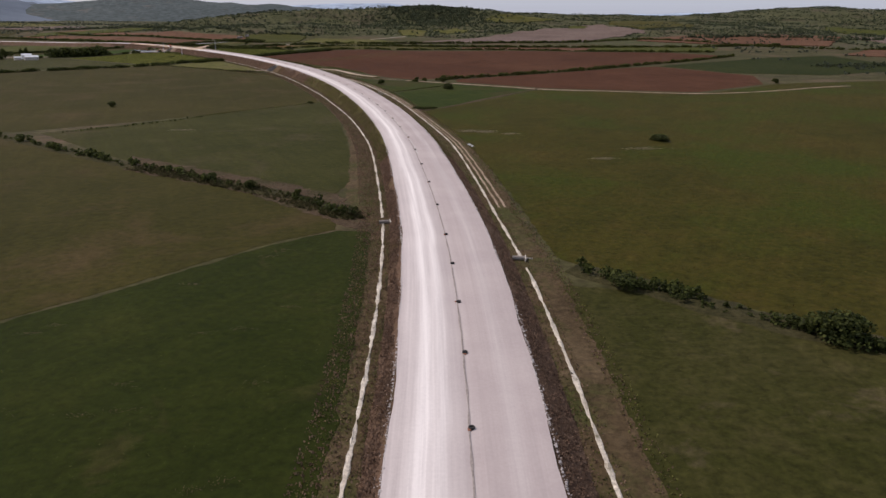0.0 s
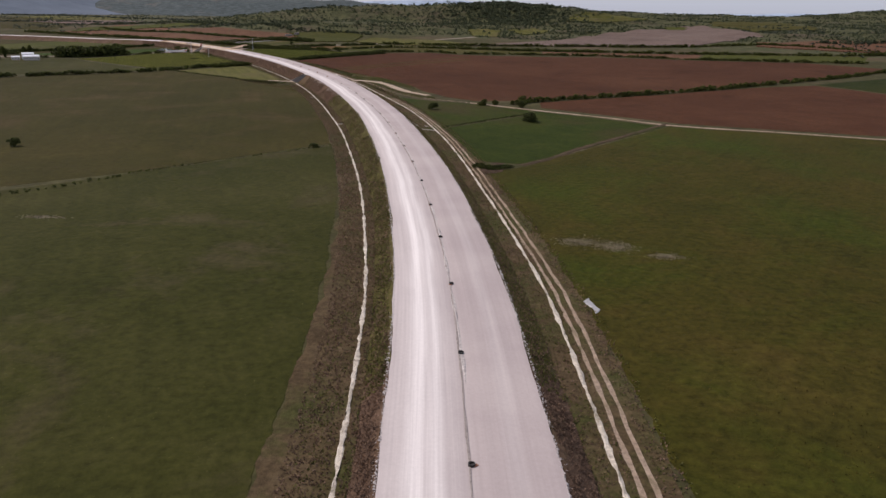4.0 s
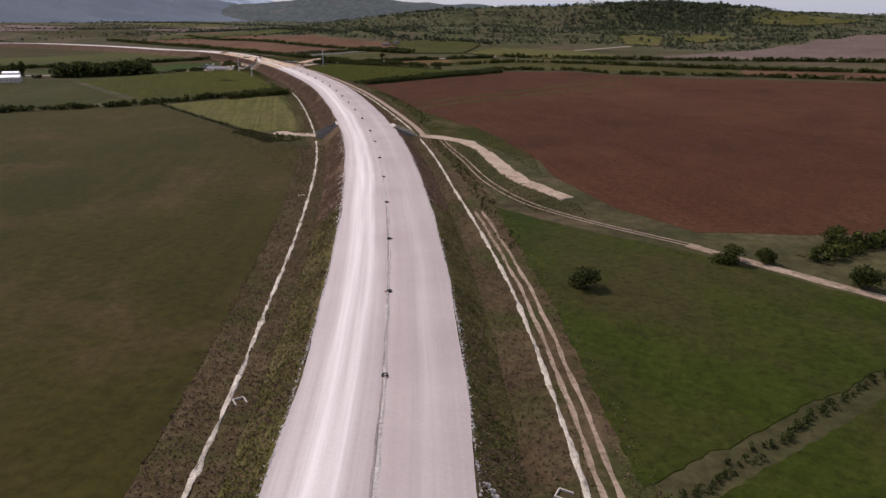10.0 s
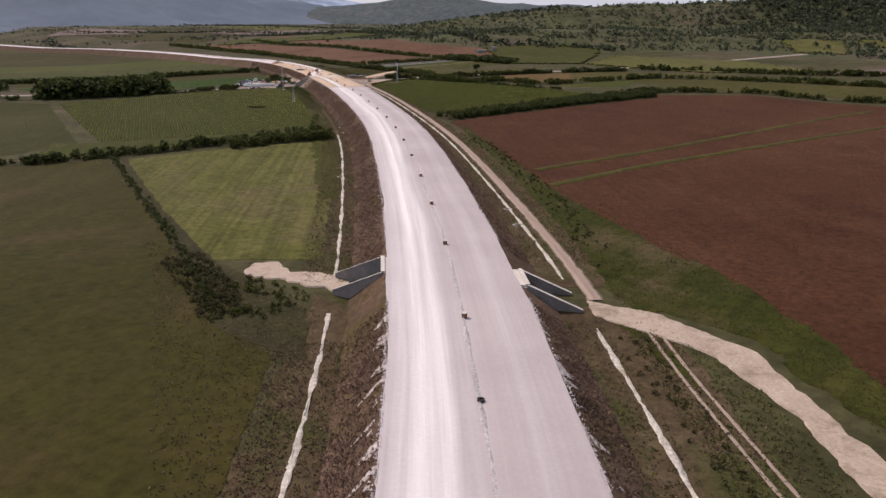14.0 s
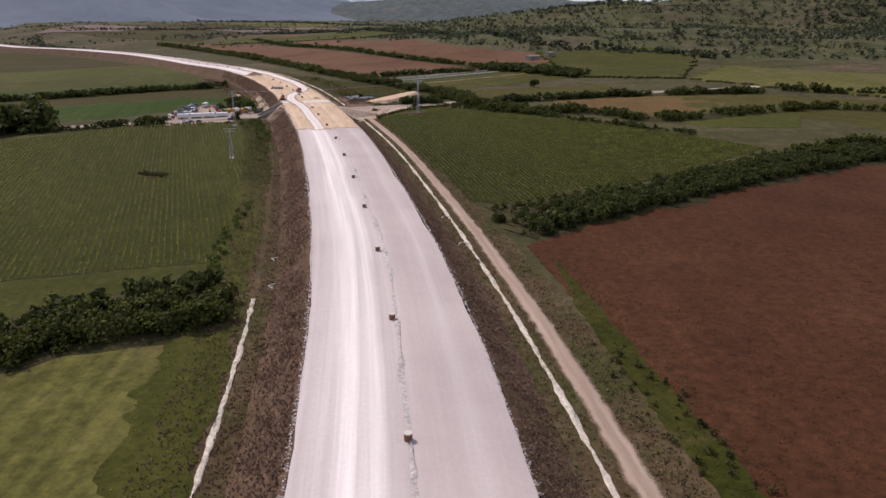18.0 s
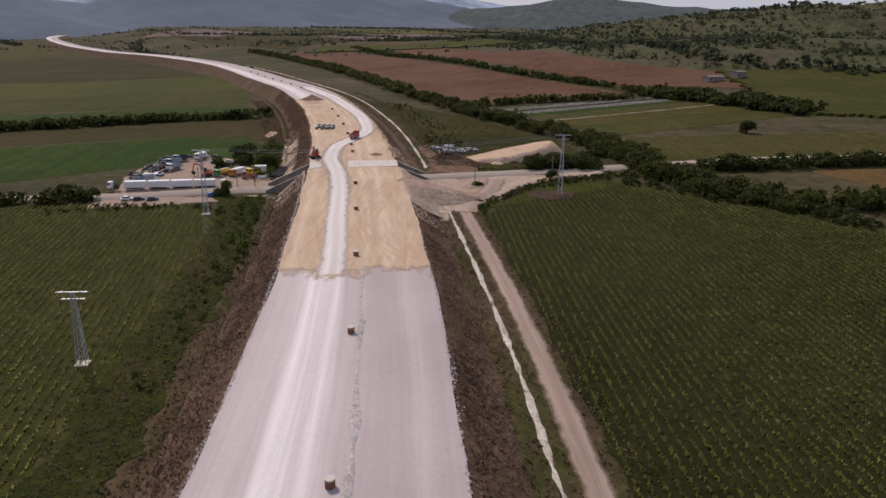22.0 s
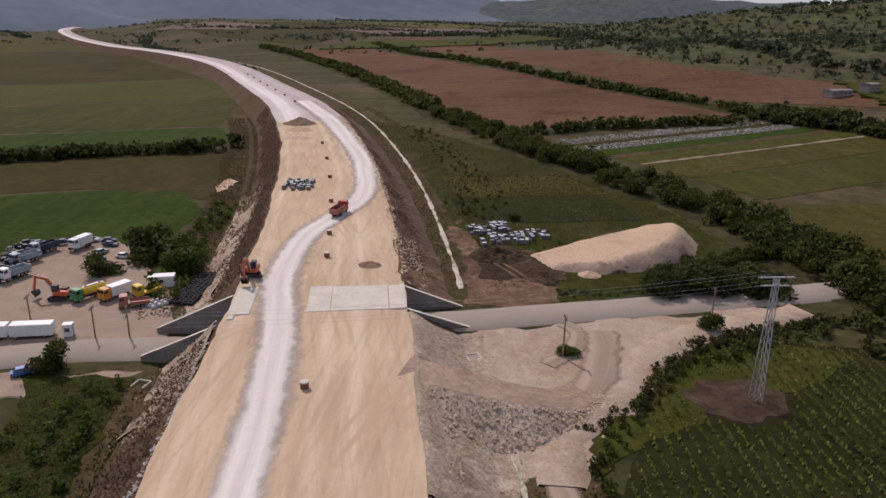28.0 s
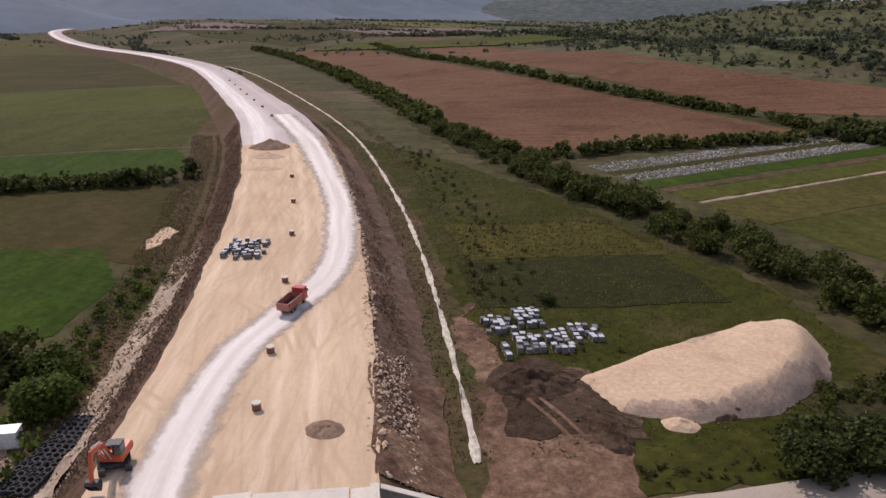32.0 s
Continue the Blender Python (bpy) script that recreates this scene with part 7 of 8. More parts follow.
# ---------------------------------------------------------------- culverts and drains
def culvert(u, s, turn, label, length=3.2, r=0.55, extras=True):
    x, y = R(u, s)
    t = thing("culvert", pose(x, y, land1(x, y) + 0.15, 0, 0, math.degrees(heading(u)) - 90 + turn), label, "culvert")
    bm = bmesh.new()
    ring(bm, r * 0.86, r, 0, length, 18)
    bmesh.ops.rotate(bm, matrix=Matrix.Rotation(radians(90), 3, "Y"), verts=bm.verts[:])
    bmesh.ops.translate(bm, vec=(-length / 2, 0, r * 0.7), verts=bm.verts[:])
    part("pipe", bm, CONCRETE_DARK, t)
    if extras:
        bm = bmesh.new()
        box(bm, 0.2, 2.2, 0.8, length / 2 + 0.1, 0, -0.2, 0.03)
        part("headwall", bm, CONCRETE, t)
        bm = bmesh.new()
        box(bm, 1.2, 0.14, 0.3, length / 2 + 0.9, 0.9, -0.2, 0.02, None)
        part("apron_kerb", bm, CONCRETE, t)


culvert(156.5, -12.2, 6, "grey concrete culvert pipe beside the embankment", 2.4, 0.4)
culvert(129.5, 13.6, -8, "grey concrete culvert pipe with a low headwall", 2.4, 0.42)


def outlet(u, s, label, w=1.6, turn=0):
    """A small three-sided concrete drain box."""
    x, y = R(u, s)
    z = max(land1(x, y), float(slope_z(np.array([float(u)]), np.array([float(s)]))[0]))
    t = thing("drain_outlet", pose(x, y, z, 0, 0, math.degrees(heading(u)) - 90 + turn), label, "drain", "drain outlets")
    for name, sx, sy, ox, oy in (("side_kerb", 0.12, w, -0.6, 0), ("side_kerb", 0.12, w, 0.6, 0), ("back_kerb", 1.2, 0.12, 0, w / 2)):
        bm = bmesh.new()
        box(bm, sx, sy, 0.34, ox, oy, -0.08, 0.02)
        part(name, bm, CONCRETE, t)
    bm = bmesh.new()
    box(bm, 1.1, w - 0.1, 0.06, 0, 0, -0.02, 0.01)
    part("apron", bm, CONCRETE_DARK, t)


for u, s, turn in ((452, -16.0, 30), (433, 16.4, 60), (428, 11.4, 70), (794, -14.3, 20), (782, -14.2, 30), (806, 14.6, -20), (791, 14.4, -30), (671, 16.0, 40), (660, 15.6, 40), (548, -19.0, 10), (712, -17.6, 20), (945, 14.6, 10), (945, -15.4, -20)):
    outlet(u, s, "small open concrete drain outlet in the bank", 1.3, turn)
strip("chute", 1010, 1062, [(lambda u: LT(u) + 0.6, (0.12,)), (lambda u: LT(u) + 1.4, (0.3,))], GRAVEL, 1.0, jitter=0.15, label="pale stone drainage chute at the bank foot", category="ditch")

gx0, gy0 = rng.uniform(0, 74, 3400), rng.uniform(0, 14.6, 3400)
ok = (gy0 < 6.2) | (gy0 > 9.2)
gx0, gy0 = gx0[ok], np.round(gy0[ok] / 0.62) * 0.62 + rng.normal(size=ok.sum()) * 0.1
kx, ky = -345 + 0.46 * gx0 + 0.89 * gy0, 984 + 0.89 * gx0 - 0.46 * gy0
stones("mulch_sheets", kx, ky, land(kx, ky) + 0.14, 0.04, 0.17, plain("torn_white_plastic", (0.28, 0.275, 0.27), 0.5), "torn pale plastic sheets on the vegetable beds")

# ---------------------------------------------------------------- machines
def paint(name, colour, rough=0.45):
    return plain(name, colour, rough, 0.0, 0.18, 1.3, 0.05, 0.5)


RED, DARK_RED, ORANGE, YELLOW = paint("red_paint", (0.42, 0.045, 0.03)), paint("faded_red_paint", (0.34, 0.12, 0.09)), paint("orange_red_paint", (0.50, 0.085, 0.03)), paint("yellow_paint", (0.62, 0.40, 0.03))
BLUE, NAVY, WHITE, GREENP, TEAL = paint("blue_paint", (0.04, 0.14, 0.42)), paint("navy_paint", (0.025, 0.04, 0.07)), paint("white_paint", (0.70, 0.70, 0.68)), paint("green_paint", (0.05, 0.22, 0.09)), paint("grey_blue_paint", (0.28, 0.34, 0.38))
AMBER = paint("amber_paint", (0.55, 0.24, 0.03))
RUBBER = plain("rubber", (0.022, 0.022, 0.023), 0.85)
IRON = plain("dark_iron", (0.045, 0.043, 0.042), 0.6, 0.3)
GLASS = plain("dark_glass", (0.02, 0.025, 0.03), 0.08, 0.0, 0.1, 1.0, 0.0, 0.8)
RIM = plain("wheel_rim", (0.32, 0.31, 0.30), 0.5, 0.5)
LAMP = plain("lamp_glass", (0.7, 0.68, 0.6), 0.15)
WRAP = plain("pale_shrink_wrap", (0.42, 0.42, 0.42), 0.35, 0.0, 0.15)
PAVER = plain("grey_pavers", (0.13, 0.13, 0.135), 0.85, 0.0, 0.3, 4.0)
WOOD = plain("weathered_wood", (0.24, 0.185, 0.13), 0.9, 0.0, 0.3, 3.0)


def boxpart(name, parent, material, sx, sy, sz, x=0, y=0, z=0, bevel=0.02, label="", m=None):
    bm = bmesh.new()
    box(bm, sx, sy, sz, x, y, z, bevel, m)
    return part(name, bm, material, parent, label)


_wheels = {}


def wheel(parent, x, y, r=0.26, w=0.17):
    key = (r, w)
    if key not in _wheels:
        bm = bmesh.new()
        tube(bm, r, (0, -w / 2, 0), (0, w / 2, 0), 16)
        bmesh.ops.bevel(bm, geom=[e for e in bm.edges if len(e.link_faces) == 2 and e.calc_face_angle() > 0.9], offset=r * 0.12, segments=1, affect="EDGES")
        tyre = bpy.data.meshes.new("tyre")
        bm.to_mesh(tyre)
        bm.free()
        tyre.materials.append(RUBBER)
        bm = bmesh.new()
        tube(bm, r * 0.55, (0, -w * 0.54, 0), (0, w * 0.54, 0), 10)
        rim = bpy.data.meshes.new("rim")
        bm.to_mesh(rim)
        bm.free()
        rim.materials.append(RIM)
        _wheels[key] = tyre, rim
    tyre, rim = _wheels[key]
    wh = part("wheel", tyre, None, parent)
    wh.location = (x, y, r)
    part("rim", rim, None, wh)
    return wh


def cab(parent, material, x, w=1.2, h=1.25, l=0.95, z=0.38):
    """A forward-control lorry cab whose front faces +x."""
    bm = bmesh.new()
    pts = [(-l / 2, 0), (l / 2, 0), (l / 2, h * 0.5), (l / 2 - 0.1, h * 0.96), (l / 2 - 0.2, h), (-l / 2, h)]
    side = [[bm.verts.new((px, s * w / 2, pz)) for px, pz in pts] for s in (-1, 1)]
    bm.faces.new(side[0])
    bm.faces.new(side[1][::-1])
    for k in range(len(pts)):
        bm.faces.new((side[0][k], side[1][k], side[1][(k + 1) % len(pts)], side[0][(k + 1) % len(pts)]))
    bmesh.ops.bevel(bm, geom=bm.edges[:], offset=0.035, segments=2, affect="EDGES")
    bmesh.ops.recalc_face_normals(bm, faces=bm.faces[:])
    c = part("cab", bm, material, parent)
    c.location = (x, 0, z)
    boxpart("windscreen", c, GLASS, 0.02, w * 0.84, h * 0.34, l / 2 - 0.035, 0, h * 0.55, 0.0, m=None)
    for s in (-1, 1):
        boxpart("side_window", c, GLASS, l * 0.48, 0.02, h * 0.3, 0.12, s * (w / 2 + 0.004), h * 0.57, 0.0)
        boxpart("headlight", c, LAMP, 0.03, 0.2, 0.11, l / 2 + 0.008, s * w * 0.36, 0.07, 0.01)
        boxpart("mirror", c, IRON, 0.05, 0.09, 0.24, l / 2 - 0.12, s * (w / 2 + 0.1), h * 0.58, 0.01)
    boxpart("bumper", c, IRON, 0.1, w, 0.16, l / 2 + 0.03, 0, -0.1, 0.02)
    return c


def lorry(name, x, y, z, turn, label, cab_paint, body_paint, kind, length=4.1, axles=(1.45, -0.55, -1.15), group=""):
    t = thing(name, pose(x, y, z, 0, 0, turn), label, "truck", group)
    boxpart("chassis", t, IRON, length * 0.96, 0.42, 0.14, 0, 0, 0.34, 0.01)
    cab(t, cab_paint, length / 2 - 0.5)
    for ax in axles:
        for s in (-1, 1):
            wheel(t, ax, s * 0.5)
    boxpart("fuel_tank", t, RIM, 0.5, 0.2, 0.24, 0.55, -0.48, 0.2, 0.04)
    bl = length - 1.15
    bx = -length / 2 + bl / 2
    if kind == "tipper":
        bm = bmesh.new()
        w, h, k = 1.26, 0.72, 0.05
        outer = [(-bl / 2, -w / 2), (bl / 2, -w / 2), (bl / 2, w / 2), (-bl / 2, w / 2)]
        inner = [(-bl / 2 + k, -w / 2 + k), (bl / 2 - k, -w / 2 + k), (bl / 2 - k, w / 2 - k), (-bl / 2 + k, w / 2 - k)]
        o0, o1 = [bm.verts.new((*p, 0)) for p in outer], [bm.verts.new((*p, h)) for p in outer]
        i1, i0 = [bm.verts.new((*p, h)) for p in inner], [bm.verts.new((*p, 0.08)) for p in inner]
        bm.faces.new(o0[::-1])
        bm.faces.new(i0)
        for q in range(4):
            r = (q + 1) % 4
            bm.faces.new((o0[q], o0[r], o1[r], o1[q]))
            bm.faces.new((o1[q], o1[r], i1[r], i1[q]))
            bm.faces.new((i1[q], i1[r], i0[r], i0[q]))
        bmesh.ops.recalc_face_normals(bm, faces=bm.faces[:])
        body = part("tipper_body", bm, body_paint, t)
        body.location = (bx, 0, 0.52)
        boxpart("bed_lining", body, IRON, bl - 0.14, w - 0.14, 0.03, 0, 0, 0.09, 0.0, "dark worn bed lining")
        for s in (-1, 1):
            for q in range(6):
                boxpart("side_rib", body, body_paint, 0.06, 0.05, h * 0.92, -bl / 2 + bl * (q + 0.5) / 6, s * (w / 2 + 0.025), 0.03, 0.008)
            boxpart("top_rail", body, body_paint, bl, 0.07, 0.07, 0, s * w / 2, h - 0.02, 0.01)
        boxpart("tailgate", body, body_paint, 0.05, w * 0.97, h * 0.96, -bl / 2 - 0.03, 0, 0.02, 0.01)
    elif kind == "tank":
        bm = bmesh.new()
        tube(bm, 0.52, (-bl / 2, 0, 0.6), (bl / 2, 0, 0.6), 18)
        bmesh.ops.bevel(bm, geom=[e for e in bm.edges if e.calc_face_angle(0) > 0.9], offset=0.08, segments=2, affect="EDGES")
        body = part("tank", bm, body_paint, t)
        body.location = (bx, 0, 0.45)
        boxpart("walkway", body, WHITE, bl * 0.8, 0.3, 0.04, 0, 0, 1.12, 0.01)
        for q in (-0.3, 0.3):
            boxpart("hatch", body, IRON, 0.22, 0.22, 0.08, q * bl, 0, 1.14, 0.02)
    elif kind == "box":
        boxpart("load_box", t, body_paint, bl, 1.26, 1.15, bx, 0, 0.5, 0.03)
        boxpart("rear_door", t, body_paint, 0.03, 1.1, 1.0, bx - bl / 2 - 0.015, 0, 0.56, 0.01)
    else:
        b = boxpart("flat_bed", t, body_paint, bl, 1.28, 0.1, bx, 0, 0.5, 0.01)
        for s in (-1, 1):
            boxpart("drop_side", b, body_paint, bl, 0.04, 0.3, bx, s * 0.62, 0.58, 0.01)
    return t


def car(x, y, z, turn, paint_mat, label, group=""):
    """A saloon of plain form, its nose towards +x."""
    t = thing("car", pose(x, y, z, 0, 0, turn), label, "car", group)
    bm = bmesh.new()
    pts = [(-1.05, 0.12), (1.05, 0.12), (1.08, 0.3), (0.95, 0.4), (0.5, 0.46), (-0.75, 0.46), (-1.06, 0.42), (-1.1, 0.28)]
    side = [[bm.verts.new((px, s * 0.43, pz)) for px, pz in pts] for s in (-1, 1)]
    bm.faces.new(side[0])
    bm.faces.new(side[1][::-1])
    for k in range(len(pts)):
        bm.faces.new((side[0][k], side[1][k], side[1][(k + 1) % len(pts)], side[0][(k + 1) % len(pts)]))
    bmesh.ops.bevel(bm, geom=bm.edges[:], offset=0.04, segments=2, affect="EDGES")
    bmesh.ops.recalc_face_normals(bm, faces=bm.faces[:])
    body = part("body", bm, paint_mat, t)
    lo, hi = [(-0.85, 0.44), (0.55, 0.44)], [(-0.6, 0.7), (0.18, 0.7)]
    q = [(px, s * wd, pz) for s, (row, wd) in ((s, r) for r in ((lo, 0.4), (hi, 0.32)) for s in (-1, 1)) for px, pz in row]
    for f, name in (((0, 1, 5, 4), "side_window"), ((2, 6, 7, 3), "side_window"), ((1, 3, 7, 5), "windscreen"), ((0, 4, 6, 2), "rear_window")):
        bm = bmesh.new()
        bm.faces.new([bm.verts.new(q[k]) for k in f])
        part(name, bm, GLASS, t)
    boxpart("roof", t, paint_mat, 0.8, 0.64, 0.04, -0.21, 0, 0.69, 0.015)
    for px in (0.68, -0.68):
        for s in (-1, 1):
            wheel(t, px, s * 0.38, 0.16, 0.11)
    for s in (-1, 1):
        boxpart("headlight", body, LAMP, 0.03, 0.14, 0.07, 1.07, s * 0.3, 0.28, 0.01)
        boxpart("tail_light", body, RED, 0.03, 0.12, 0.07, -1.09, s * 0.31, 0.3, 0.01)
    return t


def excavator(x, y, z, turn, slew, label, colour, fold=1.0):
    t = thing("excavator", pose(x, y, z, 0, 0, turn), label, "excavator")
    for s in (-1, 1):
        bm = bmesh.new()
        pts = [(1.0 * math.cos(a) + (0.62 if math.cos(a) > 0 else -0.62) * 1.0 - math.cos(a) * 0.78, 0.22 + 0.22 * math.sin(a)) for a in np.linspace(0, 6.2832, 17)[:-1]]
        rows = [[bm.verts.new((px, s * 0.62 + e * 0.16, pz)) for px, pz in pts] for e in (-1, 1)]
        bm.faces.new(rows[0])
        bm.faces.new(rows[1][::-1])
        for k in range(16):
            bm.faces.new((rows[0][k], rows[1][k], rows[1][(k + 1) % 16], rows[0][(k + 1) % 16]))
        bmesh.ops.recalc_face_normals(bm, faces=bm.faces[:])
        tr = part("track", bm, IRON, t)
        for k in range(9):
            boxpart("track_shoe", tr, RUBBER, 0.09, 0.36, 0.03, -0.6 + k * 0.15, s * 0.62, 0.44, 0.005)
    boxpart("undercarriage", t, IRON, 1.0, 0.9, 0.2, 0, 0, 0.24, 0.03)
    house = boxpart("house", t, colour, 1.35, 1.25, 0.5, -0.3, 0, 0.0, 0.06)
    house.matrix_local = pose(0, 0, 0.5, 0, 0, slew)
    boxpart("counterweight", house, colour, 0.3, 1.25, 0.42, -0.95, 0, 0.04, 0.08)
    boxpart("engine_hood", house, IRON, 0.7, 0.62, 0.16, -0.45, -0.2, 0.5, 0.04)
    boxpart("operator_cab", house, GLASS, 0.6, 0.46, 0.62, 0.12, 0.38, 0.42, 0.05, "dark glazed operator cab")
    boxpart("cab_roof", house, IRON, 0.62, 0.48, 0.05, 0.12, 0.38, 1.04, 0.02)
    bm = bmesh.new()
    q = [Vector((0.3, 0, 0.35)), Vector((1.05, 0, 1.5)), Vector((2.1, 0, 1.75))]
    for a, b, w in ((q[0], q[1], 0.26), (q[1], q[2], 0.22)):
        m = Matrix.Translation((a + b) / 2) @ (b - a).to_track_quat("X", "Z").to_matrix().to_4x4()
        box(bm, (b - a).length + 0.1, 0.2, w, 0, 0, -w / 2, 0.02, m)
    part("boom", bm, colour, house)
    tip = Vector((2.45, 0, 0.25))
    bm = bmesh.new()
    m = Matrix.Translation((q[2] + tip) / 2) @ (tip - q[2]).to_track_quat("X", "Z").to_matrix().to_4x4()
    box(bm, (tip - q[2]).length + 0.2, 0.16, 0.2, 0, 0, -0.1, 0.02, m)
    part("stick", bm, colour, house)
    for a, b in (((0.5, 0.14, 0.3), (1.15, 0.14, 1.35)), ((0.5, -0.14, 0.3), (1.15, -0.14, 1.35)), ((1.1, 0, 1.72), (2.05, 0, 1.98))):
        bm = bmesh.new()
        tube(bm, 0.045, a, b, 8)
        part("hydraulic_ram", bm, STEEL, house)
    bm = bmesh.new()
    arc = [(2.45 + 0.36 * math.cos(a) - 0.1, 0.05 + 0.36 * math.sin(a)) for a in np.linspace(0.6, 4.4, 8)]
    rows = [[bm.verts.new((px, e * 0.3, pz)) for px, pz in arc] for e in (-1, 1)]
    for k in range(7):
        bm.faces.new((rows[0][k], rows[1][k], rows[1][k + 1], rows[0][k + 1]))
    bm.faces.new(rows[0])
    bm.faces.new(rows[1][::-1])
    bmesh.ops.recalc_face_normals(bm, faces=bm.faces[:])
    part("bucket", bm, IRON, house)
    t.scale = (1.2, 1.2, 1.2)
    return t


hd = lambda u: math.degrees(heading(u))
lorry("tipper_truck", *R(983.5, 1.4), 0.12, hd(983) + 158 - 180, "red tipper truck driving along the white haul track", RED, DARK_RED, "tipper")
excavator(*R(959.5, -7.6), 0.0, hd(958) + 20, 155, "orange-red crawler excavator at the edge of the road bed", ORANGE)

YZ = land1(-345, 860) + 0.11
road_turn = math.degrees(math.atan2(15.5, 15))
lorry("tanker_truck", -342.6, 864.8, YZ, 275, "yellow and green tanker truck parked in the yard", GREENP, YELLOW, "tank", 4.0)
lorry("box_truck", -340.4, 866.8, YZ, 275, "amber lorry with a white load box", AMBER, WHITE, "box", 3.8)
lorry("flatbed_truck", -336.2, 866.6, YZ, 240, "faded red flatbed lorry", DARK_RED, DARK_RED, "flat", 3.2, (1.0, -0.8))
lorry("crane_truck", -338.2, 869.6, YZ, 265, "yellow crane lorry parked in the yard", YELLOW, YELLOW, "flat", 3.4, (1.1, -0.9))
lorry("tipper_truck", -356.0, 862.6, YZ, 285, "white tipper lorry in the yard", WHITE, TEAL, "tipper", 3.8)
lorry("tipper_truck", -360.6, 866.0, YZ, 280, "grey-blue tipper lorry in the yard", TEAL, TEAL, "tipper", 3.8)
lorry("tipper_truck", -363.0, 869.6, YZ, 280, "grey-blue tipper lorry in the yard", TEAL, NAVY, "tipper", 3.8)
lorry("box_truck", -361.0, 873.6, YZ, 290, "white box lorry at the back of the yard", WHITE, WHITE, "box", 3.4)
lorry("flatbed_truck", -351.5, 851.6, YZ, 60, "green-cabbed lorry among the scrap", YELLOW, TEAL, "flat", 3.2, (1.0, -0.8))
lorry("box_truck", -349.6, 852.6, YZ, 60, "pale blue lorry among the scrap", WHITE, TEAL, "box", 3.0, (1.0, -0.8))
excavator(-344.9, 862.6, YZ, 215, 0, "orange excavator parked in the yard", ORANGE)
for k in range(4):
    x, y = -346.2 + 3.05 * k, 846.8 + 3.05 * k
    t = thing("trailer", pose(x, y, YZ, 0, 0, 45), "white covered semi-trailer parked along the road", "trailer", "row of parked trailers")
    boxpart("load_box", t, WHITE, 4.05, 1.25, 1.25, 0, 0, 0.34, 0.04)
    boxpart("chassis", t, IRON, 3.9, 0.7, 0.14, 0, 0, 0.2, 0.01)
    for s in (-1, 1):
        boxpart("side_skirt", t, IRON, 2.4, 0.04, 0.26, 0, s * 0.58, 0.1, 0.0)
    for q in (-1.5, -1.0, 1.2):
        for s in (-1, 1):
            wheel(t, q, s * 0.5, 0.24, 0.16)
    for s in (-1, 1):
        for q in range(7):
            boxpart("side_rib", t, WHITE, 0.04, 0.03, 1.15, -1.8 + q * 0.6, s * 0.635, 0.39, 0.0)
lorry("tractor_unit", -348.8, 843.8, YZ, 225, "white tractor unit of a parked lorry", WHITE, IRON, "flat", 2.2, (0.6, -0.6))
for x, y, turn, m, lab in ((-329.6, 851.6, 70, BLUE, "bright blue hatchback parked under a tree"), (-336.0, 843.4, 60, NAVY, "dark green saloon in the lay-by"), (-338.2, 842.0, 60, NAVY, "dark blue saloon in the lay-by"), (-340.2, 841.0, 55, WHITE, "white saloon in the lay-by")):
    car(x, y, land1(x, y) + 0.11, turn, m, lab, "cars in the lay-by")
for x, y, turn, m in ((-356, 856, 20, NAVY), (-353.5, 857, 80, WHITE), (-358.5, 858.5, 130, NAVY), (-360.5, 861.5, 40, WHITE), (-355, 852.8, 70, NAVY), (-352.5, 875, 30, WHITE), (-354.5, 872.5, 15, NAVY), (-356.5, 874, 100, TEAL), (-364.5, 873.0, 60, NAVY), (-362.6, 876.0, 40, TEAL), (-360.4, 877.4, 50, NAVY), (-358.6, 876.6, 30, NAVY), (-366.6, 870.6, 70, NAVY), (-364.0, 866.4, 80, TEAL), (-358.2, 864.4, 20, NAVY), (-350.6, 876.6, 35, NAVY)):
    car(x, y, YZ, turn, m, "old car among the machinery in the yard", "cars in the yard")


def container(x, y, z, turn, label, l, w, h, m):
    t = thing("site_cabin", pose(x, y, z, 0, 0, turn), label, "cabin")
    boxpart("shell", t, m, l, w, h, 0, 0, 0.05, 0.03)
    for k in range(int(l / 0.3)):
        for s in (-1, 1):
            boxpart("wall_rib", t, m, 0.06, 0.03, h * 0.86, -l / 2 + 0.2 + k * 0.3, s * (w / 2 + 0.012), 0.12, 0.0)
    boxpart("roof", t, WHITE, l + 0.06, w + 0.06, 0.06, 0, 0, h + 0.05, 0.01)
    boxpart("door", t, TEAL, 0.03, w * 0.4, h * 0.8, l / 2 + 0.012, 0, 0.08, 0.01)
    boxpart("window", t, GLASS, 0.5, 0.03, 0.4, 0, -w / 2 - 0.03, h * 0.5, 0.0)


container(-339.5, 872.3, YZ, 48, "white site container at the yard edge", 3.0, 1.3, 1.35, WHITE)
container(-334.3, 858.2, land1(-334, 858) + 0.1, 45, "small white guard cabin at the gate", 0.9, 0.8, 1.3, WHITE)
for k in range(9):
    x, y = -335.4 + (k % 3) * 0.75, 867.6 + (k // 3) * 0.75
    t = thing("bulk_bag", pose(x, y, YZ, 0, 0, float(rng.uniform(0, 60))), "white bulk bag of material beside the container", "bag", "bulk bags")
    boxpart("bag", t, WRAP, 0.6, 0.6, 0.5, 0, 0, 0, 0.12)
    boxpart("lifting_strap", t, IRON, 0.05, 0.62, 0.03, 0.15, 0, 0.5, 0.0)

# scrap and stored parts along the yard's edge
OIL = plain("oily_black_steel", (0.022, 0.021, 0.021), 0.55, 0.2, 0.3)
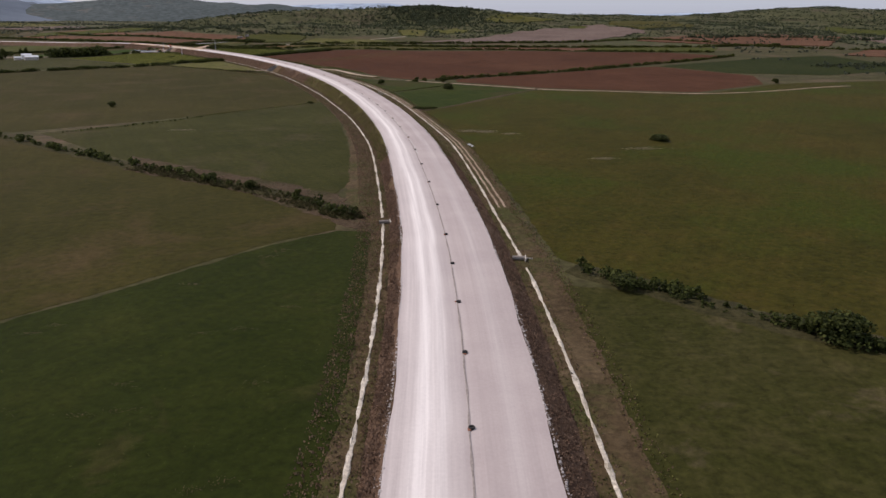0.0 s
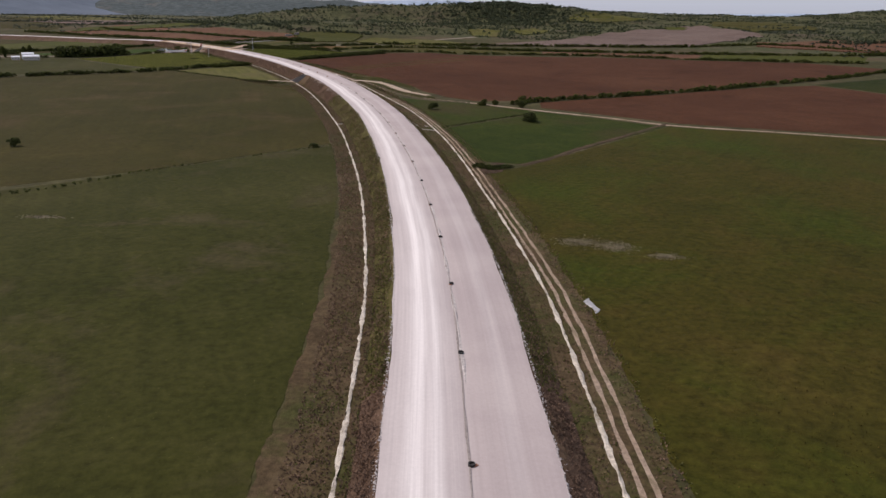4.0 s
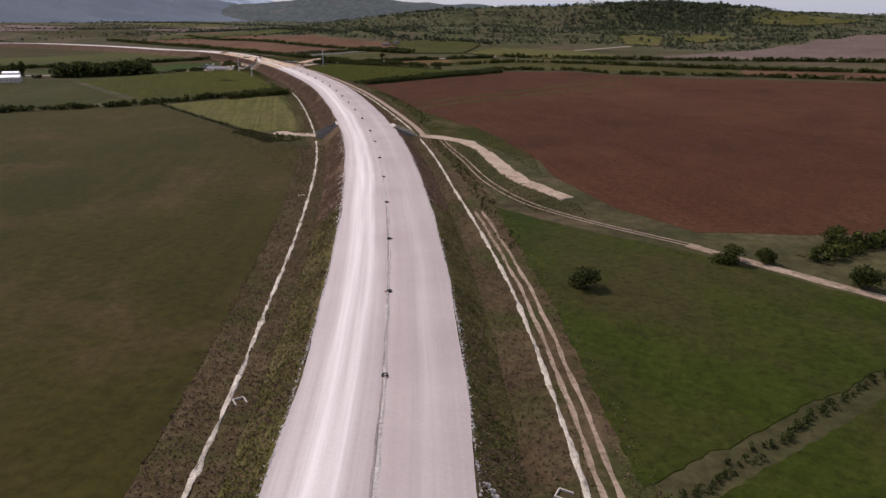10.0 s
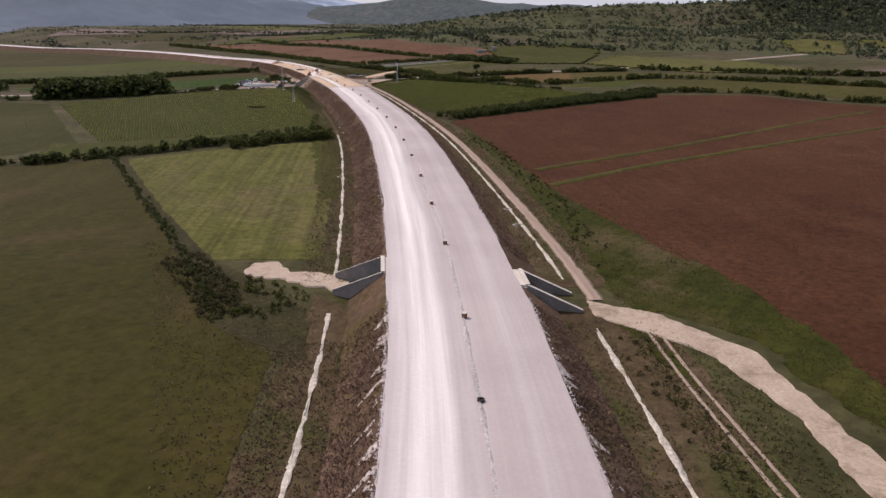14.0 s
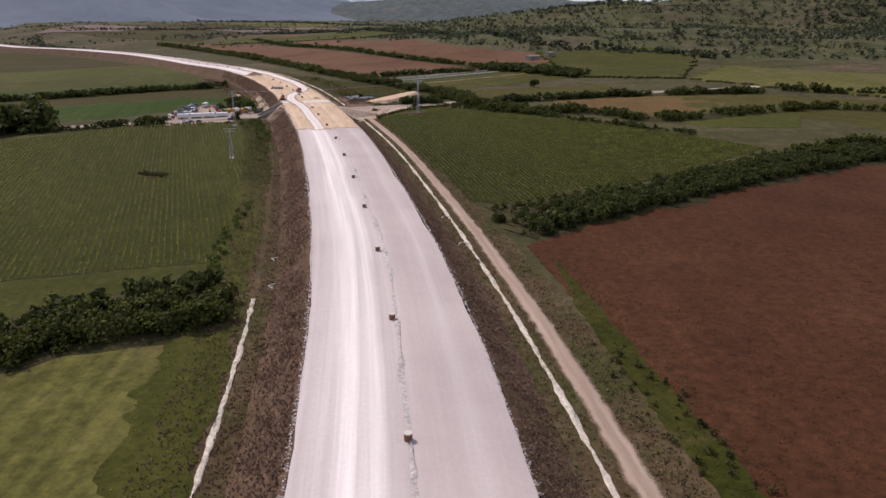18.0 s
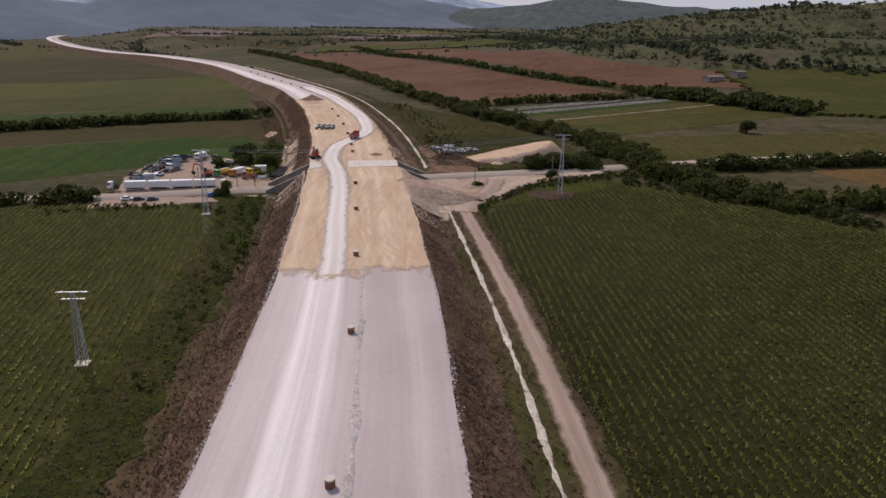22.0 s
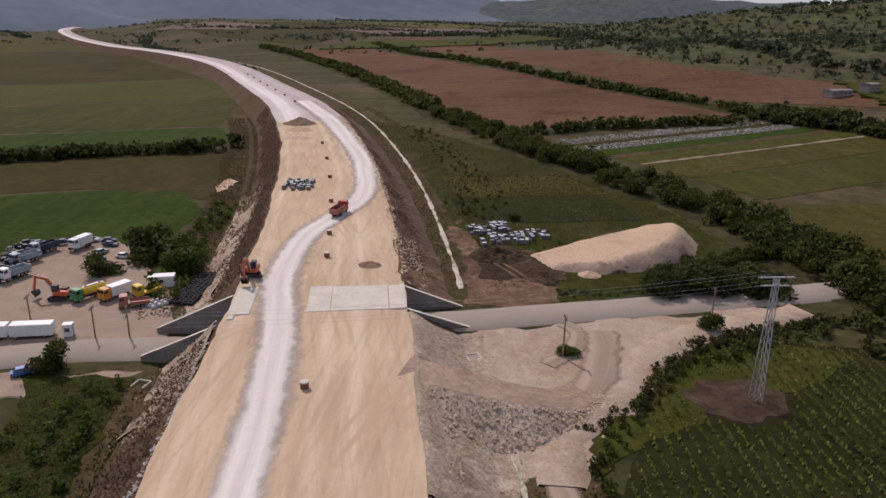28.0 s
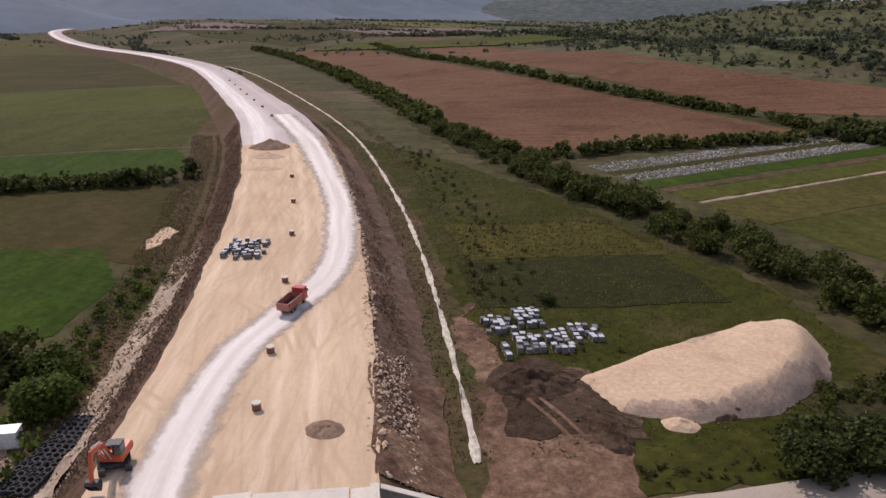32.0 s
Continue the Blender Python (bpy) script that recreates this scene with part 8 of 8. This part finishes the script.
for k in range(120):
    f = k / 119
    x, y = -349.5 - 16.5 * f + rng.normal() * 1.2, 847.6 + 22 * f + rng.normal() * 1.2
    t = thing("scrap_part", pose(x, y, YZ, 0, 0, float(rng.uniform(0, 180))), "dark oily machine part stored along the yard's edge", "scrap", "stored machine parts")
    l, w, h = rng.uniform(0.9, 2.4), rng.uniform(0.5, 1.1), rng.uniform(0.35, 0.95)
    m = (OIL, IRON, OIL, IRON, OIL, RUST, OIL, IRON, TEAL)[k % 9]
    boxpart("frame", t, m, l, w, h * 0.6, 0, 0, 0, 0.05)
    boxpart("casing", t, OIL, l * 0.45, w * 0.7, h, float(rng.uniform(-0.2, 0.2)) * l, 0, 0, 0.06)
    bm = bmesh.new()
    tube(bm, 0.05, (-l * 0.5, w * 0.3, h * 0.5), (l * 0.55, -w * 0.2, h * rng.uniform(0.6, 1.2)), 6)
    part("shaft", bm, IRON, t)

# tyres
bm = bmesh.new()
n = 12
for i in range(n):
    for j in range(6):
        a, b = 6.2832 * i / n, 6.2832 * j / 6
        bm.verts.new(((0.27 + 0.1 * math.cos(b)) * math.cos(a), (0.27 + 0.1 * math.cos(b)) * math.sin(a), 0.1 + 0.1 * math.sin(b)))
bm.verts.ensure_lookup_table()
for i in range(n):
    for j in range(6):
        bm.faces.new((bm.verts[i * 6 + j], bm.verts[((i + 1) % n) * 6 + j], bm.verts[((i + 1) % n) * 6 + (j + 1) % 6], bm.verts[i * 6 + (j + 1) % 6]))
tyre_mesh = bpy.data.meshes.new("tyre")
bm.to_mesh(tyre_mesh)
bm.free()
tyre_mesh.materials.append(RUBBER)
for k in range(170):
    a, b, c = k % 17, (k // 17) % 5, k // 85
    x, y = -333.6 - 0.29 * a + 0.48 * b, 869.6 + 0.5 * a + 0.3 * b
    t = tagged(new("tyre", tyre_mesh), "black used tyre in the tyre stack", "tyre", "stack of used tyres")
    t.matrix_world = pose(x, y, land1(x, y) + 0.1 + 0.21 * c + 0.04 * rng.uniform(), 8 * rng.normal(), 8 * rng.normal(), float(rng.uniform(0, 90)))


# ---------------------------------------------------------------- stacked paving
def paving_stack(m, height, wrapped, label, group):
    t = thing("paving_stack", m, label, "pallet", group)
    p = boxpart("pallet", t, WOOD, 0.56, 0.56, 0.05, 0, 0, 0.03, 0.0)
    for q in (-0.22, 0, 0.22):
        boxpart("bearer", p, WOOD, 0.06, 0.56, 0.04, q, 0, -0.01, 0.0)
    boxpart("load", t, PAVER, 0.52, 0.52, height, 0, 0, 0.08, 0.02)
    if wrapped:
        boxpart("cover", t, WRAP, 0.54, 0.54, 0.07, 0, 0, 0.08 + height - 0.05, 0.02, "pale plastic cover")
    return t


stack_kinds = [paving_stack(pose(*R(977 + 0.7 * k, 21.0), land1(*R(977 + 0.7 * k, 21.0)) + 0.02, 0, 0, hd(978) + 4 * k), h, w, "stack of grey paving blocks on a pallet", "stored paving by the road") for k, (h, w) in enumerate(((0.5, True), (0.36, False), (0.6, True), (0.5, False)))]
for u0, s0, nu, ns in ((982.2, 20.2, 5, 4), (983.2, 23.6, 6, 4), (978.0, 22.4, 5, 4), (977.8, 25.7, 6, 3), (979.6, 28.4, 5, 4)):
    for a in range(nu):
        for b in range(ns):
            if rng.uniform() < 0.1:
                continue
            x, y = R(u0 + 0.68 * a + rng.normal() * 0.11, s0 + 0.72 * b + rng.normal() * 0.11)
            copy_thing(stack_kinds[int(rng.integers(4))], pose(x, y, land1(x, y) + 0.02, 0, 0, hd(978) + rng.normal() * 8))
for a in range(8):
    for b in range(6):
        if rng.uniform() < 0.3:
            continue
        x, y = R(998.5 + 0.85 * a + rng.normal() * 0.12, -7.2 + 0.78 * b + 0.1 * a + rng.normal() * 0.12)
        copy_thing(stack_kinds[int(rng.integers(4))], pose(x, y, 0.02, 0, 0, hd(1000) + rng.normal() * 10))


# ---------------------------------------------------------------- poles and pylons
def lattice_pylon(x, y, h, turn, label, wide=1.0):
    t = thing("pylon", pose(x, y, land1(x, y), 0, 0, turn), label, "pylon")
    half = lambda z: wide * 0.5 * (1 - z / h) + 0.14
    for sx in (-1, 1):
        for sy in (-1, 1):
            bm = bmesh.new()
            tube(bm, 0.045, (sx * half(0), sy * half(0), -0.1), (sx * half(h), sy * half(h), h), 4)
            part("leg", bm, STEEL, t)
    n = 11
    for k in range(n):
        z0, z1 = h * k / n, h * (k + 1) / n
        a, b = half(z0), half(z1)
        for p, q in (((-a, -a), (b, -b)), ((a, -a), (b, b)), ((a, a), (-b, b)), ((-a, a), (-b, -b))):
            bm = bmesh.new()
            tube(bm, 0.026, (*p, z0), (*q, z1), 4)
            part("brace", bm, STEEL, t)
    for z, l in ((h, 1.5), (h - 0.7, 1.2)):
        bm = bmesh.new()
        box(bm, 0.16, 2 * l, 0.09, 0, 0, z, 0.0)
        arm = part("crossarm", bm, STEEL, t)
        for q in (-1, -0.5, 0.5, 1):
            bm = bmesh.new()
            tube(bm, 0.05, (0, q * l * 0.95, z + 0.09), (0, q * l * 0.95, z + 0.3), 6)
            part("insulator", bm, RUST, arm)
    boxpart("footing", t, CONCRETE, wide + 0.7, wide + 0.7, 0.22, 0, 0, -0.08, 0.04)
    return t


def wooden_pole(x, y, h, label, strut=False, arm=True):
    t = thing("utility_pole", pose(x, y, land1(x, y), 0, 0, 40), label, "pole")
    bm = bmesh.new()
    tube(bm, 0.1, (0, 0, -0.2), (0, 0, h), 8, 0.07)
    part("pole", bm, WOOD, t)
    if arm:
        bm = bmesh.new()
        box(bm, 0.08, 1.1, 0.08, 0, 0, h - 0.3, 0.0)
        a = part("crossarm", bm, IRON, t)
        for q in (-0.45, 0, 0.45):
            bm = bmesh.new()
            tube(bm, 0.04, (0, q, h - 0.22), (0, q, h - 0.05), 6)
            part("insulator", bm, RUST, a)
    return t


lattice_pylon(-274.2, 885.4, 11.0, 130, "tall grey steel lattice pylon in the field", 0.55)
lattice_pylon(-320.3, 843.0, 11.0, 130, "tall grey steel lattice pylon beside the road", 0.55)
lattice_pylon(-284.6, 800.2, 7.5, 130, "slim grey lattice pylon in the maize field", 0.6)
for x, y, h, lab in ((-287.5, 776.2, 5.4, "dark wooden pole standing in the maize"), (-290.6, 882.3, 4.4, "dark wooden pole beside the junction"), (-281.6, 897.2, 4.6, "wooden pole at the roadside"), (-331.8, 859.6, 3.6, "thin pole at the yard gate"), (-329.2, 861.8, 3.6, "thin pole at the yard gate"),
                     (-341, 857.5, 3.2, "thin pole at the yard's edge"), (-246.5, 958, 6.0, "wooden pole beyond the hedge"), (-312, 720, 5.0, "wooden pole in the maize"), (-330, 700, 5.0, "wooden pole by the hedge")):
    wooden_pole(x, y, h, lab)


def wire(a, b, sag, n=14):
    bm = bmesh.new()
    a, b = Vector(a), Vector(b)
    side = (b - a).cross(Vector((0, 0, 1))).normalized() * 0.006
    rings = []
    for k in range(n + 1):
        f = k / n
        p = a.lerp(b, f) - Vector((0, 0, sag * 4 * f * (1 - f)))
        rings.append([bm.verts.new(p + q) for q in (side, -side, Vector((0, 0, 0.01)))])
    for r0, r1 in zip(rings, rings[1:]):
        for q in range(3):
            bm.faces.new((r0[q], r0[(q + 1) % 3], r1[(q + 1) % 3], r1[q]))
    return bm


lines = thing("power_line", pose(0, 0, 0), "thin power cables between the pylons", "cable")
za, zb = land1(-274.2, 885.4) + 11.1, land1(-320.3, 843.0) + 11.1
for o in (-1.3, -0.6, 0.6, 1.3):
    part("cable", wire((-274.2 - 0.77 * o, 885.4 - 0.64 * o * -1, za), (-320.3 - 0.77 * o, 843.0 + 0.64 * o, zb), 1.2), STEEL, lines)


# ---------------------------------------------------------------- buildings
def shed(name, x, y, turn, l, w, h, roof_mat, wall_mat, label, pitch=0.5):
    t = thing(name, pose(x, y, land1(x, y) - 0.1, 0, 0, turn), label, "building")
    for sx, sy, ox, oy in ((l, 0.15, 0, -w / 2), (l, 0.15, 0, w / 2), (0.15, w - 0.15, -l / 2, 0), (0.15, w - 0.15, l / 2, 0)):
        boxpart("wall", t, wall_mat, sx, sy, h, ox, oy, 0, 0.0)
    for s in (-1, 1):
        bm = bmesh.new()
        vs = [bm.verts.new(p) for p in ((-l / 2 - 0.2, s * (w / 2 + 0.25), h - 0.05), (l / 2 + 0.2, s * (w / 2 + 0.25), h - 0.05), (l / 2 + 0.2, 0, h + pitch), (-l / 2 - 0.2, 0, h + pitch))]
        f = bm.faces.new(vs)
        r = bmesh.ops.extrude_face_region(bm, geom=[f])
        bmesh.ops.translate(bm, vec=(0, 0, 0.12), verts=[v for v in r["geom"] if isinstance(v, bmesh.types.BMVert)])
        bmesh.ops.recalc_face_normals(bm, faces=bm.faces[:])
        roof = part("roof", bm, roof_mat, t)
        for k in range(int(l / 1.2)):
            bm = bmesh.new()
            px = -l / 2 + 0.6 + k * 1.2
            tube(bm, 0.05, (px, s * (w / 2 + 0.2), h + 0.1), (px, 0.05 * s, h + pitch + 0.14), 4)
            part("roof_seam", bm, roof_mat, roof)
    for k in range(max(1, int(l / 2))):
        px = -l / 2 + l * (k + 0.5) / max(1, int(l / 2))
        wn_ = boxpart("window", t, GLASS, 0.7, 0.05, 0.5, px, -w / 2 - 0.06, h * 0.45, 0.0)
        boxpart("window_frame", wn_, WHITE, 0.8, 0.04, 0.06, px, -w / 2 - 0.08, h * 0.45 - 0.06, 0.0)
    boxpart("door", t, IRON, 0.05, 1.2, h * 0.7, l / 2 + 0.06, 0, 0, 0.0)


METAL_ROOF = plain("pale_metal_roof", (0.62, 0.64, 0.66), 0.45, 0.2, 0.15, 0.5)
shed("barn", -412, 735, 35, 12, 7, 3.2, METAL_ROOF, CONCRETE, "farm barn with a pale metal roof", 1.2)
shed("house", -424, 748, 35, 9, 6, 4.4, METAL_ROOF, WHITE, "white farm building behind the barn", 0.9)
shed("barn", -424, 732, 35, 6, 5, 2.6, METAL_ROOF, CONCRETE, "low farm shed with a pale roof", 0.7)
shed("block_house", -302, 1096, 60, 9, 4, 2.2, CONCRETE_DARK, CONCRETE_DARK, "low grey block building beside the coppice", 0.2)
shed("block_house", -294, 1104, 60, 5, 4, 3.4, CONCRETE_DARK, CONCRETE_DARK, "grey block building behind the coppice", 0.2)
for x, y, h in ((-448, 752, 9.0), (-452, 756, 10.0), (-438, 764, 9.5), (-434, 766, 10.5), (-446, 740, 7.5), (-440, 730, 6.0)):
    bush(x, y, h, h * 0.32 if h > 7 else h * 0.8, 1, "slim tall poplar beside the farm", "tree", "", "tree")
puddle = drape("puddle", [R(256, 21.4), R(257, 22.8), R(252.5, 23.4), R(251, 22.2)], plain("wet_mud", (0.30, 0.29, 0.28), 0.3), 0.16, 2, label="pale shallow puddle beside the track", category="puddle")
